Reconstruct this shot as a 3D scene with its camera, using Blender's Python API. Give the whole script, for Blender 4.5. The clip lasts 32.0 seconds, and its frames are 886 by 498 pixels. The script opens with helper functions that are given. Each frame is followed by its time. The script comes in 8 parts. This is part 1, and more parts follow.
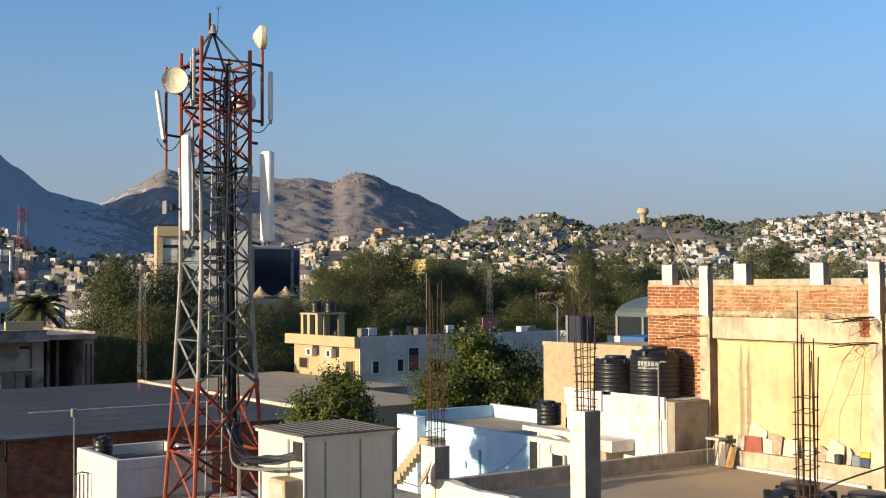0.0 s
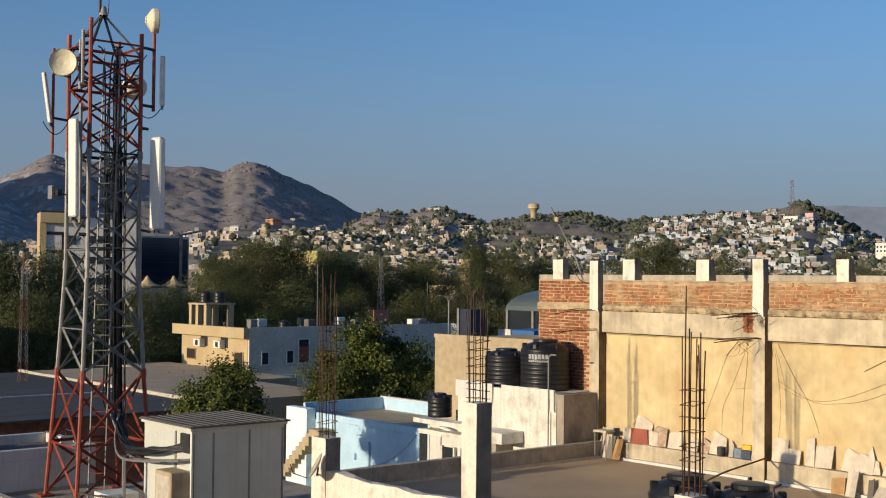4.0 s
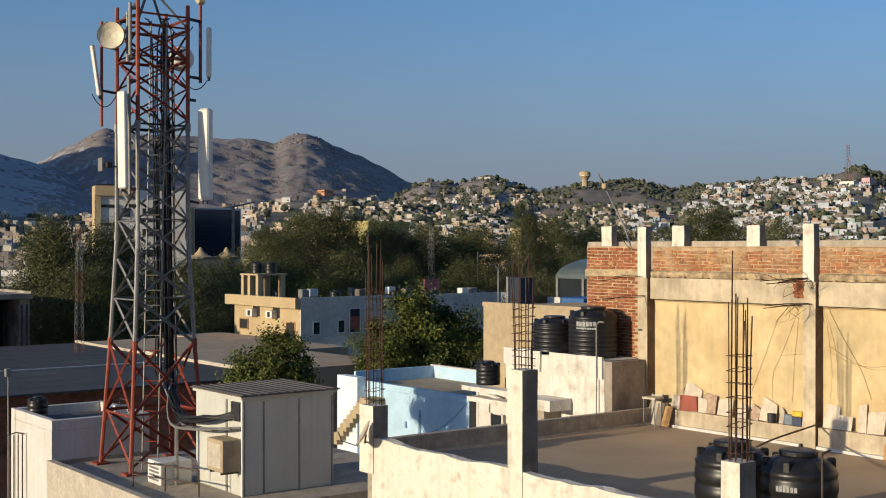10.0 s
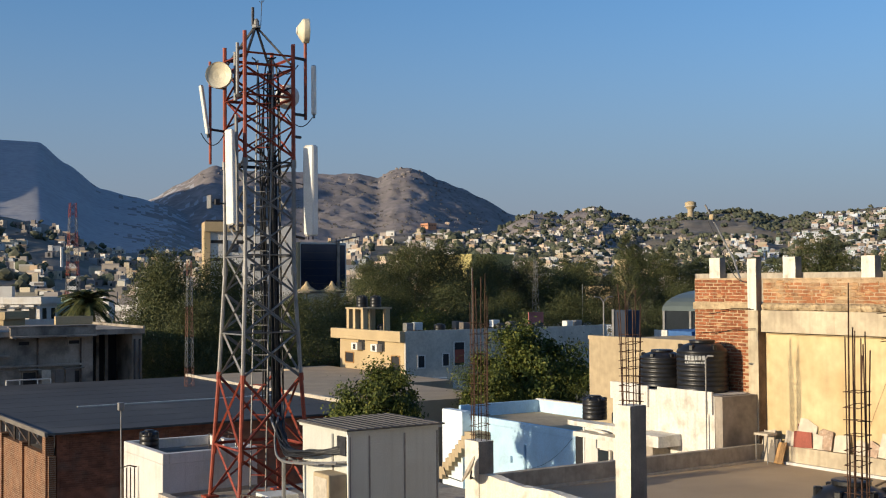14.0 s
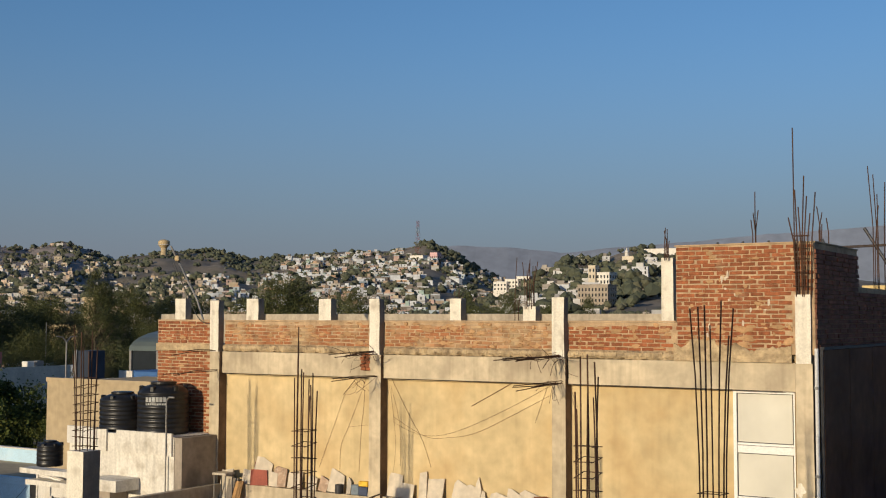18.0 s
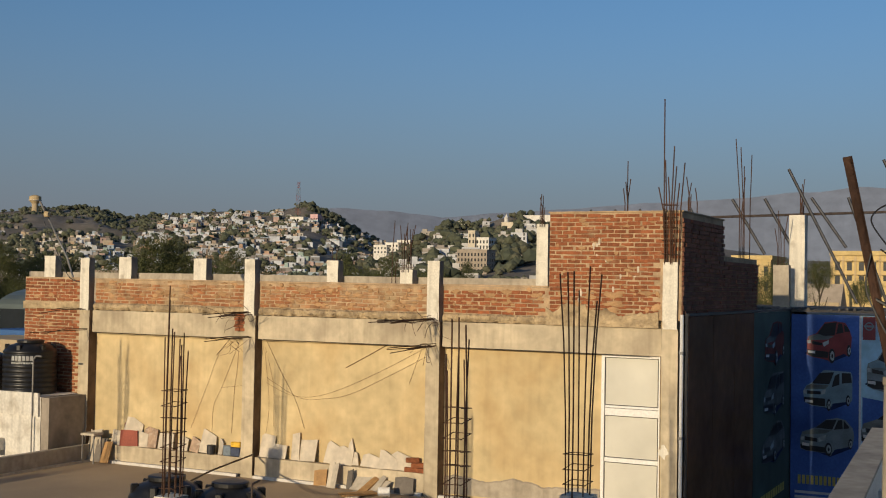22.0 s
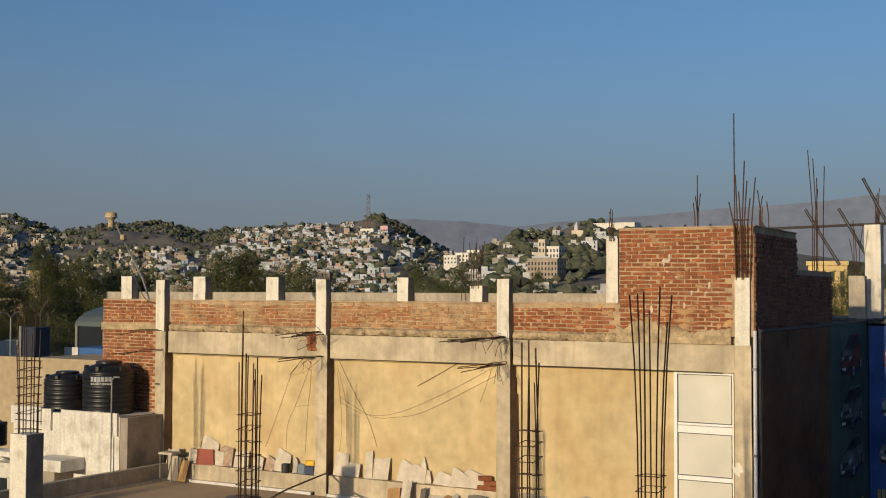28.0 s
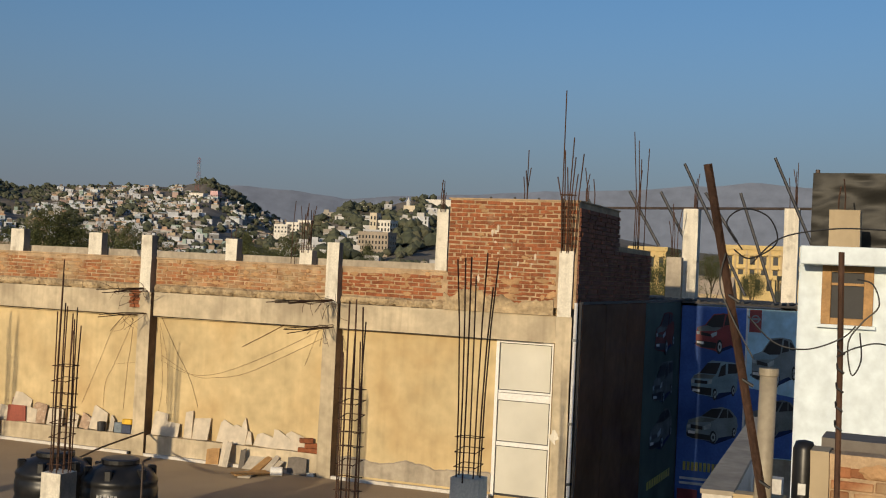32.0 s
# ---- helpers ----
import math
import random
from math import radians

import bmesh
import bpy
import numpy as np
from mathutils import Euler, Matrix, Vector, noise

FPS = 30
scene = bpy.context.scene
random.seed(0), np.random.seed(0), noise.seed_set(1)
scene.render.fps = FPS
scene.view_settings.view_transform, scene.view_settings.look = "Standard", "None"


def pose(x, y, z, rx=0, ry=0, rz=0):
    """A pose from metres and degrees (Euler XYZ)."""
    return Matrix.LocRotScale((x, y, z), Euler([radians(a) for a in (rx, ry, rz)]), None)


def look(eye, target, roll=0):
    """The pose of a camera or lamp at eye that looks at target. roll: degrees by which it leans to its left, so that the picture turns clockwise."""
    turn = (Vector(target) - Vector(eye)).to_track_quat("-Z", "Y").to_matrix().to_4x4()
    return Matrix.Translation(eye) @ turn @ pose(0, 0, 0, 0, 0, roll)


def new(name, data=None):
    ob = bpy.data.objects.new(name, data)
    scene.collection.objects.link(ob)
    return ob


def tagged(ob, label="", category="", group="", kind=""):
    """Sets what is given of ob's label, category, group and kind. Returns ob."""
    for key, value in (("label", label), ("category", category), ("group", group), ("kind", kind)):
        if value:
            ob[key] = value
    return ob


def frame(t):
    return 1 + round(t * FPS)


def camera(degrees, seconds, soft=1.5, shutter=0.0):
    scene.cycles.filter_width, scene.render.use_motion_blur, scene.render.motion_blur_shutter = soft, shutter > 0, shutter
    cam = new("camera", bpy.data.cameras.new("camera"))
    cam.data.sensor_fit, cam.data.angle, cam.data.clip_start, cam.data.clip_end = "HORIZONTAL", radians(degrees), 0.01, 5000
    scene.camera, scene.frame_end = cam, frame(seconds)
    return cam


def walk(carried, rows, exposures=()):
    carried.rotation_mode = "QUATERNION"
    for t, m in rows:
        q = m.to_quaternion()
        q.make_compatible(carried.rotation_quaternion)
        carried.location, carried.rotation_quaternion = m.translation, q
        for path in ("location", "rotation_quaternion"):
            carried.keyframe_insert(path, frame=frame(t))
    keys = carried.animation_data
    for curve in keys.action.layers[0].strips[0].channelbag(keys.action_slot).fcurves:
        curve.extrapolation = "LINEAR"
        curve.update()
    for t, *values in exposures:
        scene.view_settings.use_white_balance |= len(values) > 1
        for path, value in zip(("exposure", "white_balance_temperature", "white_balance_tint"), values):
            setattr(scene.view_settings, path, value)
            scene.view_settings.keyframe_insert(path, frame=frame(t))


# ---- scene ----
cam = camera(40.4, 32.0, 1.1)
PATH = [
    (0, (0.412, -0.043, 3.435), (1.555, 1.597, 3.499), -0.3),
    (0.5, (0.368, -0.045, 3.423), (1.604, 1.525, 3.508), -0.1),
    (1, (0.366, -0.048, 3.428), (1.683, 1.456, 3.473), -0.1),
    (1.5, (0.371, -0.038, 3.427), (1.708, 1.448, 3.495), -0.1),
    (2, (0.381, -0.002, 3.428), (1.711, 1.49, 3.496), 0.6),
    (2.5, (0.385, 0.054, 3.411), (1.677, 1.581, 3.464), 0.7),
    (4.5, (0.403, 0.006, 3.417), (1.689, 1.537, 3.469), 0.5),
    (5, (0.408, 0.014, 3.409), (1.685, 1.553, 3.462), 1.4),
    (5.5, (0.411, 0.03, 3.407), (1.682, 1.574, 3.457), 1.3),
    (6, (0.423, 0.031, 3.409), (1.676, 1.589, 3.441), 0.7),
    (6.5, (0.44, 0.042, 3.416), (1.661, 1.626, 3.428), 0.1),
    (7, (0.449, 0.057, 3.417), (1.663, 1.646, 3.434), -0.3),
    (7.5, (0.441, 0.037, 3.419), (1.63, 1.646, 3.457), -0.4),
    (8, (0.446, 0.038, 3.422), (1.641, 1.64, 3.467), -0.3),
    (8.5, (0.445, -0.009, 3.418), (1.693, 1.553, 3.465), 0.1),
    (9, (0.468, 0.018, 3.411), (1.751, 1.553, 3.436), -0.5),
    (9.5, (0.514, 0.024, 3.408), (1.755, 1.594, 3.402), -0.6),
    (10, (0.491, -0.018, 3.39), (1.711, 1.566, 3.391), 0.0),
    (10.5, (0.507, -0.002, 3.403), (1.699, 1.604, 3.417), 0.6),
    (11, (0.526, 0.024, 3.406), (1.674, 1.662, 3.448), 0.6),
    (11.5, (0.544, 0.057, 3.403), (1.638, 1.731, 3.455), -1.2),
    (12, (0.573, 0.1, 3.399), (1.621, 1.802, 3.451), -2.2),
    (12.5, (0.513, 0.015, 3.406), (1.559, 1.719, 3.461), -1.2),
    (13, (0.542, 0.076, 3.417), (1.601, 1.772, 3.462), -1.5),
    (13.5, (0.522, 0.03, 3.415), (1.614, 1.705, 3.464), -0.7),
    (15.5, (0.694, 0.254, 3.409), (1.704, 1.977, 3.499), 1.2),
    (16, (0.716, 0.231, 3.421), (1.751, 1.941, 3.493), 1.4),
    (16.5, (0.684, 0.109, 3.407), (1.871, 1.717, 3.481), 1.9),
    (17, (0.667, 0.012, 3.433), (2.042, 1.463, 3.51), 1.5),
    (17.5, (0.546, -0.064, 3.429), (2.102, 1.19, 3.49), 2.1),
    (18, (0.592, -0.103, 3.456), (2.274, 0.973, 3.574), 0.1),
    (18.5, (0.486, -0.123, 3.466), (2.194, 0.911, 3.591), 0.3),
    (19, (0.607, -0.169, 3.459), (2.271, 0.938, 3.53), 1.7),
    (19.5, (0.665, -0.179, 3.491), (2.364, 0.87, 3.6), -0.5),
    (20, (0.609, -0.158, 3.449), (2.329, 0.859, 3.545), 0.1),
    (20.5, (0.666, -0.172, 3.438), (2.416, 0.793, 3.513), 1.5),
    (21, (0.621, -0.164, 3.459), (2.404, 0.738, 3.543), 1.1),
    (21.5, (0.6, -0.2, 3.434), (2.38, 0.708, 3.519), 1.0),
    (22, (0.583, -0.178, 3.445), (2.366, 0.727, 3.504), 1.0),
    (22.5, (0.593, -0.186, 3.439), (2.376, 0.718, 3.503), 0.9),
    (23, (0.583, -0.188, 3.434), (2.365, 0.717, 3.491), 1.0),
    (23.5, (0.597, -0.154, 3.453), (2.368, 0.775, 3.504), 1.1),
    (24, (0.598, -0.167, 3.441), (2.344, 0.808, 3.494), 1.0),
    (24.5, (0.635, -0.168, 3.433), (2.382, 0.805, 3.479), 1.1),
    (25, (0.64, -0.158, 3.45), (2.395, 0.801, 3.491), 1.5),
    (25.5, (0.622, -0.162, 3.45), (2.385, 0.781, 3.504), 1.7),
    (27.5, (0.479, -0.222, 3.57), (2.232, 0.738, 3.614), 1.5),
    (28, (0.53, -0.223, 3.586), (2.257, 0.784, 3.66), 0.2),
    (28.5, (0.562, -0.214, 3.584), (2.281, 0.806, 3.655), -0.1),
    (29, (0.555, -0.199, 3.572), (2.246, 0.867, 3.633), -0.6),
    (29.5, (0.572, -0.193, 3.548), (2.252, 0.891, 3.622), -0.3),
    (30, (0.566, -0.181, 3.514), (2.273, 0.859, 3.583), 0.3),
    (30.5, (0.486, -0.177, 3.473), (2.242, 0.777, 3.535), 1.2),
    (31, (0.415, -0.195, 3.454), (2.22, 0.664, 3.507), 1.7),
    (31.5, (0.422, -0.211, 3.451), (2.247, 0.606, 3.485), 2.0),
    (32, (0.49, -0.24, 3.451), (2.342, 0.515, 3.487), 2.7),
]
EXPOSURES = [(0, 0.68, 6250, 10), (0.9, 0.3, 6050, 10), (2.5, 0.1, 6000, 10), (4.5, 0.1, 6000, 10), (9, 0.07, 6000, 10), (13, 0.34, 6000, 10), (16.5, 0.36, 6050, 10), (18, -0.15, 6150, 10), (23, -0.3, 6350, 10), (32, -0.3, 6350, 10)]
walk(cam, [(t, look(eye, target, roll)) for t, eye, target, roll in PATH], EXPOSURES)

# world and sun: low late sun from behind, along +x
SUN_EL, SUN_AZ = 10.5, 2.9
world = bpy.data.worlds.new("sky")
scene.world = world
world.use_nodes = True
wn = world.node_tree
sky = wn.nodes.new("ShaderNodeTexSky")
sky.sky_type = "NISHITA"
sky.sun_disc = False
sky.sun_elevation = radians(SUN_EL)
sky.sun_rotation = radians(270 + SUN_AZ)
sky.air_density, sky.dust_density, sky.ozone_density = 1.0, 1.5, 4.2
wn.nodes["Background"].inputs[1].default_value = 0.135
# grey haze that thickens evenly towards the whole horizon
sky_dir = wn.nodes.new("ShaderNodeTexCoord")
sky_up = wn.nodes.new("ShaderNodeSeparateXYZ")
haze = wn.nodes.new("ShaderNodeMapRange")
haze.interpolation_type = "SMOOTHSTEP"
for slot, v in zip((1, 2, 3, 4), (-0.05, 0.27, 0.95, 0.0)):
    haze.inputs[slot].default_value = v
veil = wn.nodes.new("ShaderNodeMix")
veil.data_type = "RGBA"
veil.inputs[7].default_value = (1.62, 1.69, 2.08, 1)
wn.links.new(sky_dir.outputs["Generated"], sky_up.inputs[0])
wn.links.new(sky_up.outputs[2], haze.inputs[0])
wn.links.new(haze.outputs[0], veil.inputs[0])
wn.links.new(sky.outputs[0], veil.inputs[6])
wn.links.new(veil.outputs[2], wn.nodes["Background"].inputs[0])
sun_data = bpy.data.lights.new("sun", "SUN")
sun_data.energy, sun_data.angle, sun_data.color = 4.6, radians(0.5), (1.0, 0.80, 0.52)
to_sun = Vector((-math.cos(radians(SUN_EL)) * math.cos(radians(SUN_AZ)), math.cos(radians(SUN_EL)) * math.sin(radians(SUN_AZ)), math.sin(radians(SUN_EL))))
sun = new("sun", sun_data)
sun.matrix_world = look(to_sun * 50, (0, 0, 0))


# ---------- materials ----------
def mat(name, color, rough=0.8, metal=0.0, vary=0.25, scale=4.0, fine=40.0, bump=0.15, stain=None, stain_amount=0.35, stain_scale=1.2, stain_from=0.52, random=0.0, island=0.0, streak=0.0, spec=0.4, relief=0.02):
    """A procedural surface: base colour, broad and fine variation, stains, upright streaks, relief."""
    m = bpy.data.materials.new(name)
    m.use_nodes = True
    nt = m.node_tree
    nodes, link = nt.nodes, nt.links.new
    bsdf = nodes["Principled BSDF"]
    bsdf.inputs["Roughness"].default_value = rough
    bsdf.inputs["Metallic"].default_value = metal
    bsdf.inputs["Specular IOR Level"].default_value = spec
    geo = nodes.new("ShaderNodeNewGeometry")

    def tex(sc, detail=4.0, stretch=None):
        t = nodes.new("ShaderNodeTexNoise")
        t.inputs["Scale"].default_value = sc
        t.inputs["Detail"].default_value = detail
        if stretch:
            mp = nodes.new("ShaderNodeMapping")
            mp.inputs["Scale"].default_value = stretch
            link(geo.outputs["Position"], mp.inputs["Vector"])
            link(mp.outputs[0], t.inputs["Vector"])
        else:
            link(geo.outputs["Position"], t.inputs["Vector"])
        return t

    def mix(kind, fac, a, b):
        x = nodes.new("ShaderNodeMix")
        x.data_type, x.blend_type = "RGBA", kind
        for sock, v in ((x.inputs[0], fac), (x.inputs[6], a), (x.inputs[7], b)):
            if hasattr(v, "default_value"):
                link(v, sock)
            elif isinstance(v, (int, float)):
                sock.default_value = v
            else:
                sock.default_value = (*v, 1.0)
        return x.outputs[2]

    def ramp(src, lo, hi, a=0.0, b=1.0):
        r = nodes.new("ShaderNodeMapRange")
        link(src, r.inputs[0])
        for n, v in zip((1, 2, 3, 4), (lo, hi, a, b)):
            r.inputs[n].default_value = v
        return r.outputs[0]

    broad, small = tex(scale), tex(fine)
    dark = [c * (1 - vary) for c in color]
    light = [min(1.0, c * (1 + vary)) for c in color]
    col = mix("MIX", ramp(broad.outputs[0], 0.3, 0.7), dark, light)
    col = mix("MULTIPLY", 0.5, col, mix("MIX", ramp(small.outputs[0], 0.3, 0.7), (0.6, 0.6, 0.6), (1.04, 1.04, 1.04)))
    if stain is not None:
        st = tex(stain_scale, 6.0)
        col = mix("MIX", ramp(st.outputs[0], stain_from, stain_from + 0.2, 0.0, stain_amount), col, stain)
    if streak:
        sk = tex(1.0, 3.0, (9.0, 9.0, 0.5))
        col = mix("MULTIPLY", ramp(sk.outputs[0], 0.5, 0.75, 0.0, streak), col, (0.35, 0.33, 0.3))
    if random:
        info = nodes.new("ShaderNodeObjectInfo")
        col = mix("MULTIPLY", 1.0, col, mix("MIX", info.outputs["Random"], [1 - random] * 3, [1.0] * 3))
    if island:
        col = mix("MULTIPLY", 1.0, col, mix("MIX", geo.outputs["Random Per Island"], [1 - island] * 3, [1.0] * 3))
    link(col, bsdf.inputs["Base Color"])
    if bump:
        bp = nodes.new("ShaderNodeBump")
        bp.inputs["Strength"].default_value = bump
        bp.inputs["Distance"].default_value = relief
        link(small.outputs[0], bp.inputs["Height"])
        link(bp.outputs[0], bsdf.inputs["Normal"])
    return m


def palette(name, colors, rough=0.85, vary=0.25):
    """Many small houses or leaves in one mesh, each in one of some colours."""
    m = bpy.data.materials.new(name)
    m.use_nodes = True
    nt = m.node_tree
    geo = nt.nodes.new("ShaderNodeNewGeometry")
    r = nt.nodes.new("ShaderNodeValToRGB")
    r.color_ramp.interpolation = "CONSTANT"
    els = r.color_ramp.elements
    while len(els) < len(colors):
        els.new(0.5)
    for n, c in enumerate(colors):
        els[n].position = n / len(colors)
        els[n].color = (*c, 1)
    nt.links.new(geo.outputs["Random Per Island"], r.inputs[0])
    no = nt.nodes.new("ShaderNodeTexNoise")
    no.inputs["Scale"].default_value = 0.25
    no.inputs["Detail"].default_value = 6
    nt.links.new(geo.outputs["Position"], no.inputs["Vector"])
    mr = nt.nodes.new("ShaderNodeMapRange")
    for k, v in zip((1, 2, 3, 4), (0.3, 0.7, 1 - vary, 1.0)):
        mr.inputs[k].default_value = v
    nt.links.new(no.outputs[0], mr.inputs[0])
    x = nt.nodes.new("ShaderNodeMix")
    x.data_type, x.blend_type = "RGBA", "MULTIPLY"
    x.inputs[0].default_value = 1.0
    nt.links.new(r.outputs[0], x.inputs[6])
    nt.links.new(mr.outputs[0], x.inputs[7])
    b = nt.nodes["Principled BSDF"]
    b.inputs["Roughness"].default_value = rough
    b.inputs["Specular IOR Level"].default_value = 0.2
    nt.links.new(x.outputs[2], b.inputs["Base Color"])
    return m


M_plaster = mat("ochre_plaster", (0.615, 0.48, 0.262), 0.9, vary=0.13, scale=0.9, fine=4.5, bump=0.1, stain=(0.42, 0.275, 0.12), stain_amount=0.6, stain_scale=0.8, streak=0.12)
M_concrete = mat("raw_concrete", (0.42, 0.36, 0.275), 0.9, vary=0.18, scale=2.5, fine=12, bump=0.3, stain=(0.22, 0.19, 0.16), stain_amount=0.5, stain_scale=2.2, streak=0.3)
M_beam = mat("pale_concrete", (0.545, 0.455, 0.315), 0.9, vary=0.22, scale=1.3, fine=8, bump=0.35, stain=(0.33, 0.265, 0.185), stain_amount=0.75, stain_scale=1.6, stain_from=0.5, streak=0.3)
M_whitewash = mat("stained_whitewash", (0.76, 0.705, 0.59), 0.85, vary=0.08, scale=3, fine=40, bump=0.25, stain=(0.34, 0.29, 0.22), stain_amount=0.7, stain_scale=5.0, stain_from=0.545, streak=0.3)
M_white = mat("white_paint", (0.66, 0.63, 0.58), 0.7, vary=0.05, scale=2, fine=40, bump=0.1, stain=(0.5, 0.42, 0.3), stain_amount=0.5, stain_scale=1.5, streak=0.2)
M_paleblue = mat("pale_blue_paint", (0.74, 0.82, 0.86), 0.75, vary=0.03, scale=2, fine=6, bump=0.05, stain=(0.52, 0.56, 0.56), stain_amount=0.2, stain_scale=2.2)
M_blue = mat("blue_paint", (0.46, 0.65, 0.80), 0.75, vary=0.08, scale=1.5, fine=30, bump=0.1, stain=(0.62, 0.7, 0.75), stain_amount=0.5, stain_scale=1.2)
M_floor = mat("cement_floor", (0.43, 0.33, 0.215), 0.92, vary=0.1, scale=0.7, fine=50, bump=0.2, stain=(0.26, 0.21, 0.16), stain_amount=0.4, stain_scale=0.6)
M_mortar = mat("mortar", (0.46, 0.325, 0.195), 0.95, vary=0.25, scale=5, fine=60, bump=0.4, stain=(0.24, 0.16, 0.1), stain_amount=0.6, stain_scale=6)
M_brick = mat("brick", (0.335, 0.112, 0.045), 0.9, vary=0.28, scale=12, fine=50, bump=0.5, stain=(0.45, 0.31, 0.18), stain_amount=0.7, stain_scale=3.2, stain_from=0.6, random=0.35)
M_brickwashed = mat("brick_washed_with_mortar", (0.40, 0.165, 0.07), 0.9, vary=0.28, scale=5, fine=60, bump=0.4, stain=(0.50, 0.36, 0.20), stain_amount=0.97, stain_scale=2.4, stain_from=0.435, random=0.35)
# brick for walls facing -y, darkened to stand in for shade
M_brickdark = mat("shaded_side_brick", (0.26, 0.10, 0.055), 0.95, vary=0.3, scale=3, fine=40, bump=0.4, stain=(0.16, 0.12, 0.09), stain_amount=0.6, island=0.35)
M_splash = mat("lime_splash", (0.62, 0.52, 0.40), 0.9, vary=0.2, scale=12, fine=60, bump=0.3)
M_rust = mat("rusted_rebar", (0.085, 0.045, 0.028), 0.85, metal=0.3, vary=0.4, scale=9, fine=90, bump=0.3)
M_iron = mat("painted_old_iron", (0.10, 0.075, 0.06), 0.7, metal=0.4, vary=0.35, scale=8, fine=80, bump=0.2)
M_blacktank = mat("black_plastic", (0.013, 0.013, 0.014), 0.38, vary=0.2, scale=3, fine=30, bump=0.05, stain=(0.06, 0.055, 0.05), stain_amount=0.35, stain_scale=4)
M_letter = mat("white_print", (0.7, 0.7, 0.68), 0.6, vary=0.05, bump=0.0)
M_red = mat("red_tower_paint", (0.271, 0.049, 0.023), 0.55, vary=0.25, scale=6, fine=50, bump=0.1, stain=(0.15, 0.05, 0.03), stain_amount=0.5, stain_scale=5)
M_galv = mat("galvanised_and_white_steel", (0.24, 0.235, 0.225), 0.5, metal=0.25, vary=0.2, scale=5, fine=50, bump=0.08, stain=(0.25, 0.2, 0.15), stain_amount=0.5, stain_scale=6)
M_darksteel = mat("dark_steel", (0.05, 0.05, 0.055), 0.55, metal=0.5, vary=0.3, scale=8, fine=60, bump=0.1)
M_cable = mat("black_cable", (0.012, 0.012, 0.013), 0.5, vary=0.2, scale=8, bump=0.0)
M_antenna = mat("off_white_fibreglass", (0.74, 0.72, 0.66), 0.5, vary=0.06, scale=2, fine=30, bump=0.02, stain=(0.55, 0.5, 0.42), stain_amount=0.3, stain_scale=3)
M_shelter = mat("grey_white_panel", (0.56, 0.56, 0.50), 0.55, vary=0.06, scale=1.5, fine=40, bump=0.03, stain=(0.42, 0.40, 0.34), stain_amount=0.3, stain_scale=2, streak=0.12)
M_roofsheet = mat("weathered_roof_sheet", (0.11, 0.10, 0.09), 0.8, vary=0.25, scale=1.5, fine=30, bump=0.15, streak=0.0)
M_greysheet = mat("grey_sheet_roof", (0.06, 0.058, 0.057), 0.75, metal=0.1, vary=0.15, scale=0.3, fine=8, bump=0.05, stain=(0.125, 0.118, 0.11), stain_amount=0.5, stain_scale=0.35)
M_darkroof = mat("dark_flat_roof", (0.16, 0.14, 0.12), 0.9, vary=0.3, scale=0.8, fine=20, bump=0.2)
M_creamwall = mat("cream_render", (0.48, 0.365, 0.205), 0.85, vary=0.1, scale=0.6, fine=15, bump=0.1, stain=(0.5, 0.38, 0.22), stain_amount=0.4, stain_scale=0.5)
M_greywhite = mat("grey_white_render", (0.74, 0.70, 0.63), 0.85, vary=0.08, scale=0.4, fine=12, bump=0.1, stain=(0.36, 0.36, 0.35), stain_amount=0.35, stain_scale=0.5, streak=0.15)
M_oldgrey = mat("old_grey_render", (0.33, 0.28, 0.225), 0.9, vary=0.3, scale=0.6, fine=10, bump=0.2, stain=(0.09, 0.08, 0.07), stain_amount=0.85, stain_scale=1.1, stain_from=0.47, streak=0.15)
M_beige = mat("beige_render", (0.44, 0.345, 0.215), 0.9, vary=0.12, scale=0.7, fine=5, bump=0.1, stain=(0.33, 0.27, 0.19), stain_amount=0.5, stain_scale=0.5, streak=0.15)
# grey for pillar sides facing -y, darkened to stand in for shade
M_shadecement = mat("shade_grey_cement", (0.28, 0.24, 0.19), 0.92, vary=0.25, scale=3, fine=40, bump=0.3, stain=(0.14, 0.11, 0.085), stain_amount=0.6, stain_scale=2.5, streak=0.3)
M_dark = mat("dark_opening", (0.02, 0.02, 0.022), 0.6, vary=0.2, bump=0.0)
M_window = mat("window_glass_dark", (0.025, 0.03, 0.035), 0.12, vary=0.1, bump=0.0, spec=0.6)
M_blueglass = mat("dark_blue_glass", (0.012, 0.022, 0.05), 0.15, vary=0.15, scale=0.3, bump=0.0, spec=0.6)
M_wood = mat("weathered_wood", (0.40, 0.23, 0.09), 0.7, vary=0.25, scale=6, fine=50, bump=0.2)
M_board = mat("grey_board", (0.50, 0.44, 0.35), 0.85, vary=0.12, scale=3, fine=12, bump=0.15, stain=(0.33, 0.29, 0.24), stain_amount=0.5, stain_scale=4)
M_doorpanel = mat("grey_door_panel", (0.60, 0.575, 0.49), 0.55, vary=0.03, scale=2, fine=1.2, bump=0.0)
M_alu = mat("white_aluminium", (0.82, 0.80, 0.76), 0.4, vary=0.03, scale=3, bump=0.0)
M_leafA = palette("leaves_mid_green", [(0.06, 0.08, 0.016), (0.085, 0.105, 0.02), (0.045, 0.06, 0.014), (0.15, 0.155, 0.028)], 0.6)
M_leafB = palette("leaves_grey_green", [(0.076, 0.088, 0.033), (0.098, 0.108, 0.038), (0.062, 0.072, 0.029), (0.13, 0.13, 0.045)], 0.65)
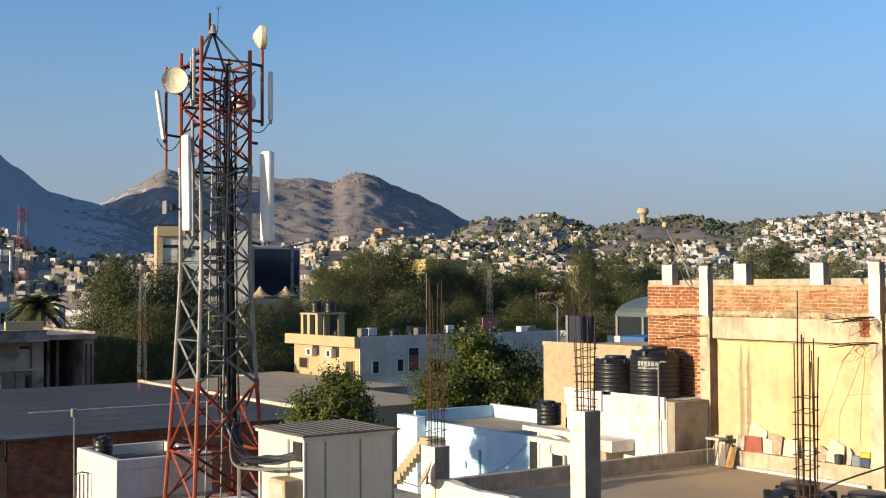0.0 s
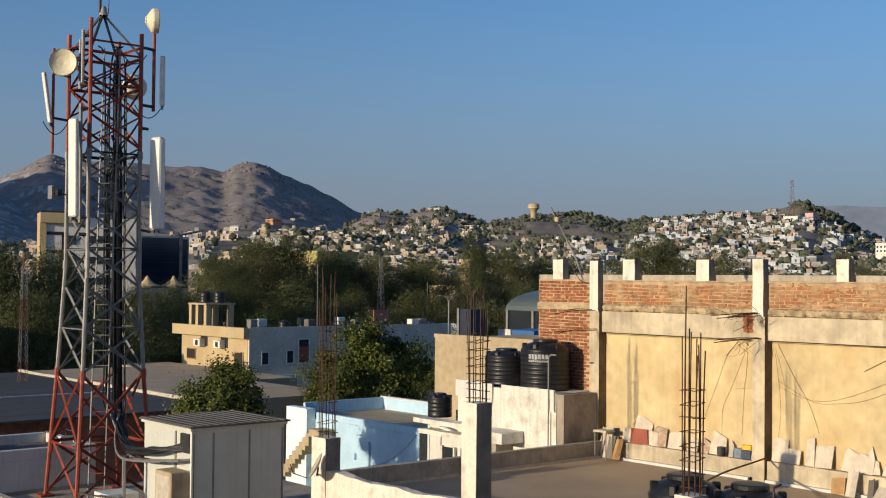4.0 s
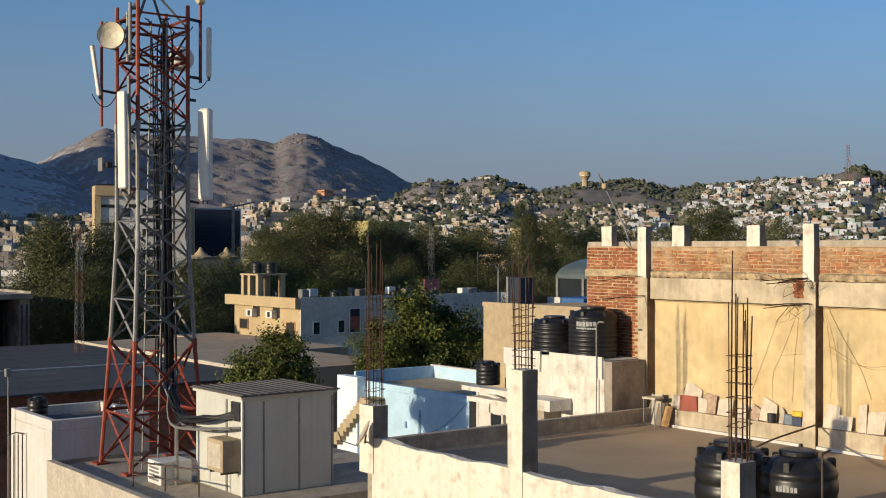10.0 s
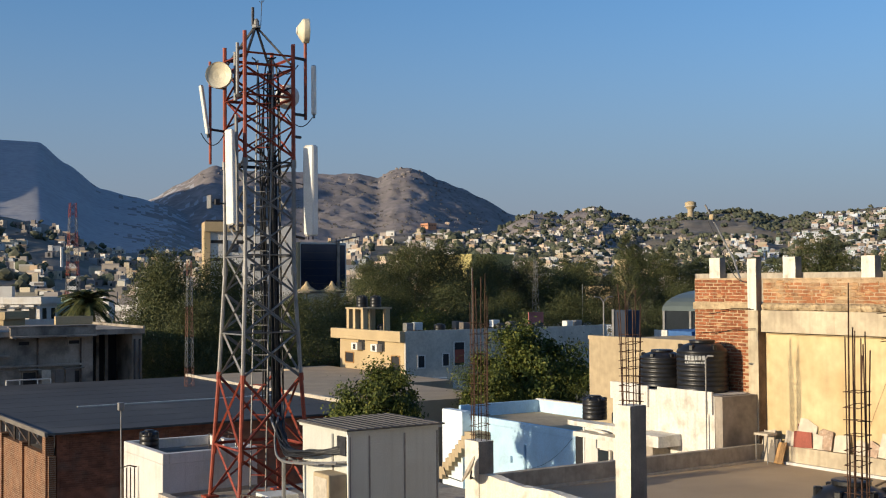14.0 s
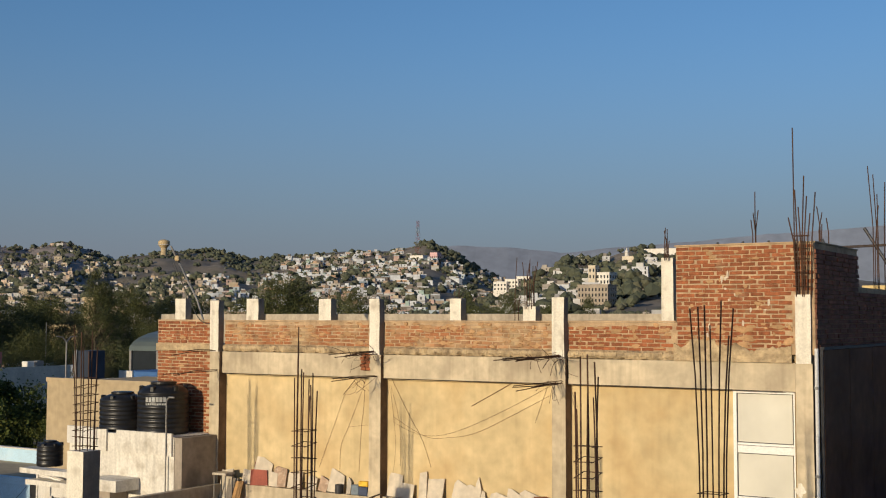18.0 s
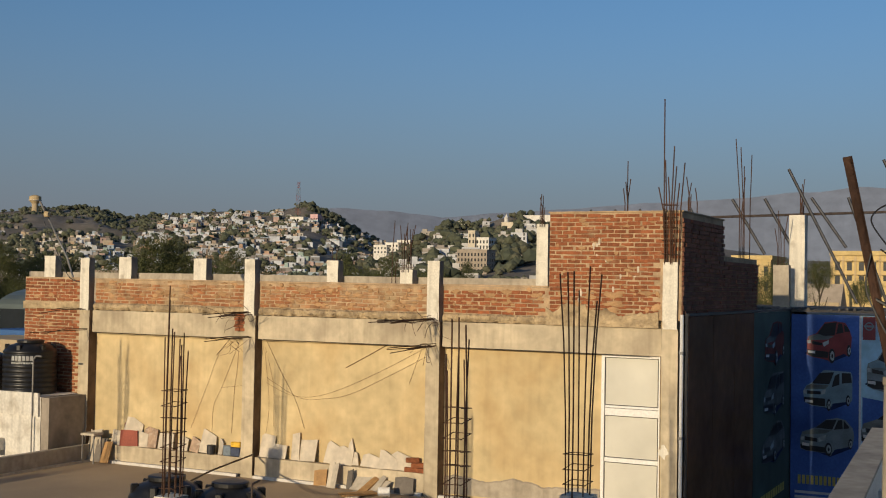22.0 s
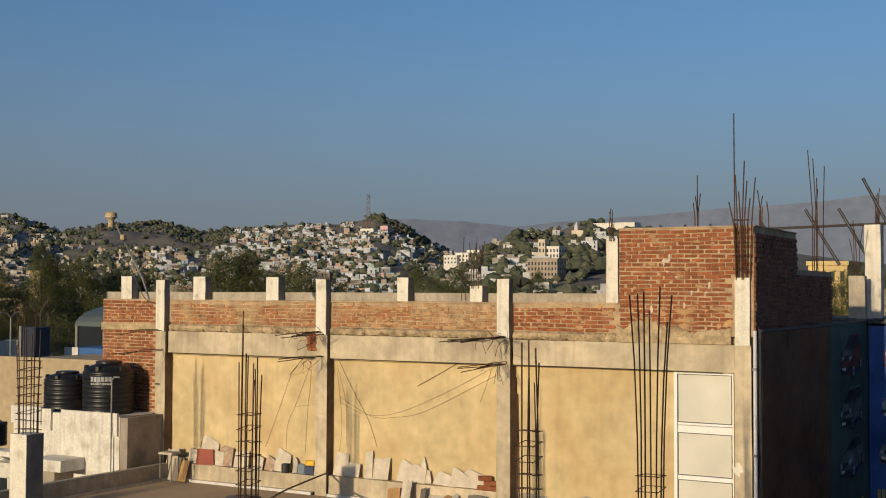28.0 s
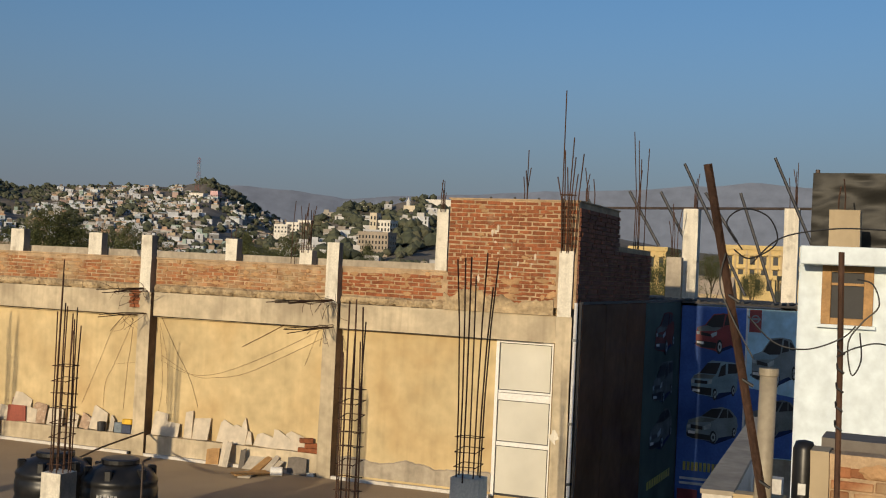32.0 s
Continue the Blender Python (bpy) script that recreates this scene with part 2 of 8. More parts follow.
M_leafC = palette("leaves_brown_green", [(0.075, 0.068, 0.032), (0.06, 0.06, 0.027), (0.09, 0.076, 0.037)], 0.7)
M_bark = mat("bark", (0.12, 0.09, 0.06), 0.95, vary=0.3, scale=8, fine=50, bump=0.5)
M_ground = mat("dry_city_ground", (0.25, 0.205, 0.155), 0.95, vary=0.3, scale=0.02, fine=0.3, bump=0.0, stain=(0.12, 0.12, 0.08), stain_amount=0.6, stain_scale=0.012)
M_rockhill = mat("scrubby_rock_hill", (0.262, 0.226, 0.213), 0.95, vary=0.2, scale=0.01, fine=0.16, bump=0.0, stain=(0.165, 0.146, 0.132), stain_amount=0.9, stain_scale=0.08, stain_from=0.44)
M_townsoil = mat("dry_brown_slope", (0.20, 0.17, 0.135), 0.95, vary=0.3, scale=0.03, fine=0.2, bump=0.0, stain=(0.10, 0.10, 0.07), stain_amount=0.8, stain_scale=0.05)
# blue-grey base colour carries the haze of distance
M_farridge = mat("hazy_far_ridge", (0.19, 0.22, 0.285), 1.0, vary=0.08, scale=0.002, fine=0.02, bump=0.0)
# shaded left hill, its colour paled to stand in for haze
M_hazehill = mat("haze_paled_hill", (0.37, 0.36, 0.365), 0.95, vary=0.06, scale=0.01, fine=0.12, bump=0.0, stain=(0.34, 0.335, 0.345), stain_amount=0.5, stain_scale=0.03)


def brick_pattern(m, row=0.072, length=0.21, joint=(0.30, 0.22, 0.15)):
    """Adds fine far-off brick courses to a wall material (walls that face -x)."""
    nt = m.node_tree
    geo = nt.nodes.new("ShaderNodeNewGeometry")
    sep, com = nt.nodes.new("ShaderNodeSeparateXYZ"), nt.nodes.new("ShaderNodeCombineXYZ")
    bk = nt.nodes.new("ShaderNodeTexBrick")
    nt.links.new(geo.outputs["Position"], sep.inputs[0])
    nt.links.new(sep.outputs[1], com.inputs[0])
    nt.links.new(sep.outputs[2], com.inputs[1])
    nt.links.new(com.outputs[0], bk.inputs["Vector"])
    bk.inputs["Scale"].default_value = 1.0
    bk.inputs["Row Height"].default_value = row
    bk.inputs["Brick Width"].default_value = length
    bk.inputs["Mortar Size"].default_value = 0.006
    b = nt.nodes["Principled BSDF"]
    src = b.inputs["Base Color"].links[0].from_socket
    x = nt.nodes.new("ShaderNodeMix")
    x.data_type = "RGBA"
    x.inputs[7].default_value = (*joint, 1)
    nt.links.new(bk.outputs["Fac"], x.inputs[0])
    nt.links.new(src, x.inputs[6])
    nt.links.new(x.outputs[2], b.inputs["Base Color"])
    return m


M_shedbrick = brick_pattern(mat("far_red_brick", (0.185, 0.082, 0.036), 0.9, vary=0.4, scale=1.6, fine=12, bump=0.1, stain=(0.2, 0.13, 0.085), stain_amount=0.75, stain_scale=0.6, streak=0.4))


# ---------- building helpers ----------
def part(name, bm, material, parent=None, label="", smooth=False):
    """Links a bmesh as one mesh object under a thing or part."""
    me = bpy.data.meshes.new(name)
    if smooth:
        for f in bm.faces:
            f.smooth = True
    bm.to_mesh(me)
    bm.free()
    me.materials.append(material)
    ob = new(name, me)
    if parent is not None:
        ob.parent = parent
        ob.matrix_parent_inverse = parent.matrix_basis.inverted() if parent.parent is None else Matrix.Identity(4)
    if label:
        ob["label"] = label
    return ob


def thing(name, label, category, at=(0, 0, 0), group="", kind="", rz=0.0):
    ob = new(name)
    ob.empty_display_size = 0.1
    ob.matrix_world = pose(*at, 0, 0, rz)
    ob.matrix_basis = pose(*at, 0, 0, rz)
    return tagged(ob, label, category, group, kind)


def box(bm, x0, x1, y0, y1, z0, z1, bevel=0.0, turn=None):
    r = bmesh.ops.create_cube(bm, size=1)
    vs = r["verts"]
    m = Matrix.LocRotScale(((x0 + x1) / 2, (y0 + y1) / 2, (z0 + z1) / 2), turn, (abs(x1 - x0), abs(y1 - y0), abs(z1 - z0)))
    bmesh.ops.transform(bm, matrix=m, verts=vs)
    if bevel:
        es = list({e for v in vs for e in v.link_edges})
        bmesh.ops.bevel(bm, geom=es, offset=bevel, segments=1, affect="EDGES")
    return bm


def B(*a, **k):
    return box(bmesh.new(), *a, **k)


def rod(bm, p, q, r=0.01, n=6, r2=None):
    p, q = Vector(p), Vector(q)
    d = q - p
    m = Matrix.Translation((p + q) / 2) @ d.to_track_quat("Z", "Y").to_matrix().to_4x4()
    bmesh.ops.create_cone(bm, cap_ends=True, segments=n, radius1=r, radius2=r if r2 is None else r2, depth=d.length, matrix=m)
    return bm


def tube(bm, pts, r=0.01, n=6):
    """A bent round bar or cable through some points."""
    pts = [Vector(p) for p in pts]
    rings = []
    for i, p in enumerate(pts):
        d = (pts[min(i + 1, len(pts) - 1)] - pts[max(i - 1, 0)]).normalized()
        a = d.orthogonal().normalized() if not rings else (last - d * last.dot(d)).normalized()
        last = a
        b = d.cross(a)
        rings.append([bm.verts.new(p + r * (math.cos(k * math.tau / n) * a + math.sin(k * math.tau / n) * b)) for k in range(n)])
    for u, v in zip(rings, rings[1:]):
        for k in range(n):
            bm.faces.new((u[k], u[(k + 1) % n], v[(k + 1) % n], v[k]))
    bm.faces.new(rings[0][::-1])
    bm.faces.new(rings[-1])
    return bm


def curve(a, b, sag, n=10):
    a, b = Vector(a), Vector(b)
    return [a.lerp(b, t / n) - Vector((0, 0, sag * 4 * (t / n) * (1 - t / n))) for t in range(n + 1)]


def angle_bar(bm, p, q, w=0.05, th=0.008):
    """An L-section steel member from p to q."""
    p, q = Vector(p), Vector(q)
    d = (q - p).normalized()
    a = d.orthogonal().normalized()
    b = d.cross(a)
    for u, v in ((a, b), (b, a)):
        ring = [Vector((0, 0, 0)), u * w, u * w + v * th, v * th]
        lo = [bm.verts.new(p + c) for c in ring]
        hi = [bm.verts.new(q + c) for c in ring]
        for k in range(4):
            bm.faces.new((lo[k], lo[(k + 1) % 4], hi[(k + 1) % 4], hi[k]))
        bm.faces.new(lo[::-1])
        bm.faces.new(hi)
    return bm


def lathe(bm, profile, n=24, at=(0, 0, 0)):
    """Turns a profile of (radius, height) round the upright axis."""
    rings = []
    for r, z in profile:
        if r < 1e-5:
            rings.append([bm.verts.new((at[0], at[1], at[2] + z))])
        else:
            rings.append([bm.verts.new((at[0] + r * math.cos(k * math.tau / n), at[1] + r * math.sin(k * math.tau / n), at[2] + z)) for k in range(n)])
    for u, v in zip(rings, rings[1:]):
        for k in range(n):
            j = (k + 1) % n
            if len(u) == 1:
                bm.faces.new((u[0], v[j], v[k]))
            elif len(v) == 1:
                bm.faces.new((u[k], u[j], v[0]))
            else:
                bm.faces.new((u[k], u[j], v[j], v[k]))
    bmesh.ops.recalc_face_normals(bm, faces=bm.faces)
    return bm


def roughen(bm, amount, cuts=0, seed=0.0):
    """Uneven, worn edges: cuts a shape up and shifts its points a little."""
    if cuts:
        bmesh.ops.subdivide_edges(bm, edges=bm.edges, cuts=cuts, use_grid_fill=True)
    for v in bm.verts:
        v.co += noise.noise_vector(v.co * 3.1 + Vector((seed, seed, seed))) * amount
    return bm


def structure(name, bm, material, label, category):
    return tagged(part(name, bm, material), label, category, kind="structure")


def shade_side(ob, material):
    """Gives a whitewashed or rendered column's -y sides a darker material that stands in for shade."""
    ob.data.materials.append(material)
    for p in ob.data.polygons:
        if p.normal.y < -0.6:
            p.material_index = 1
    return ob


# ---------- land: plain, town hills, bare hills, far ridge ----------
EYE = Vector((0.4, 0.0, 3.47))
GROUND = -7.0
# each ridge: distance, foot distance, and its skyline as (bearing, elevation) in degrees
RIDGES = (
    (1900, 900, ((-30, 0), (-14, 3.5), (-4, 7.5), (2, 9.2), (5, 9.2), (8.5, 7.8), (10.6, 6.85), (12.6, 6.5), (14.1, 6.46), (15.3, 5.5), (16.8, 4.4), (18.2, 4.05), (19.6, 3.7), (22, 2.6), (26, 0.8), (29, 0))),
    (2300, 1150, ((15.5, 0), (17.5, 2.6), (19.1, 4.0), (20.3, 4.65), (21.9, 5.55), (22.8, 5.3), (25, 5.3), (27.2, 5.2), (28.6, 5.22), (29.6, 5.05), (30.4, 5.4), (31, 5.5), (31.7, 5.3), (32.6, 4.85), (33.4, 4.55), (34.5, 4.05), (36, 3.2), (38, 2.5), (41, 1.8), (45, 0.8), (48, 0))),
    (1600, 560, ((28, 0), (31, 0.6), (33, 1.3), (35, 2.3), (36.9, 3.25), (38.2, 3.15), (40, 3.5), (41, 3.15), (42.1, 2.75), (43.2, 2.95), (44.3, 3.12), (46.8, 3.2), (48.4, 2.75), (50, 2.98), (52.4, 3.2), (54.6, 3.25), (55.6, 3.4), (56.6, 3.62), (57.6, 3.3), (58.8, 2.6), (60, 2.1), (61.3, 1.6), (63, 1.0), (66, 0.5), (70, 0))),
    (1050, 520, ((57.5, 0), (60, 0.9), (61.5, 1.75), (63.2, 2.75), (64.8, 2.95), (66.3, 3.45), (68, 3.3), (70, 3.0), (74, 2.2), (80, 1.4), (90, 0.8), (110, 0))),
    (1500, 1000, ((-75, 0), (-50, 0.1), (10, 0))),
    (900, 330, ((2, 0), (6, 2.8), (9, 3.6), (12, 3.2), (14.3, 2.8), (16.7, 1.7), (19.3, 1.35), (22, 1.35), (26, 1.6), (29, 2.1), (31, 2.35), (33, 2.25), (36, 1.95), (38, 1.7), (42, 1.1), (46, 0))),
)
FAR_RIDGE = ((40, 1.2), (50, 2.4), (55, 3.2), (58, 3.5), (60.5, 3.4), (63, 3.2), (66, 3.5), (69, 3.7), (72, 3.95), (75, 4.05), (77, 4.25), (80, 4.5), (82, 4.72), (85, 4.6), (88, 4.85), (95, 4.4), (110, 3.5), (130, 2))


def profile_at(points, a):
    if a <= points[0][0] or a >= points[-1][0]:
        return 0.0 if a < points[0][0] or a > points[-1][0] else points[0][1]
    for (a0, e0), (a1, e1) in zip(points, points[1:]):
        if a0 <= a <= a1:
            u = (a - a0) / (a1 - a0)
            u = 0.5 * u + 0.5 * u * u * (3 - 2 * u)
            return e0 + (e1 - e0) * u


def land(bearing, r):
    """Height of the ground at a bearing (degrees clockwise from +y) and distance from the viewpoint."""
    z = GROUND
    p = Vector((math.sin(radians(bearing)) * r, math.cos(radians(bearing)) * r, 0))
    for dist, foot, line in RIDGES:
        top = dist * math.tan(radians(profile_at(line, bearing))) + EYE.z - GROUND
        if top <= EYE.z - GROUND or r < foot:
            continue
        u = (r - foot) / (dist - foot)
        k = 0.15 if dist in (1500, 1900) else 0.2 if dist == 2300 else 1.0
        rough = k * top * (0.06 * noise.fractal(p / (dist * 0.06), 0.9, 2.2, 5) + 0.035 * noise.fractal(p / (dist * 0.02), 0.8, 2.2, 3))
        gully = k * 0.10 * top * noise.noise(p / (dist * 0.11) + Vector((dist, 0, 0)))
        if dist == 2300:
            gully -= 0.065 * top * (0.35 * abs(noise.noise(p / 190)) + 0.45 * abs(noise.noise(p / 80)) + 0.7 * abs(noise.noise(p / 40)) + 0.6 * abs(noise.noise(p / 22)) - 0.4)
        s = u**1.25 if u < 1 else max(0.0, 1 - 0.8 * (u - 1) ** 1.2)
        z = max(z, GROUND + top * s + (rough + gully) * min(1, u * 1.6) * (1.0 if u < 0.95 else 0.35))
    return z


def at_bearing(bearing, r, z=None):
    return Vector((EYE.x + math.sin(radians(bearing)) * r, EYE.y + math.cos(radians(bearing)) * r, land(bearing, r) if z is None else z))


def build_land():
    radii = [0.0, 30, 80, 160, 260] + [380 + 30 * k for k in range(26)] + [1150 + 15 * k for k in range(80)] + [2380, 2450, 2550, 2700, 3000, 3400, 4000, 4700]
    angles = [-180 + 6 * k for k in range(25)] + [-24 + 3 * k for k in range(9)] + [3 + 0.2 * k for k in range(470)] + [97 + 5 * k for k in range(17)]
    verts, faces = [], []
    for a in angles:
        for r in radii:
            verts.append(at_bearing(a, r)[:])
    n, w = len(angles), len(radii)
    for i in range(n):
        j = (i + 1) % n
        for k in range(w - 1):
            faces.append((i * w + k, j * w + k, j * w + k + 1, i * w + k + 1))
    me = bpy.data.meshes.new("ground")
    me.from_pydata(verts, [], [f[::-1] for f in faces])
    me.materials.append(M_ground)
    me.materials.append(M_rockhill)
    me.materials.append(M_hazehill)
    me.materials.append(M_townsoil)
    rng = random.Random(31)
    for p in me.polygons:
        p.use_smooth = True
        bearing = math.degrees(math.atan2(p.center.x - EYE.x, p.center.y - EYE.y))
        r = math.hypot(p.center.x - EYE.x, p.center.y - EYE.y)
        if p.center.z < GROUND + 12:
            p.material_index = 0
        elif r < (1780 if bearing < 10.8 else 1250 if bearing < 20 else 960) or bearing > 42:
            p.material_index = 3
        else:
            # haze-paled colour gives way to plain rock along a ragged line
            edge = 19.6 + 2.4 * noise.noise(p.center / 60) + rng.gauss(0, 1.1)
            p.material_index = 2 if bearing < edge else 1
    me.update()
    tagged(new("ground", me), "dry town plain rising into scrubby rocky hills", "ground", kind="structure")


build_land()


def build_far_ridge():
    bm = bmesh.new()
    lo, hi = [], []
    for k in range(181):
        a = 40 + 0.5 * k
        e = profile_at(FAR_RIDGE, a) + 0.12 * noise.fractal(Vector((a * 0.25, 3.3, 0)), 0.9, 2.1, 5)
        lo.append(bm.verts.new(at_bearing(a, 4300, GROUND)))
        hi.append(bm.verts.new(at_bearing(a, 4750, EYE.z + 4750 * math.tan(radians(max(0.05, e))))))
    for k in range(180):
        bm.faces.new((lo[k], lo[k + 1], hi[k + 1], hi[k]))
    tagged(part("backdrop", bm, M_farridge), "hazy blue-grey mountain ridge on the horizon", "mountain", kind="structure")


build_far_ridge()


# ---------- neighbour building: long wall with columns, beam and brick parapet ----------
WALL_X = 18.2
# brown for column sides facing -y: shade and rust stains in one colour
M_shadestain = mat("shade_and_rust_cement", (0.16, 0.105, 0.065), 0.92, vary=0.35, scale=4, fine=40, bump=0.3, stain=(0.09, 0.055, 0.035), stain_amount=0.7, stain_scale=3)
Y_R = 4.68
COLS = (16.30, 12.46, 8.82, 4.88)
structure("wall_body", B(18.4, 24.2, Y_R + 0.08, 16.15, GROUND, 2.84), M_concrete, "grey concrete mass of the unfinished neighbour building", "building")
wall_east = structure("wall_east", B(WALL_X, 18.395, Y_R + 0.08, 16.2, -0.3, 2.43), M_plaster, "stained ochre plastered wall between concrete columns", "wall")
M_crumble = mat("crumbling_brown_cement", (0.47, 0.355, 0.21), 0.95, vary=0.35, scale=5, fine=22, bump=0.8, relief=0.05, stain=(0.17, 0.12, 0.07), stain_amount=0.8, stain_scale=6)
structure("roof_slab", B(18.14, 24.3, Y_R + 0.05, 16.1, 2.845, 2.975), M_crumble, "rough concrete roof slab with crumbling edge", "roof")


def ragged_edge(y0, y1, seed):
    """The broken front of the roof slab: a strip of mortar whose reach, foot and top wander."""
    bm = bmesh.new()
    rings, n = [], int((y1 - y0) / 0.018)
    for k in range(n + 1):
        y = y0 + (y1 - y0) * k / n

        def wander(f, row):
            return noise.fractal(Vector((y * f, row * 7.3, seed)), 0.7, 2.1, 4)

        chip = max(0.0, noise.noise(Vector((y * 9, 3.0, seed)))) * 0.06
        row = [(18.145, 2.846), (18.075 + 0.02 * wander(7, 1), 2.85 + chip + 0.012 * wander(14, 2)), (18.05 + 0.028 * wander(9, 3), 2.90 + 0.5 * chip + 0.014 * wander(17, 4)), (18.065 + 0.03 * wander(11, 5), 2.955 + 0.014 * wander(15, 6)), (18.14, 2.988 + 0.012 * wander(13, 7))]
        rings.append([bm.verts.new((x, y, z)) for x, z in row])
    for u, v in zip(rings, rings[1:]):
        for k in range(4):
            bm.faces.new((u[k], v[k], v[k + 1], u[k + 1]))
    bmesh.ops.recalc_face_normals(bm, faces=bm.faces)
    return bm


for n, (y0, y1) in enumerate(((12.6, 16.15), (8.96, 12.32), (6.85, 8.68))):
    structure(f"slab_edge_{n + 1}", ragged_edge(y0, y1, n + 1), M_crumble, "crumbling mortar edge of the roof slab", "roof")
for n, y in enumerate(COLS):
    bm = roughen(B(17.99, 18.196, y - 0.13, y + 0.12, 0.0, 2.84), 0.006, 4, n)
    shade_side(structure(f"column_{n + 1}", bm, M_beam, "raw concrete column of the plastered wall", "column"), M_shadestain)
for n, (y0, y1) in enumerate(((12.605, 16.155), (8.965, 12.315), (5.025, 8.675))):
    structure(f"beam_{n + 1}", roughen(B(18.06, 18.39, y0, y1, 2.432, 2.842), 0.004, 5, n), M_beam, "pale concrete beam over the plastered wall", "beam")
for n, (y0, y1, z1) in enumerate(((12.605, 15.65, 0.33), (8.965, 12.315, 0.36))):
    structure(f"kerb_{n + 1}", roughen(B(18.04, 18.197, y0, y1, 0.05, z1), 0.008, 5, n), M_beam, "low cement kerb along the wall foot", "kerb")
for n, (y0, y1) in enumerate(((12.65, 15.68), (8.97, 12.3), (5.95, 8.66))):
    structure(f"trim_{n + 1}", roughen(B(17.96, 18.03, y0, y1, 0.0, 0.05), 0.004, 4, n), M_white, "pale lime line along the wall foot", "trim")
bm = B(18.17, 18.199, 6.0, 8.66, 0.06, 0.34)
bmesh.ops.subdivide_edges(bm, edges=[e for e in bm.edges if abs(e.verts[0].co.y - e.verts[1].co.y) > 2], cuts=70)
for v in bm.verts:
    if v.co.z > 0.2:
        v.co.z += 0.08 * noise.fractal(Vector((v.co.y * 1.7, 2.0, 0)), 0.8, 2, 4) - 0.02 * (v.co.x < 18.18)
structure("wall_patch", bm, M_concrete, "bare cement patch at the wall foot", "wall")
bm = B(18.016, 18.045, 5.06, 6.86, 2.846, 3.10)
bmesh.ops.subdivide_edges(bm, edges=[e for e in bm.edges if abs(e.verts[0].co.y - e.verts[1].co.y) > 1], cuts=80)
for v in bm.verts:
    if v.co.z > 3:
        v.co.z += 0.11 * noise.fractal(Vector((v.co.y * 2.6, 5.0, 0)), 0.7, 2.1, 4) + (0.06 if v.co.y > 6.2 else 0.0) - 0.015 * (v.co.x < 18.03)
structure("wall_mortar_band", bm, M_crumble, "mortar smeared over the lowest brick courses", "wall")
structure("floor", B(11.34, 18.0, 3.2, 16.05, -0.15, 0.0), M_floor, "brown cement terrace floor", "floor")
structure("terrace_body", B(11.34, 18.39, 3.24, 16.05, GROUND, -0.16), M_concrete, "concrete body below the terrace", "building")
bm = B(11.19, 11.34, 3.2, 15.7, GROUND, 0.40)
bmesh.ops.subdivide_edges(bm, edges=[e for e in bm.edges if abs(e.verts[0].co.y - e.verts[1].co.y) > 5], cuts=60)
for v in bm.verts:
    if v.co.z > 0:
        v.co.z += 0.05 * noise.fractal(Vector((v.co.y * 1.3, v.co.x, 0)), 1, 2, 4)
structure("parapet_white", bm, M_whitewash, "low whitewashed parapet with worn patches", "parapet")
structure("parapet_low", roughen(B(11.46, 17.995, 16.055, 16.2, GROUND, 0.31), 0.006, 5), M_concrete, "low grey cement parapet at the terrace edge", "parapet")
structure("trim_low", roughen(B(11.5, 17.95, 15.98, 16.05, 0.0, 0.045), 0.006, 4), M_board, "pale mortar fillet along the low parapet", "trim")
brick_parapet = structure("parapet_brick", B(18.13, 18.3, 6.83, 16.15, 2.966, 3.425), M_mortar, "weathered red brick parapet washed with mortar", "parapet")
structure("parapet_cap", roughen(B(18.1, 18.31, 6.86, 16.17, 3.426, 3.45), 0.009, 6), M_mortar, "crumbling mortar cap on the brick parapet", "parapet")
stair_head = structure("stair_head_wall", B(18.04, 20.50, 4.72, 6.82, 2.966, 4.585), M_mortar, "red brick stair head with bare joints", "wall")
structure("stair_head_cap", roughen(B(18.02, 20.52, 4.7, 6.84, 4.586, 4.606), 0.009, 6), M_mortar, "uneven mortar cap of the brick stair head", "wall")
M_smear = mat("wet_smeared_mortar", (0.44, 0.265, 0.13), 0.92, vary=0.25, scale=4, fine=40, bump=0.4)
structure("stair_block_low", B(20.505, 23.06, 4.72, 6.6, 2.966, 4.0), M_mortar, "lower brick block behind the stair head", "wall")
brick_side = structure("wall_brick_side", B(18.13, 18.39, 16.45, 17.98, GROUND, 3.46), M_mortar, "red brick end wall", "wall")
structure("beam_side", roughen(B(18.085, 18.128, 16.45, 17.985, 2.845, 2.98), 0.008, 6), M_crumble, "weathered cement band across the brick end wall", "beam")
structure("side_block", B(18.392, 24.2, 16.155, 17.96, GROUND, 2.96), M_concrete, "end of the neighbour building", "building")
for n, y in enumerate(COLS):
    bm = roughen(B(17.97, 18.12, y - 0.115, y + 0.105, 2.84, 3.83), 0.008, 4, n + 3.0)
    shade_side(structure(f"pillar_{n + 1}", bm, M_whitewash, "whitewashed concrete pillar stub above the parapet", "pillar"), M_shadecement)
# far side of the neighbour roof
BACK = ((23.2, 4.02, 0.19), (20.65, 4.0, 0.2), (18.3, 3.97, 0.19), (14.52, 3.95, 0.15), (12.6, 3.76, 0.16), (9.37, 4.75, 0.13))
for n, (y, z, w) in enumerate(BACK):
    shade_side(structure(f"back_pillar_{n + 1}", roughen(B(23.98, 24.2, y - w, y + w, 2.5, z), 0.012, 4, n), M_whitewash, "whitewashed pillar stub on the far roof edge", "pillar"), M_shadecement)
structure("back_parapet", roughen(B(24.25, 24.4, 6.7, 24.2, 2.3, 3.6), 0.02, 6), M_concrete, "grey cement parapet on the far roof edge", "parapet")
structure("back_block", B(24.25, 27.5, 17.84, 24.2, GROUND, 2.3), M_concrete, "rear part of the neighbour building", "building")

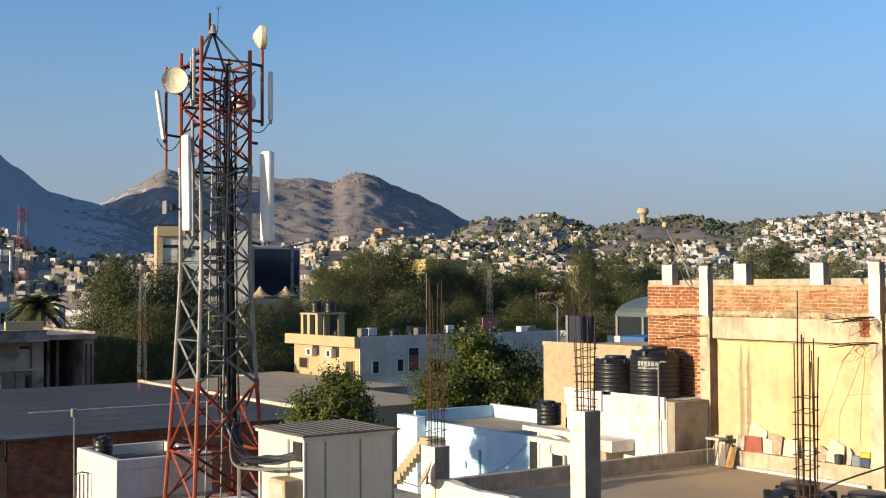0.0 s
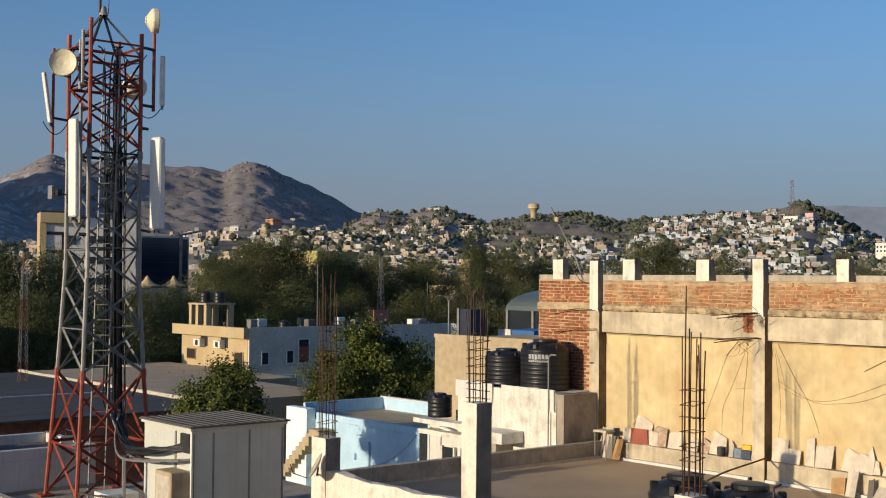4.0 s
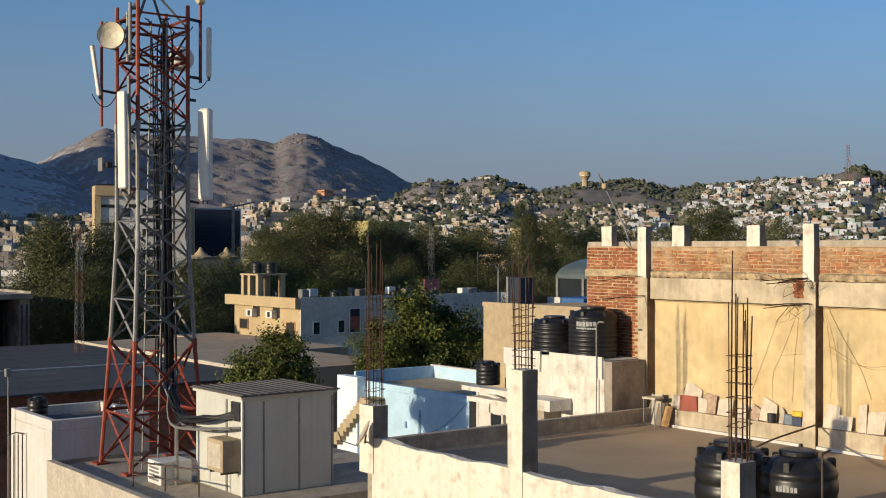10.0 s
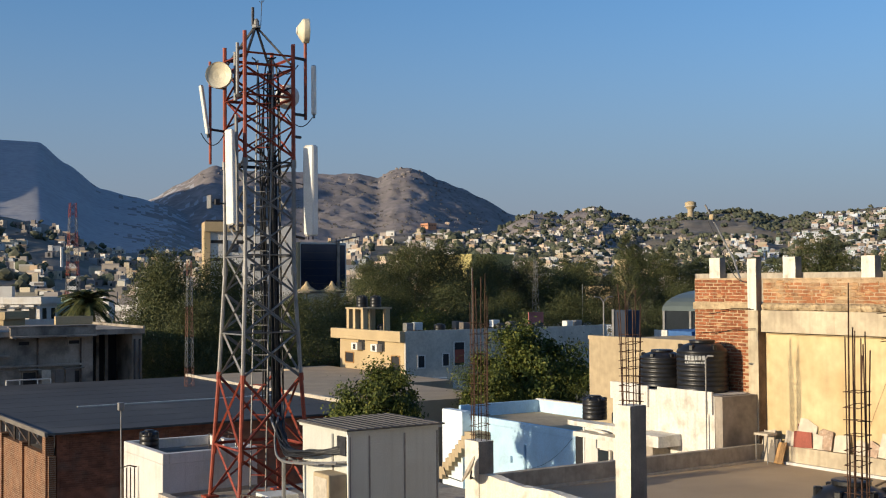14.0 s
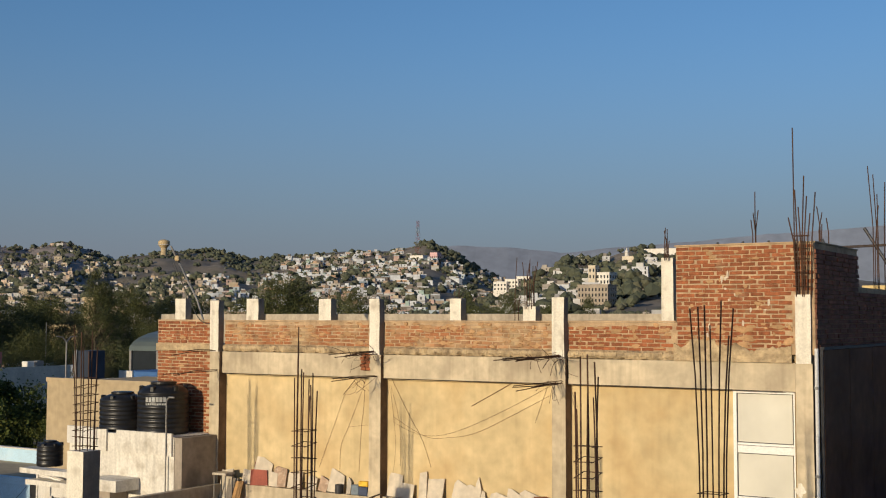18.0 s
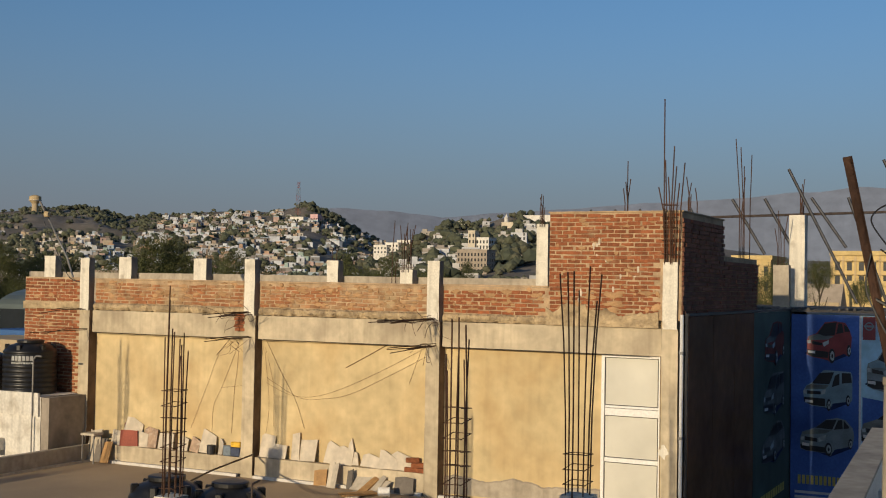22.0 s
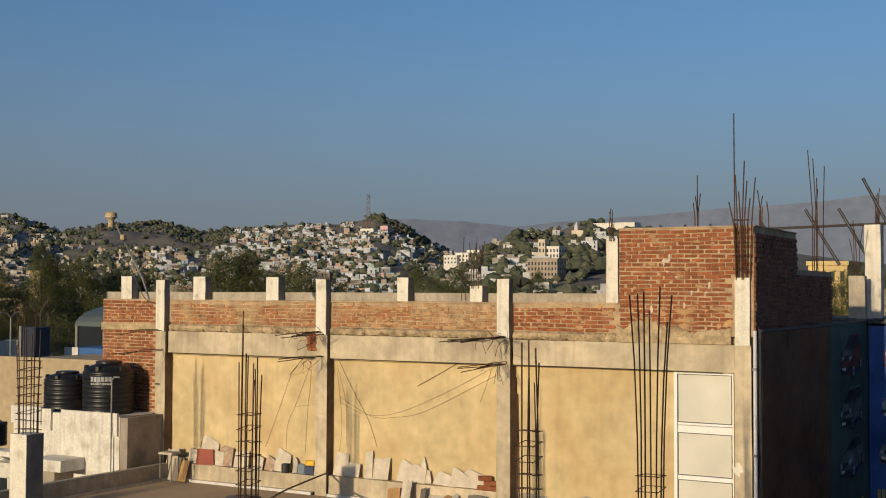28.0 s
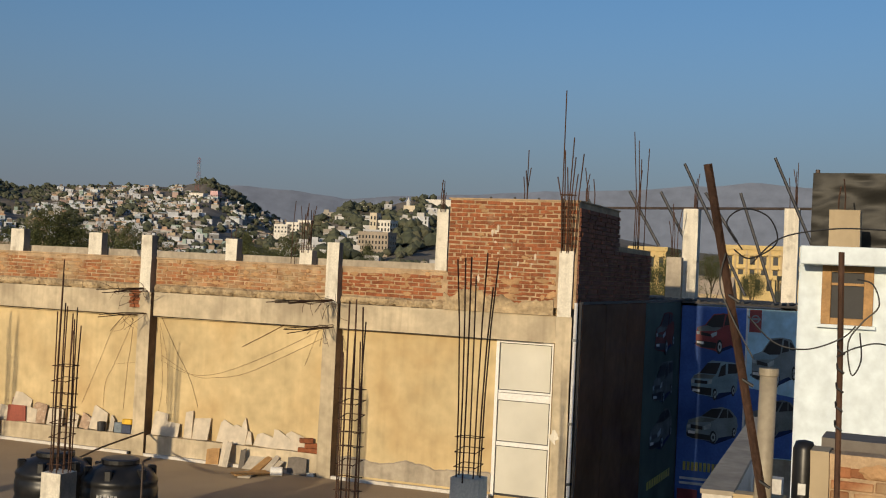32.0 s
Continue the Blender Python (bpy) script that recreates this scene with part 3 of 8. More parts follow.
# door
door = tagged(new("door_1"), "grey three-panel door in a white aluminium frame, shut", "door", kind="structure")
part("door_backing", B(18.1945, 18.1995, 5.10, 5.95, 0.02, 2.38), M_dark, door, "dark gap round the panels")
for nm, a in (("jamb", (5.935, 5.985, 0.0, 2.43)), ("jamb", (5.065, 5.085, 0.0, 2.43)), ("head", (5.085, 5.935, 2.385, 2.43))):
    part(nm, B(18.15, 18.2, *a), M_alu, door)
for a in ((0.06, 0.782), (0.872, 1.488), (1.664, 2.372)):
    part("door_panel", B(18.178, 18.194, 5.108, 5.922, *a), M_doorpanel, door)
for a in ((0.795, 0.86), (1.50, 1.61), (1.617, 1.652)):
    part("rail", B(18.16, 18.194, 5.09, 5.93, *a, bevel=0.004), M_alu, door)

bm = bmesh.new()
ring = [(4.955 + (0.08 + 0.035 * math.sin(k * 2.7)) * math.cos(k * math.tau / 14), 1.03 + (0.085 + 0.04 * math.sin(k * 1.9 + 1)) * math.sin(k * math.tau / 14)) for k in range(14)]
lo, hi = [bm.verts.new((17.987, y, z)) for y, z in ring], [bm.verts.new((17.981, y, z)) for y, z in ring]
bm.faces.new(hi)
for k in range(14):
    bm.faces.new((lo[k], lo[(k + 1) % 14], hi[(k + 1) % 14], hi[k]))
bmesh.ops.recalc_face_normals(bm, faces=bm.faces)
structure("wall_splash", bm, M_whitewash, "splash of white paint on the corner column", "wall")

# corner downpipe
pipe = thing("downpipe", "thin white plastic downpipe clamped at the building corner", "pipe", (18.0, 4.69, -2.0))
part("pipe", rod(bmesh.new(), (17.985, 4.695, -2.0), (17.985, 4.695, 3.06), 0.028, 10), M_alu, pipe)
for z in (2.5, 1.25, 0.35):
    part("clamp", B(17.95, 18.03, 4.66, 4.73, z - 0.02, z + 0.02, bevel=0.004), M_galv if z > 1 else M_darksteel, pipe)


# unfinished reinforcement bars
def cage(name, label, x, y, z0, tops, rings, spread=0.075, lean=0.007, r=0.0078, splay=0.0, seed=1):
    """A bundle of upright rebars with binding rings, growing out of a column stub."""
    rng = random.Random(seed)
    t = thing(name, label, "rebar", (x, y, z0), group="rebar cages")
    n = len(tops)
    for k, top in enumerate(tops):
        a = k * math.tau / n + 0.4
        px, py = x + spread * 1.2 * math.cos(a), y + spread * math.sin(a)
        dx, dy = rng.uniform(-lean, lean), rng.uniform(-lean, lean)
        h = top - z0
        s = splay
        pts = [(px, py, z0 - 0.05), (px + dx * h * 0.5 + s * 0.1 * math.cos(a), py + dy * h * 0.5 + s * 0.1 * math.sin(a), z0 + h * 0.35), (px + dx * h + s * math.cos(a) * 0.45, py + dy * h + s * math.sin(a) * 0.45, z0 + h * 0.7), (px + dx * h * 2 + s * math.cos(a), py + dy * h * 2 + s * math.sin(a), top)]
        part("bar", tube(bmesh.new(), pts, r * rng.uniform(0.9, 1.15), 6), M_rust, t)
    for z in rings:
        tilt = rng.uniform(-0.02, 0.02)
        g = spread * 0.93
        c = [(x - g * 1.2, y - g, z - tilt), (x + g * 1.2, y - g, z + tilt), (x + g * 1.2, y + g, z + tilt), (x - g * 1.2, y + g, z - tilt), (x - g * 1.2, y - g, z - tilt + 0.008)]
        part("ring", tube(bmesh.new(), c, 0.0052, 5), M_rust, t)
    return t


TERRACE_COLS = ((15.66, 16.05, 0.92), (12.12, 12.42, 1.765), (8.5, 8.76, 1.03), (4.95, 5.2, 0.95))
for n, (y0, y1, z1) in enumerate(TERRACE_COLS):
    shade_side(structure(f"terrace_column_{n + 1}", roughen(B(11.18, 11.46, y0, y1, -0.15, z1), 0.006, 4, n), M_whitewash, "unfinished concrete column at the terrace edge", "column"), M_shadecement)
structure("terrace_column_5", roughen(B(12.38, 12.64, 4.08, 4.4, 0.0, 1.28), 0.006, 4, 7), M_whitewash, "unfinished concrete column on the terrace", "column")
cage("rebar_cage", "tall rusty rebar cage above a short concrete column", 11.32, 15.82, 0.92, (3.55, 3.3, 3.6, 3.1, 3.45, 3.5, 2.9, 3.2), [1.0 + 0.16 * k for k in range(12)], spread=0.115, splay=0.02, seed=2)
cage("rebar_cage", "rusty rebar cage with close rings above a tall concrete column", 11.32, 12.25, 1.765, (3.3, 3.1, 3.38, 3.0, 3.3, 3.05, 2.7, 3.1), [1.82 + 0.11 * k for k in range(9)], spread=0.11, splay=0.035, seed=3)
cage("rebar_cage", "rusty rebar cage with many rings beside black water tanks", 11.32, 8.62, 1.03, (2.78, 2.86, 3.22, 2.8, 3.38, 2.9, 2.6, 2.72, 2.65, 2.85), [1.12 + 0.155 * k for k in range(8)], spread=0.1, lean=0.012, splay=-0.01, seed=4)
cage("rebar_cage", "rusty rebar cage with bars of uneven height", 11.32, 5.08, 0.95, (3.12, 3.1, 2.76, 2.6, 2.75, 2.91, 3.05, 2.7), [1.1, 1.22, 1.36, 1.5, 1.66, 1.8, 1.95, 2.1, 2.23], spread=0.105, lean=0.01, seed=5)
cage("rebar_cage", "bundle of rusty rebars splaying outward at the top", 12.51, 4.25, 1.28, (3.41, 3.6, 3.58, 3.61, 3.66, 3.58, 3.3), [1.4, 1.56, 1.7], spread=0.125, splay=0.075, seed=6)


def stub_bars(name, y, z, count, length, seed, droop=0.02):
    """Bars of an unbuilt beam that stick out of a wall column towards the terrace."""
    rng = random.Random(seed)
    t = thing(name, "rusty bars of an unbuilt beam sticking out of a column", "rebar", (18.0, y, z), group="stub bars")
    for k in range(count):
        yy, zz = y + rng.uniform(-0.09, 0.09), z + rng.uniform(-0.03, 0.03)
        ln = length * rng.uniform(0.55, 1.0)
        part("bar", tube(bmesh.new(), [(18.05, yy, zz), (18.0 - ln * 0.5, yy + rng.uniform(-0.05, 0.05), zz + rng.uniform(-0.03, 0.02)), (18.0 - ln, yy + rng.uniform(-0.1, 0.1), zz - droop * rng.uniform(0, 2))], 0.0075, 6), M_rust, t)
    return t


for y, n, ln in ((16.30, 2, 1.5), (12.46, 5, 1.4), (8.82, 7, 1.9)):
    stub_bars("stub_bars", y, 2.88, n, ln, int(y * 7), 0.03)
    stub_bars("stub_bars", y, 2.46, max(2, n - 2), ln, int(y * 9), 0.03)


def wire(name, label, pts, r=0.006, m=None):
    ob = part(name, tube(bmesh.new(), pts, r, 5), m or M_cable)
    return tagged(ob, label, "wire", group="loose wires")


def smooth_line(ctrl, n=6):
    """A smooth line through some control points."""
    c = [Vector(p) for p in ctrl]
    out = []
    for i in range(len(c) - 1):
        p0, p1, p2, p3 = c[max(i - 1, 0)], c[i], c[i + 1], c[min(i + 2, len(c) - 1)]
        for k in range(n):
            t = k / n
            out.append(0.5 * ((2 * p1) + (p2 - p0) * t + (2 * p0 - 5 * p1 + 4 * p2 - p3) * t * t + (3 * p1 - p0 - 3 * p2 + p3) * t**3))
    return out + [c[-1]]


# wires and binding wire hanging over the plaster, in (y, z)
HANG = (
    ((12.5, 1.6), (12.8, 1.57), (13.18, 1.52)),
    ((12.77, 2.46), (12.94, 2.05), (13.18, 1.52), (13.35, 1.16), (13.37, 0.6)),
    ((12.82, 2.2), (12.85, 1.8), (12.89, 1.54), (12.94, 0.73)),
    ((13.08, 2.42), (12.76, 2.21), (12.5, 2.0)),
    ((12.75, 2.42), (13.2, 2.19), (13.5, 1.55), (13.85, 0.75)),
    ((12.23, 2.42), (11.89, 1.85), (11.58, 1.38), (11.39, 0.91)),
    ((12.25, 2.3), (12.06, 1.64), (12.04, 0.9)),
    ((12.2, 1.66), (11.76, 1.49), (11.29, 1.46), (10.72, 1.61), (9.89, 1.97), (9.0, 2.42)),
    ((12.2, 1.75), (11.52, 1.44), (11.05, 1.44), (10.49, 1.55), (9.73, 1.9), (8.99, 2.27)),
    ((12.25, 2.2), (12.14, 1.24), (12.26, 0.4)),
    ((9.12, 2.38), (9.35, 1.77)),
    ((9.06, 2.81), (9.9, 2.35), (10.57, 2.0)),
)
M_wirebrown = mat("rusty_brown_wire", (0.17, 0.10, 0.05), 0.85, vary=0.3, scale=9, bump=0.0)
for n, line in enumerate(HANG):
    wire("loose_wire", "thin loose wire hanging against the plaster", smooth_line([(18.188, y, z) for y, z in line]), 0.0019 + 0.0004 * (n % 3) if n < 11 else 0.006, M_wirebrown)
wire("loose_wire", "dark cable strung along the underside of the beam", smooth_line([(18.05, y, 2.425 + 0.01 * math.sin(y * 3)) for y in (16.1, 14.2, 12.2, 10.5, 8.6, 7.0, 5.2)]), 0.006)

# binding wire tangled round the bare bar ends, and exposed bricks at a column head
for y, z, count in ((12.46, 2.8, 16), (8.85, 2.84, 16), (12.48, 2.45, 6), (8.85, 2.45, 6)):
    wr = random.Random(int(y * 100 + z * 10))
    tangle = thing("wire_tangle", "tangled rusty binding wire at a column head", "wire", (17.9, y, z), group="wire tangles")
    for k in range(count):
        p = Vector((17.93 - wr.uniform(0, 0.5), y + wr.uniform(-0.18, 0.22), z + wr.uniform(-0.05, 0.06)))
        q = p + Vector((wr.uniform(-0.3, 0.05), wr.uniform(-0.3, 0.35), wr.uniform(-0.3, 0.2)))
        mid = (p + q) / 2 + Vector((0, wr.uniform(-0.08, 0.08), wr.uniform(-0.1, 0.06)))
        part("strand", tube(bmesh.new(), smooth_line([p, mid, q], 4), wr.uniform(0.0025, 0.005), 4), M_rust, tangle)
patch = thing("brick_patch", "rough red bricks exposed at a column head", "bricks", (18.0, 12.68, 2.6))
for k in range(5):
    for y in (12.61, 12.72):
        part("brick", B(17.985, 18.06, y - 0.052 + 0.02 * (k % 2), y + 0.05 + 0.02 * (k % 2), 2.56 + 0.062 * k, 2.615 + 0.062 * k, bevel=0.006), M_brick, patch)

# broken slabs leaning on the kerb
rng = random.Random(11)


def slab(name, label, y, w, h, z, m, x=18.1, lean=12, chip=0.3):
    """A broken flat piece of stone leaning back against the wall."""
    bm = bmesh.new()
    pts = [(-w / 2, 0), (w / 2, 0), (w / 2 * rng.uniform(0.85, 1.05), h * rng.uniform(0.75, 1.0)), (w * rng.uniform(0.1, 0.4), h * rng.uniform(0.88, 1.0)), (-w / 2 * rng.uniform(0.8, 1.1), h * rng.uniform(1 - chip, 1.0))]
    fr = [bm.verts.new((-0.02, u, v)) for u, v in pts]
    bk = [bm.verts.new((0.0, u, v)) for u, v in pts]
    bm.faces.new(fr)
    bm.faces.new(bk[::-1])
    for k in range(5):
        j = (k + 1) % 5
        bm.faces.new((fr[j], fr[k], bk[k], bk[j]))
    bmesh.ops.recalc_face_normals(bm, faces=bm.faces)
    ob = part(name, bm, m)
    ob.matrix_world = pose(x, y, z, rng.choice((0, 0, 0, 4, -3, 9)), lean, rng.uniform(-6, 6))
    return tagged(ob, label, "stone slab", group="broken slabs")


M_patterned = mat("brown_streaked_tile", (0.36, 0.25, 0.17), 0.6, vary=0.35, scale=6, fine=30, bump=0.1, stain=(0.55, 0.46, 0.36), stain_amount=0.8, stain_scale=14)
M_redstone = mat("red_tile", (0.30, 0.075, 0.045), 0.6, vary=0.15, bump=0.05)
M_marble = mat("pale_marble", (0.58, 0.50, 0.385), 0.6, vary=0.12, scale=5, fine=9, bump=0.08, stain=(0.45, 0.4, 0.32), stain_amount=0.4, stain_scale=6)
for y, w, h, m in ((15.52, 0.24, 0.3, M_marble), (15.2, 0.46, 0.56, M_marble), (14.72, 0.34, 0.4, M_patterned), (14.95, 0.36, 0.3, M_marble), (14.35, 0.34, 0.32, M_marble), (13.95, 0.22, 0.3, M_marble), (13.7, 0.2, 0.28, M_patterned), (13.4, 0.36, 0.46, M_marble), (13.1, 0.1, 0.33, M_board), (12.74, 0.2, 0.24, M_board)):
    slab("broken_slab", "brown patterned tile leaning on the kerb" if m is M_patterned else "broken pale stone slab leaning on the kerb", y, w, h, 0.335, m, chip=0.45)
slab("broken_slab", "broken red tile leaning on the kerb", 15.18, 0.42, 0.3, 0.335, M_redstone, 18.06, 10, 0.06)
slab("broken_slab", "small red tile shard behind a pale slab", 15.33, 0.14, 0.42, 0.335, M_redstone, 18.12, 10, 0.5)
for y, w, h, lean in ((12.1, 0.3, 0.47, 12), (11.5, 0.17, 0.5, 9), (11.27, 0.36, 0.4, 14), (10.78, 0.28, 0.42, 13), (10.48, 0.5, 0.34, 15), (10.42, 0.12, 0.46, 10), (9.98, 0.42, 0.24, 16), (9.66, 0.36, 0.34, 13), (9.42, 0.4, 0.33, 14), (11.85, 0.3, 0.26, 14)):
    slab("broken_slab", "broken pale stone slab leaning on the kerb", y, w, h, 0.365, M_marble, 18.1, lean, 0.5)
for y, w, h, x, lean, m in ((15.95, 0.3, 0.62, 17.9, 16, M_board), (15.75, 0.24, 0.5, 17.88, 18, M_darkroof), (15.6, 0.2, 0.42, 17.86, 20, M_wood), (10.88, 0.24, 0.3, 17.93, 10, M_wood), (10.55, 0.1, 0.46, 17.8, 20, M_board), (10.62, 0.14, 0.42, 17.84, 17, M_marble), (10.28, 0.1, 0.34, 17.88, 12, M_darkroof), (9.28, 0.36, 0.3, 17.96, 4, M_darkroof)):
    slab("board", "weathered board propped at the wall foot", y, w, h, 0.01, m, x, lean, 0.1)
for y, w, h, x, lean, m in ((10.0, 0.5, 0.34, 17.84, 48, M_board), (9.8, 0.42, 0.38, 17.72, 58, M_marble), (9.92, 0.16, 0.5, 17.66, 62, M_wood), (9.72, 0.12, 0.46, 17.7, 55, M_board)):
    slab("board", "flat board slumped against the wall foot", y, w, h, 0.01, m, x, lean, 0.2)
pot = thing("paint_can", "white paint can lying on its side on the terrace", "can", (17.6, 9.5, 0))
bm = lathe(bmesh.new(), ((0, 0), (0.07, 0), (0.075, 0.01), (0.072, 0.17), (0.077, 0.175), (0.077, 0.19), (0.065, 0.19), (0.063, 0.02), (0, 0.02)), 18)
bmesh.ops.transform(bm, matrix=pose(17.6, 9.56, 0.079, 90, 0, 25), verts=bm.verts)
part("can_body", bm, M_alu, pot)
for nm, lb, c, sz, z, ry in (("storage_box", "small grey-blue box on the kerb", (0.16, 0.20, 0.24), (0.09, 0.16, 0.18), 0.333, 12.94), ("storage_box", "small dark blue box on the kerb", (0.035, 0.05, 0.10), (0.1, 0.18, 0.16), 0.333, 12.76), ("sponge", "yellow block on top of a dark box", (0.75, 0.45, 0.03), (0.09, 0.19, 0.09), 0.495, 12.76)):
    ob = part(nm, B(-sz[0] / 2, sz[0] / 2, -sz[1] / 2, sz[1] / 2, 0, sz[2], bevel=0.012), mat(nm + "_paint", c, 0.6, vary=0.2, scale=12, fine=40, bump=0.1))
    ob.matrix_world = pose(18.1, ry, z, 0, 0, 8)
    tagged(ob, lb, "box")
for k, (x, y, a) in enumerate(((17.45, 9.9, 20), (17.4, 9.82, -35))):
    ob = part("board", B(-0.3, 0.3, -0.1, 0.1, 0.0, 0.03, bevel=0.004), M_wood if k % 2 else M_board)
    ob.matrix_world = pose(x, y, 0.035 * k + 0.002, 2 * (k % 2), 0, a)
    tagged(ob, "loose plank lying in a heap on the terrace floor", "plank", group="planks")
for k, (y, z) in enumerate(((9.0, 0.362), (9.22, 0.362), (9.1, 0.44), (9.2, 0.518))):
    ob = part("loose_brick", B(-0.05, 0.05, -0.11, 0.11, 0, 0.075, bevel=0.006), M_brick)
    ob.matrix_world = pose(18.09, y, z, 0, 0, 12 * k)
    tagged(ob, "loose red brick lying on the kerb", "brick", group="loose bricks")
can = thing("paint_can", "small dark paint can on the kerb", "can", (18.05, 13.28, 0.335))
part("can_body", lathe(bmesh.new(), ((0, 0), (0.07, 0), (0.075, 0.16), (0.06, 0.165), (0, 0.15)), 14, (18.05, 13.28, 0.3355)), M_darksteel, can)

# old chair frame by the first column
stand = thing("metal_stand", "small metal stand with stacked scrap beside the column", "stand", (17.8, 15.85, 0))
for dx, dy in ((-0.1, -0.14), (0.1, -0.14), (-0.1, 0.14), (0.1, 0.14)):
    part("leg", rod(bmesh.new(), (17.8 + dx, 15.85 + dy, 0), (17.8 + dx, 15.85 + dy, 0.52), 0.012), M_galv, stand)
part("top", roughen(B(17.68, 17.92, 15.68, 16.02, 0.52, 0.56), 0.01, 2), M_board, stand)

# roof-edge lamp on a leaning pole
lamp = thing("flood_lamp", "small flood lamp on a leaning pipe above the brick parapet", "lamp", (18.22, 16.72, 3.4))
part("pole", tube(bmesh.new(), [(18.22, 16.72, 3.2), (18.22, 17.0, 3.85), (18.22, 17.75, 4.95)], 0.02, 7), M_galv, lamp)
part("lamp_head", B(18.15, 18.27, 17.48, 17.59, 4.64, 4.75, bevel=0.02), M_creamwall, lamp)
part("bracket", rod(bmesh.new(), (18.2, 17.5, 4.6), (18.2, 17.62, 4.85), 0.02), M_darksteel, lamp)
wire("loose_wire", "black lamp cable curling down to the parapet", smooth_line([(18.05, 17.5, 4.6), (18.05, 17.1, 3.95), (18.05, 16.8, 3.5), (18.05, 16.55, 3.38), (18.1, 16.42, 3.42)]), 0.008)


def top_bars(x, y, z, tops, seed, label="rusty rebars standing out of a concrete pillar"):
    rng = random.Random(seed)
    t = thing("starter_bars", label, "rebar", (x, y, z), group="starter bars")
    for h in tops:
        px, py = x + rng.uniform(-0.1, 0.1), y + rng.uniform(-0.1, 0.1)
        part("bar", tube(bmesh.new(), [(px, py, z - 0.06), (px + rng.uniform(-0.02, 0.02), py, z + h * 0.5), (px + rng.uniform(-0.06, 0.06), py + rng.uniform(-0.09, 0.09) * min(1, h), z + h)], 0.009, 5), M_rust, t)
    return t


tall = thing("starter_bars", "tall rusty rebar bundle with rings at the stair head corner", "rebar", (18.06, 4.9, 3.83), group="starter bars")
for k, (dy, top) in enumerate(((0.09, 6.26), (0.05, 5.35), (0.0, 5.1), (-0.05, 5.25), (-0.1, 5.0), (0.1, 4.95), (-0.02, 5.55), (-0.16, 5.3))):
    part("bar", tube(bmesh.new(), [(17.97 + 0.02 * (k % 3), 4.89 + dy * 0.8, 3.8), (17.97, 4.89 + dy, 4.6), (17.97 - 0.02 * (k % 2), 4.89 + dy * 1.4 + 0.03 * (k % 3 - 1), top)], 0.009, 6), M_rust, tall)
for z in (3.95, 4.15, 4.35, 4.5, 4.68):
    part("ring", tube(bmesh.new(), [(17.95, 4.78, z), (17.95, 5.0, z + 0.01), (18.04, 5.0, z), (18.04, 4.78, z)], 0.006, 5), M_rust, tall)
top_bars(24.0, 9.37, 4.75, (0.62, 0.4, 0.55, 0.35, 0.6), 21)
top_bars(24.0, 12.6, 3.76, (1.0, 0.95, 0.9, 1.05, 0.85, 0.8, 0.98, 0.9), 22)
top_bars(24.0, 12.95, 3.5, (1.35, 0.5), 27)
top_bars(20.0, 6.2, 4.62, (0.5, 0.95, 0.6, 0.65), 23, "rusty rebars standing out of the stair head roof")
top_bars(20.3, 5.2, 4.62, (0.6, 0.5, 0.7, 0.4), 24, "rusty rebars standing out of the stair head roof")
top_bars(22.6, 4.85, 4.0, (2.2, 1.9, 2.05, 1.5, 1.7), 25, "long rusty rebars standing out of the low brick block")
top_bars(24.0, 14.52, 3.95, (0.25, 0.3), 26)
for k in range(5):
    y = 6.6 - 0.42 * k
    ob = part("steel_peg", tube(bmesh.new(), [(19.4, y, 4.6), (19.4, y + 0.05, 4.72)], 0.02, 6), M_darksteel)
    tagged(ob, "short dark steel peg on the stair head roof", "peg", group="pegs")

# tank house and its tanks
M_peel = mat("peeling_white_paint", (0.71, 0.67, 0.59), 0.8, vary=0.06, scale=2, fine=20, bump=0.2, stain=(0.36, 0.31, 0.24), stain_amount=0.85, stain_scale=2.6, stain_from=0.55, streak=0.35)
# tank house side facing -y: stained render, its grey also standing for shade
shade_side(structure("tank_house", roughen(B(17.05, 18.06, 16.4, 19.3, GROUND, 1.25), 0.006, 4), M_peel, "peeling white tank house wall beside the terrace", "building"), M_oldgrey)
structure("tank_house_return", B(17.06, 18.125, 16.21, 16.398, GROUND, 1.24), M_oldgrey, "stained side of the tank house, greyed for shade", "wall")
structure("tank_house_kerb", roughen(B(16.98, 17.048, 18.45, 19.3, 1.0, 1.34), 0.01, 3), M_white, "raised white edge of the tank house", "wall")

structure("tank_house_parapet_1", roughen(B(17.0, 17.048, 16.42, 17.9, 0.9, 1.32), 0.012, 6), M_peel, "chipped white parapet before the water tanks", "parapet")
structure("tank_house_parapet_2", roughen(B(17.0, 17.048, 18.2, 18.445, 0.9, 1.32), 0.012, 6), M_peel, "chipped white parapet before the water tanks", "parapet")
structure("tank_house_ledge", roughen(B(16.45, 17.047, 17.3, 18.15, 0.22, 0.44), 0.01, 5), M_peel, "white cement ledge box on the tank house", "ledge")
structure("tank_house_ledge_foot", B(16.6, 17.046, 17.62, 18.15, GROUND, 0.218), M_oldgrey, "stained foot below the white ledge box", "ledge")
structure("balcony_ledge_1", roughen(B(16.72, 17.04, 18.4, 20.2, 0.14, 0.24), 0.012, 6), M_peel, "thin white shading ledge with stains", "ledge")
structure("balcony_ledge_2", roughen(B(16.72, 17.04, 18.7, 20.4, 0.36, 0.46), 0.012, 6), M_peel, "thin white shading ledge with stains", "ledge")
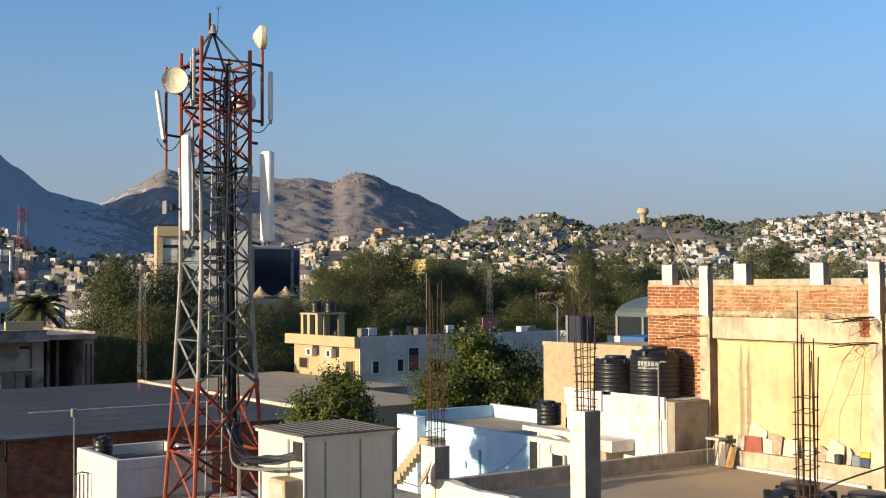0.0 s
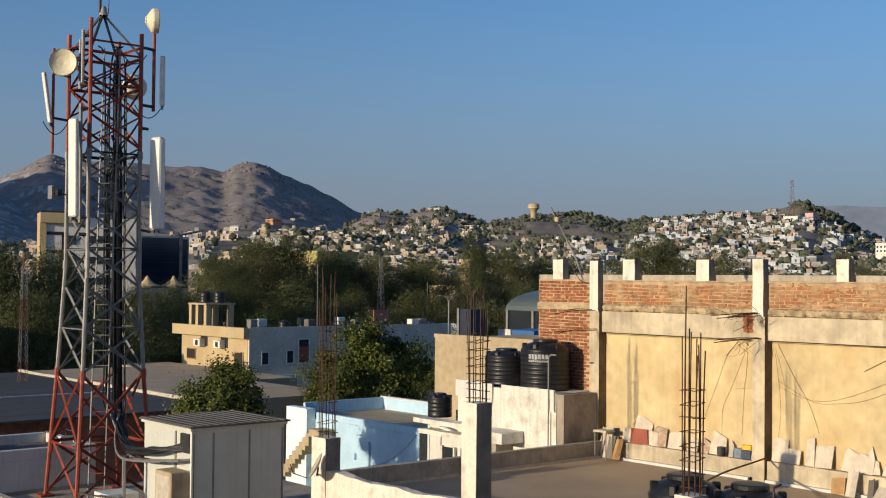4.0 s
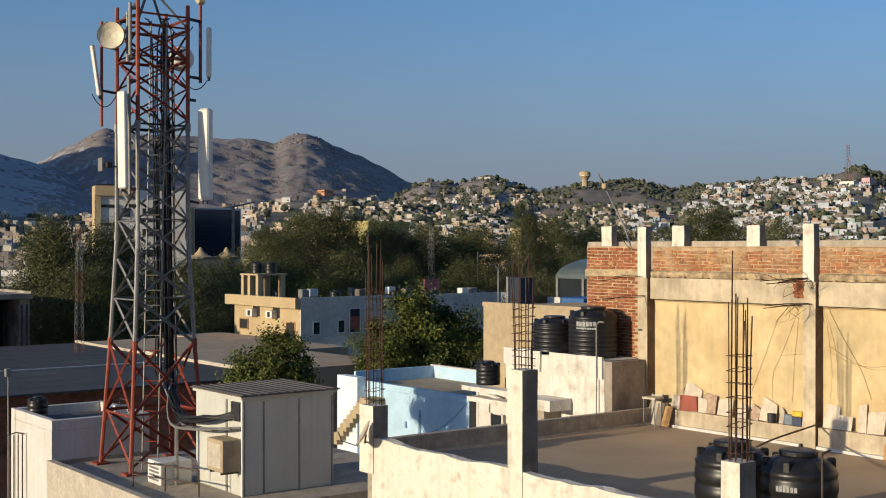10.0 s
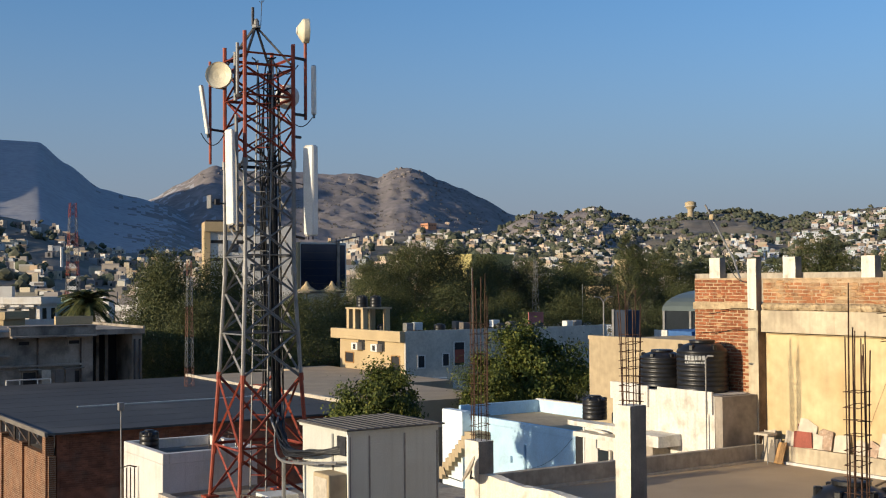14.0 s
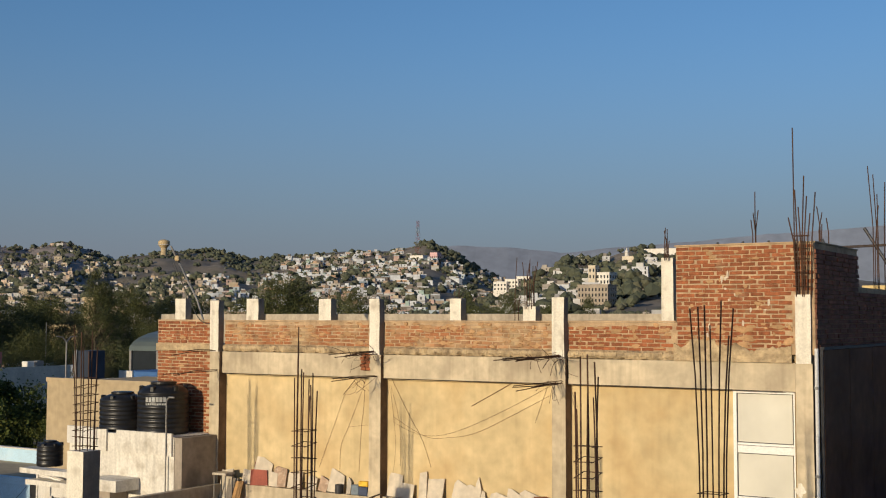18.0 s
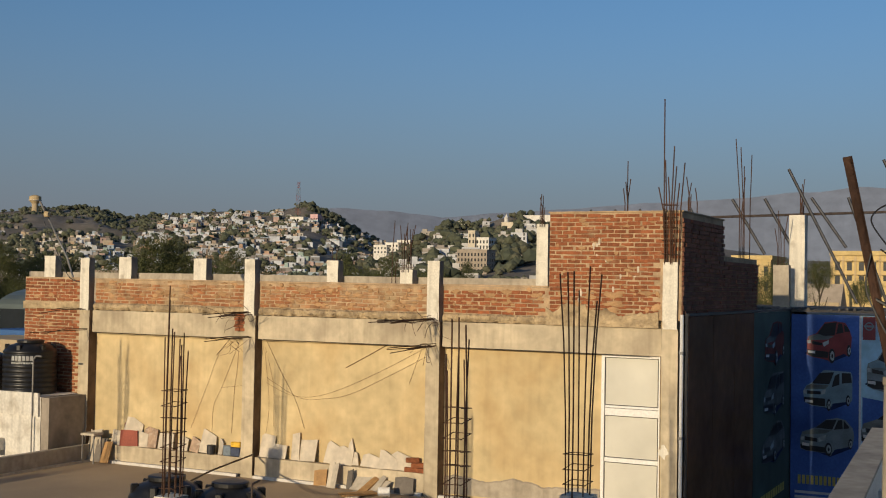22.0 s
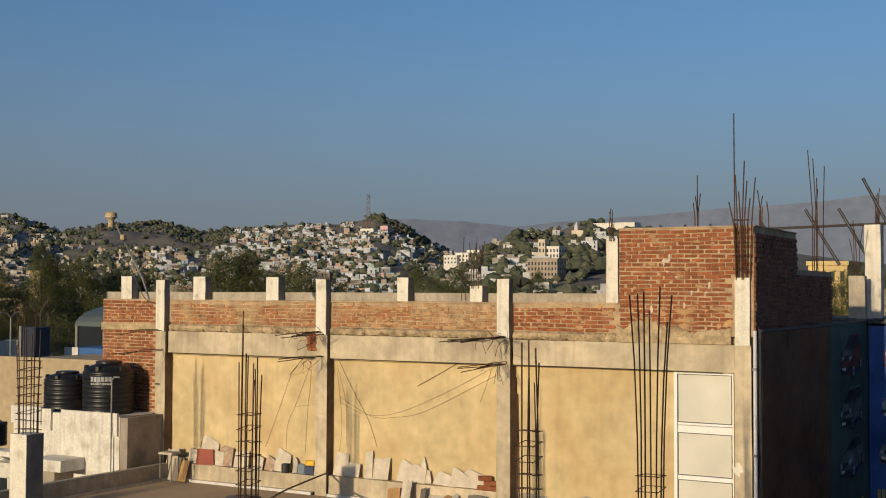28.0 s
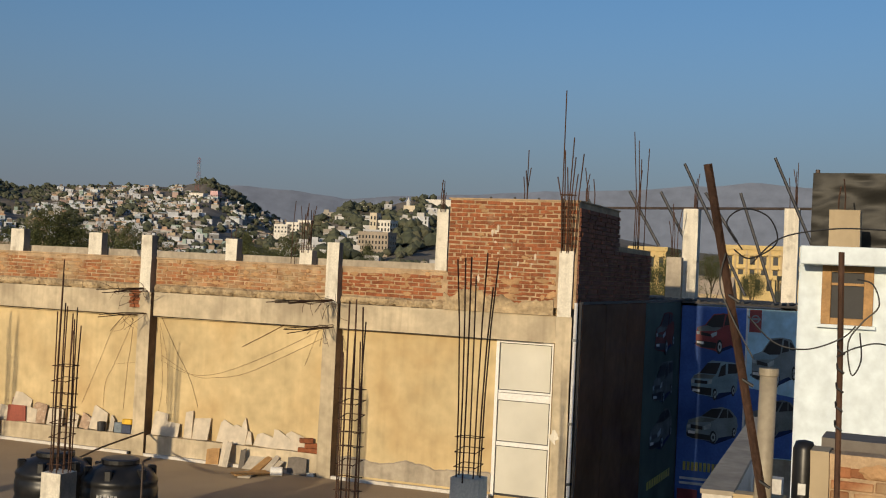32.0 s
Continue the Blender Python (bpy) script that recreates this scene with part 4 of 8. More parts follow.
for n, (y0, y1, z0, z1) in enumerate(((19.35, 19.75, -0.55, -0.12), (18.75, 19.15, -0.55, -0.12))):
    win = tagged(new(f"window_{n + 5}"), "small dark window below a white ledge", "window", kind="structure")
    part("pane", B(17.0, 17.03, y0, y1, z0, z1), M_window, win)
    for yy in (y0, y1):
        part("window_frame", B(16.98, 17.035, yy - 0.025, yy + 0.025, z0 - 0.02, z1 + 0.02), M_white, win)
dp = thing("drain_pipe", "bent white drain pipe on the stained wall", "pipe", (16.97, 20.15, -0.6))
part("pipe", tube(bmesh.new(), smooth_line([(16.97, 20.15, -1.2), (16.97, 20.15, 0.2), (16.97, 20.05, 0.32), (16.97, 18.9, 0.12)], 5), 0.022, 7), M_alu, dp)


def water_tank(name, label, x, y, z, r, h, ribs=5, band=None):
    """A ribbed plastic rooftop tank with shoulders, lid and printed band."""
    t = thing(name, label, "water tank", (x, y, z), group="water tanks")
    prof = [(0, 0), (r * 0.97, 0), (r, 0.03)]
    body = h * 0.78
    for k in range(ribs):
        a = 0.05 + (body - 0.06) * k / ribs
        s = (body - 0.06) / ribs
        prof += [(r, a), (r, a + s * 0.62), (r * 0.975, a + s * 0.7), (r * 0.975, a + s * 0.92)]
    prof += [(r, body), (r * 0.97, body + 0.03), (r * 0.8, h * 0.9), (r * 0.48, h * 0.95), (r * 0.46, h * 0.955), (0, h * 0.955)]
    part("tank_body", lathe(bmesh.new(), prof, 32, (x, y, z)), M_blacktank, t, smooth=True)
    part("lid", lathe(bmesh.new(), ((r * 0.47, h * 0.95), (r * 0.5, h * 0.96), (r * 0.5, h), (r * 0.42, h * 1.01), (0, h * 1.015)), 24, (x, y, z)), M_blacktank, t)
    for k in range(6):
        a = k * math.tau / 6 + 0.3
        bm = box(bmesh.new(), -0.06, 0.035, -0.045, 0.045, 0, h * 0.17, bevel=0.015)
        bmesh.ops.transform(bm, matrix=pose(x + r * 0.86 * math.cos(a), y + r * 0.86 * math.sin(a), z + h * 0.76, 0, 0, math.degrees(a)), verts=bm.verts)
        part("lug", bm, M_blacktank, t)
    if band:
        zc, half, bars = band
        a0 = math.atan2(EYE.y - y, EYE.x - x) - 0.3
        for row, (n, hh) in enumerate(bars):
            for k in range(n):
                bm = bmesh.new()
                a = a0 + (k - (n - 1) / 2) * (2 * half / n)
                w = half / n * 0.8
                q = []
                for da, dz in ((w, -hh), (-w, -hh), (-w, hh), (w, hh)):
                    q.append(bm.verts.new((x + (r + 0.006) * math.cos(a + da), y + (r + 0.006) * math.sin(a + da), z + zc - row * 0.09 + dz)))
                f = bm.faces.new(q)
                bmesh.ops.solidify(bm, geom=[f], thickness=0.004)
                part("print_bar", bm, M_letter, t, "white printed bar")
    return t


water_tank("water_tank", "ribbed black plastic water tank with white print on a white wall", 17.56, 17.22, 1.25, 0.5, 1.0, 8, (0.68, 0.42, ((6, 0.045), (9, 0.018))))
water_tank("water_tank", "plain ribbed black plastic water tank on a white wall", 17.6, 18.4, 1.25, 0.45, 0.76, 6)
water_tank("water_tank", "small black plastic water tank on a white roof", 17.6, 20.55, 0.4, 0.27, 0.52, 4)
water_tank("water_tank", "black plastic water tank with a pale printed strip", 12.05, 9.3, 0.0, 0.45, 1.1, 4, (0.32, 0.6, ((5, 0.03),)))
water_tank("water_tank", "black plastic water tank with white print near the parapet", 12.1, 8.4, 0.0, 0.44, 1.1, 4, (0.72, 0.28, ((6, 0.03),)))
tp = thing("tank_pipe", "thin grey pipe rising beside the water tanks", "pipe", (16.98, 16.5, 0.3))
part("pipe", rod(bmesh.new(), (16.98, 16.55, 0.0), (16.98, 16.55, 1.95), 0.014, 7), M_galv, tp)
part("elbow", tube(bmesh.new(), [(16.98, 16.55, 1.94), (16.98, 16.48, 2.0), (16.98, 16.35, 2.0)], 0.018, 7), M_galv, tp)
tp = thing("tank_pipe", "bent metal pipe beside the terrace tank", "pipe", (11.75, 7.85, 0))
part("pipe", tube(bmesh.new(), [(11.75, 7.84, 0), (11.75, 7.84, 1.12), (11.8, 7.87, 1.16), (12.05, 7.95, 1.16)], 0.013, 6), M_iron, tp)
wire("loose_wire", "grey conduit running from the tanks to the wall", smooth_line([(12.2, 9.2, 1.12), (14.0, 10.6, 0.62), (16.2, 11.8, 0.42), (18.0, 12.3, 0.42)]), 0.016, M_iron)
# small satellite dish on the corner column
dish = thing("satellite_dish", "small tilted satellite dish on the corner column", "satellite dish", (11.1, 15.9, 0.5))
bm = lathe(bmesh.new(), ((0, -0.05), (0.12, -0.03), (0.22, 0.0), (0.225, 0.008), (0.12, -0.02), (0, -0.04)), 24)
bmesh.ops.transform(bm, matrix=Matrix.Translation((10.95, 15.6, 0.53)) @ Vector((-0.75, 0.46, 0.47)).to_track_quat("Z", "Y").to_matrix().to_4x4(), verts=bm.verts)
part("reflector", bm, M_concrete, dish)
part("arm", tube(bmesh.new(), [(11.18, 15.85, 0.34), (11.05, 15.7, 0.36), (10.99, 15.58, 0.5)], 0.016, 6), M_darksteel, dish)
part("feed_arm", tube(bmesh.new(), [(10.85, 15.66, 0.34), (10.66, 15.78, 0.42), (10.62, 15.8, 0.56)], 0.009, 5), M_darksteel, dish)


# ---------- lattice mast with antennas ----------
AX = Vector((11.93, 25.645, 0))
AHEAD = Vector((0.4068, 0.9135, 0))
RIGHT = Vector((0.9135, -0.4068, 0))
ROOF_T = -1.5


def T(right, deep, z):
    """A place beside the mast's axis: to its right, behind it, and its height."""
    p = AX + RIGHT * right + AHEAD * deep
    return Vector((p.x, p.y, z))


def mast_r(z):
    return 0.84 + max(0.0, 3.7 - z) * 0.066 + max(0.0, -z) * 0.03


LEGS = [radians(a) for a in (-111.6, -21.6, 68.4, 158.4)]


def leg_at(k, z, scale=1.0):
    r = mast_r(z) * scale
    return T(r * math.cos(LEGS[k % 4]), r * math.sin(LEGS[k % 4]), z)


def band(z):
    return M_galv if 1.3 < z < 6.15 else M_red


mast = thing("lattice_mast", "red and white four-legged lattice telecom mast on a flat roof", "telecom mast", (AX.x, AX.y, ROOF_T))
for k in range(4):
    for z0, z1 in ((ROOF_T, 1.3), (1.3, 3.7), (3.7, 6.15), (6.15, 8.9 + (0.2 if k == 0 else 0.0))):
        part("leg", rod(bmesh.new(), leg_at(k, z0), leg_at(k, z1), 0.05, 8), band((z0 + z1) / 2), mast)
    p = leg_at(k, ROOF_T)
    part("foot_plate", B(p.x - 0.16, p.x + 0.16, p.y - 0.16, p.y + 0.16, ROOF_T, ROOF_T + 0.05, bevel=0.008), M_red, mast)
    for z in (-0.4, 1.3, 3.7, 6.15):
        a, b = leg_at(k, z - 0.09), leg_at(k, z + 0.09)
        part("leg_joint", rod(bmesh.new(), a, b, 0.068, 8), band(z - 0.01), mast)
LEVELS = [ROOF_T + 0.1, -0.25, 1.3, 2.3, 3.2, 4.05, 4.85, 5.6, 6.3, 7.0, 7.65, 8.3]
for z0, z1 in zip(LEVELS, LEVELS[1:]):
    m = band((z0 + z1) / 2)
    for k in range(4):
        w = 0.05 if z0 < 3 else 0.042
        part("brace", angle_bar(bmesh.new(), leg_at(k, z0), leg_at(k + 1, z1), w), m, mast)
        part("brace", angle_bar(bmesh.new(), leg_at(k + 1, z0), leg_at(k, z1), w), m, mast)
for z in (-0.25, 6.15, 7.65, 8.35, 8.6):
    for k in range(4):
        part("tie", angle_bar(bmesh.new(), leg_at(k, z), leg_at(k + 1, z), 0.05), M_red if z != 6.15 else M_darksteel, mast)
for z in (2.3, 4.05):
    for k in range(4):
        part("tie", angle_bar(bmesh.new(), leg_at(k, z), leg_at(k + 1, z), 0.04), M_galv, mast)
apex = T(-0.05, 0, 9.38)
for k in range(4):
    part("cap_bar", angle_bar(bmesh.new(), leg_at(k, 8.4), apex, 0.045), M_darksteel, mast)
part("cap", lathe(bmesh.new(), ((0.1, -0.06), (0.1, 0.0), (0.07, 0.02), (0.06, 0.12), (0.03, 0.16), (0, 0.16)), 12, apex), M_galv, mast)
part("finial", rod(bmesh.new(), T(-0.13, 0, 9.38), T(-0.13, 0, 9.8), 0.035, 8), M_darksteel, mast)
part("lightning_rod", tube(bmesh.new(), [T(0.05, 0, 9.38), T(0.07, 0, 9.9), T(0.08, 0, 10.0)], 0.009, 5), M_darksteel, mast)
part("lightning_tip", tube(bmesh.new(), [T(0.02, 0, 9.95), T(0.06, 0, 9.9), T(0.13, 0, 9.97)], 0.007, 5), M_darksteel, mast)
ladder = part("ladder", rod(rod(bmesh.new(), T(-0.22, -0.55, ROOF_T), T(-0.02, -0.42, 8.5), 0.02, 6), T(0.12, -0.65, ROOF_T), T(0.32, -0.5, 8.5), 0.02, 6), M_galv, mast)
for k in range(29):
    z = ROOF_T + 0.3 + 0.335 * k
    u = (z - ROOF_T) / (8.5 - ROOF_T)
    part("rung", rod(bmesh.new(), T(-0.22 + 0.2 * u, -0.55 + 0.13 * u, z), T(0.12 + 0.2 * u, -0.65 + 0.15 * u, z), 0.012, 5), band(z), ladder)


def mount(parent, p, q, r=0.035):
    part("mounting_arm", rod(bmesh.new(), p, q, r, 8), M_darksteel, parent)


def drum_dish(label, at, facing, r, depth=0.3, m=None, plain=False):
    """A microwave drum antenna with its flat radome turned to a bearing (degrees from +y, clockwise)."""
    t = thing("microwave_dish", label, "microwave antenna", at, group="microwave dishes")
    f = Vector((math.sin(radians(facing)), math.cos(radians(facing)), 0.0))
    rot = Matrix.Translation(at) @ f.to_track_quat("Z", "Y").to_matrix().to_4x4()
    for nm, prof, mm in (
        ("radome", ((r, 0.0), (r * 0.98, 0.02), (r * 0.93, 0.0), (r * 0.5, -0.06), (0, -0.09)) if plain else ((r, 0.0), (r * 0.98, 0.02), (r * 0.6, 0.035), (0, 0.045)), m or M_antenna),
        ("shroud", ((r, 0.0), (r * 1.01, -0.1), (r * 0.95, -0.13), (r * 0.5, -0.22), (0.09, -0.25)), m or M_antenna),
        ("hub", ((0.085, -0.2), (0.085, -depth), (0, -depth)), M_antenna),
    ):
        bm = lathe(bmesh.new(), prof, 28)
        bmesh.ops.transform(bm, matrix=rot, verts=bm.verts)
        part(nm, bm, mm, t, smooth=False)
    return t, f


M_cream = mat("aged_cream_fibreglass", (0.70, 0.63, 0.46), 0.55, vary=0.08, scale=3, fine=30, bump=0.03)
d, f = drum_dish("round cream microwave dish facing the low sun on the mast", T(-0.89, -0.75, 8.09), 215, 0.3, 0.3, M_cream, True)
mount(d, T(-0.89, -0.42, 8.09), leg_at(3, 8.09), 0.03)
part("mounting_pole", rod(bmesh.new(), T(-0.52, -0.55, 7.55), T(-0.52, -0.55, 8.65), 0.045, 8), M_galv, d)
for z in (7.65, 8.55):
    mount(d, T(-0.52, -0.55, z), leg_at(0, z), 0.04)
d, f = drum_dish("white microwave drum on a red pole at the mast top", T(1.13, -0.2, 9.24), 110, 0.28, 0.27, M_cream)
d, f = drum_dish("grey-backed microwave dish behind the mast legs", T(0.66, 0.85, 7.86), 20, 0.29)
mount(d, T(0.6, 0.6, 7.86), leg_at(2, 7.86))


def panel_antenna(label, at, w, depth, length, facing, tilt=0.0, lean=0.0):
    """An upright sector antenna with rounded edges, end caps and connectors."""
    t = thing("panel_antenna", label, "panel antenna", at, group="panel antennas")
    m = Matrix.Translation(at) @ Euler((radians(tilt), radians(lean), radians(-facing))).to_matrix().to_4x4()
    bm = B(-w / 2, w / 2, -depth / 2, depth / 2, -length, 0, bevel=min(w, depth) * 0.14)
    bmesh.ops.transform(bm, matrix=m, verts=bm.verts)
    part("radome", bm, M_antenna, t)
    for z in (0.0, -length - 0.015):
        bm = B(-w * 0.34, w * 0.34, -depth * 0.34, depth * 0.34, z, z + 0.012)
        bmesh.ops.transform(bm, matrix=m, verts=bm.verts)
        part("end_cap", bm, M_galv, t)
    for x in (-w * 0.2, w * 0.2):
        bm = rod(bmesh.new(), (x, 0, -length - 0.09), (x, 0, -length), 0.014, 6)
        bmesh.ops.transform(bm, matrix=m, verts=bm.verts)
        part("connector", bm, M_darksteel, t)
    return t


p = panel_antenna("long off-white panel antenna tilted on the mast", T(-0.64, -0.95, 6.83), 0.2, 0.12, 2.12, 235, 4, 3.5)
part("mounting_pole", rod(bmesh.new(), T(-0.48, -0.8, 4.6), T(-0.5, -0.8, 7.2), 0.04, 8), M_galv, p)
for z in (7.1, 4.72, 4.35):
    mount(p, T(-0.5, -0.8, z), leg_at(0, z), 0.04)
p = panel_antenna("wide off-white panel antenna hung beside the mast", T(1.17, -0.3, 6.57), 0.29, 0.22, 2.06, 240, 0, 0)
mount(p, T(0.95, -0.15, 6.78), leg_at(1, 6.78), 0.035)
mount(p, T(1.03, -0.15, 4.45), leg_at(1, 4.5), 0.03)
p = panel_antenna("slim off-white panel antenna outside a red pole", T(-1.3, -0.2, 7.93), 0.09, 0.08, 1.1, 250, -8, 3)
part("mounting_pole", rod(bmesh.new(), T(-1.1, -0.1, 6.15), T(-1.1, -0.1, 8.5), 0.035, 8), M_red, p)
for z in (6.95, 7.95):
    mount(p, T(-1.1, -0.1, z), leg_at(3, z), 0.03)
p = panel_antenna("slim off-white panel antenna beside a tall red pole", T(1.26, -0.1, 8.45), 0.1, 0.09, 1.12, 240)
part("mounting_pole", rod(bmesh.new(), T(1.07, -0.05, 7.2), T(1.07, -0.05, 9.52), 0.04, 8), M_red, p)
for z in (7.3, 8.6):
    mount(p, T(1.07, -0.05, z), leg_at(1, z), 0.035)
for x, d0, z0, z1 in ((-0.47, -0.78, 7.66, 8.82), (-0.3, -0.85, 3.4, 4.7)):
    p = thing("mount_pole", "grey steel mounting pole clamped to a mast leg", "pole", T(x, d0, z0), group="mast poles")
    part("pole", rod(bmesh.new(), T(x, d0, z0), T(x, d0, z1), 0.04, 8), M_galv, p)
    for z in (z0 + 0.1, z1 - 0.12):
        mount(p, T(x, d0, z), leg_at(0, z), 0.035)
p = thing("small_antenna", "small grey grid antenna on a short arm", "antenna", T(-1.05, -0.2, 5.3))
part("grid", B(T(-1.12, 0, 0).x - 0.02, T(-1.12, 0, 0).x + 0.02, T(-1.12, 0, 0).y - 0.12, T(-1.12, 0, 0).y + 0.12, 5.15, 5.45), M_galv, p)
mount(p, T(-1.1, 0, 5.28), leg_at(3, 5.28), 0.02)
part("driver", B(T(-0.95, -0.1, 0).x - 0.06, T(-0.95, -0.1, 0).x + 0.06, T(-0.95, -0.1, 0).y - 0.06, T(-0.95, -0.1, 0).y + 0.06, 5.22, 5.36, bevel=0.01), M_darksteel, p)

# feeder cables down the mast, then over a tray to the shelter
rng = random.Random(5)
feeder = thing("feeder_cables", "bundle of black feeder cables running down the mast", "cable", T(0.3, -0.2, ROOF_T))
for k in range(26):
    top = rng.choice((8.3, 7.9, 6.6, 6.2, 8.6))
    x0, d0 = 0.26 + rng.uniform(-0.26, 0.2), -0.25 + rng.uniform(-0.12, 0.12)
    z_in = -0.08 + rng.uniform(-0.12, 0.1)
    line = [T(x0 + rng.uniform(-0.4, 0.4), d0, top), T(x0, d0, top - 0.6), T(x0 + 0.04, d0, 4.0), T(x0 + 0.08, d0, 1.5), T(x0 + 0.1, d0, 0.55), (11.85 + rng.uniform(-0.1, 0.1), 24.3, 0.12 + rng.uniform(-0.06, 0.06)), (11.58 + rng.uniform(-0.1, 0.1), 23.4, -0.14 + rng.uniform(-0.07, 0.07)), (11.55 + rng.uniform(-0.06, 0.1), 22.4, -0.06 + rng.uniform(-0.06, 0.08)), (11.7, 21.85, 0.06 + z_in * 0.4), (11.88, 21.5 + rng.uniform(-0.1, 0.1), 0.16 + z_in * 0.6)]
    part("cable", tube(bmesh.new(), smooth_line(line, 5), 0.019, 5), M_cable, feeder)
for a, b, z, sag in (((1.22, -0.1), (0.65, -0.3), 7.25, 0.25), ((-1.3, -0.2), (-0.75, -0.2), 6.85, 0.3), ((1.2, -0.3), (0.3, -0.3), 5.6, -0.1), ((0.4, -0.3), (0.9, -0.2), 8.4, 0.2)):
    part("cable", tube(bmesh.new(), curve(T(*a, z), T(*b, z + 0.05), sag), 0.012, 5), M_cable, feeder)
tray = thing("cable_tray", "galvanised cable tray bending from the mast to the shelter", "cable tray", T(0.3, -0.9, ROOF_T))
for dz, off in ((0.0, 0.0), (0.0, 0.22)):
    line = [T(0.2 + off, -0.5, 0.5), (11.8 - off * 0.5, 24.3, -0.02), (11.6 - off, 23.4, -0.28), (11.58 - off, 22.3, -0.24), (11.85 - off, 21.3, -0.14)]
    part("rail", tube(bmesh.new(), smooth_line(line, 6), 0.028, 6), M_galv, tray)
for u in range(6):
    part("post" if u == 5 else "cross_bar", rod(bmesh.new(), (11.38, 23.2, -0.26), (11.38, 23.2, ROOF_T), 0.04, 6) if u == 5 else rod(bmesh.new(), (11.6, 23.4 - 0.45 * u, -0.27 + 0.02 * u), (11.37, 23.4 - 0.45 * u, -0.27 + 0.02 * u), 0.014, 5), M_galv, tray)

# equipment shelter
C0 = Vector((11.87, 21.25, ROOF_T))
CX, CY, CZ = 2.12, 2.05, 0.42
shelter = thing("equipment_shelter", "grey-white panelled equipment shelter with a corrugated roof", "shelter", C0)
part("body", B(C0.x, C0.x + CX, C0.y, C0.y + CY, ROOF_T, CZ, bevel=0.01), M_shelter, shelter)
for x in (C0.x + 0.02, C0.x + 0.46, C0.x + 1.28, C0.x + CX - 0.06):
    part("seam", B(x, x + 0.035, C0.y - 0.012, C0.y, ROOF_T, CZ - 0.06), M_galv, shelter, "dark grey panel seam")
part("edge_strip", B(C0.x - 0.012, C0.x + 0.02, C0.y - 0.014, C0.y + 0.05, ROOF_T, CZ), M_antenna, shelter)
part("eave", B(C0.x - 0.05, C0.x + CX + 0.05, C0.y - 0.05, C0.y + CY + 0.05, CZ, CZ + 0.06), M_shelter, shelter)
roof = part("roof", B(C0.x - 0.08, C0.x + CX + 0.1, C0.y - 0.09, C0.y + CY + 0.1, CZ + 0.06, CZ + 0.09), M_roofsheet, shelter)
for k in range(12):
    x = C0.x - 0.03 + 0.19 * k
    part("roof_rib", B(x, x + 0.05, C0.y - 0.09, C0.y + CY + 0.1, CZ + 0.09, CZ + 0.105), M_roofsheet, roof)
part("entry_plate", B(C0.x - 0.05, C0.x, C0.y + 0.06, C0.y + 0.4, -0.02, 0.36, bevel=0.01), M_darksteel, shelter, "dark cable entry plate")
part("panel_strip", B(C0.x - 0.02, C0.x, C0.y + 0.62, C0.y + 0.68, ROOF_T, CZ - 0.05), M_galv, shelter)
unit = part("air_conditioner", B(C0.x - 0.42, C0.x - 0.01, C0.y + 0.05, C0.y + 0.72, -1.0, -0.36, bevel=0.02), M_beige, shelter, "beige boxed outdoor unit")
part("grille", B(C0.x - 0.425, C0.x - 0.42, C0.y + 0.12, C0.y + 0.66, -0.92, -0.44), M_board, unit)
part("unit_bracket", B(C0.x - 0.38, C0.x, C0.y + 0.15, C0.y + 0.2, -1.05, -1.0), M_darksteel, shelter)
part("unit_bracket", B(C0.x - 0.38, C0.x, C0.y + 0.6, C0.y + 0.65, -1.05, -1.0), M_darksteel, shelter)
gen = thing("equipment_cabinet", "low pale equipment cabinet beside the shelter", "cabinet", (11.45, 23.4, ROOF_T))
part("body", B(11.05, 11.75, 23.25, 23.9, ROOF_T, -1.02, bevel=0.015), M_antenna, gen)
for k in range(4):
    part("louvre", B(11.04, 11.05, 23.35, 23.8, -1.42 + 0.08 * k, -1.38 + 0.08 * k), M_galv, gen)
rail = thing("iron_railing", "low dark iron railing beside the mast foot", "railing", (10.9, 22.8, ROOF_T))
for x0, y0 in ((10.6, 23.6), (10.9, 22.7), (11.2, 21.8)):
    part("post", rod(bmesh.new(), (x0, y0, ROOF_T), (x0, y0, -0.98), 0.018), M_iron, rail)
part("top_rail", rod(bmesh.new(), (10.6, 23.6, -0.98), (11.2, 21.8, -0.98), 0.02), M_iron, rail)
part("mid_rail", rod(bmesh.new(), (10.6, 23.6, -1.25), (11.2, 21.8, -1.25), 0.016), M_iron, rail)

# roof that carries mast and shelter
structure("mast_roof", B(10.2, 16.5, 20.3, 27.06, GROUND, ROOF_T), M_concrete, "grey concrete roof below the mast", "building")
structure("mast_roof_edge", roughen(B(10.02, 10.19, 20.3, 27.06, GROUND, ROOF_T + 0.12), 0.01, 4), M_board, "weathered pale roof edge below the mast", "parapet")


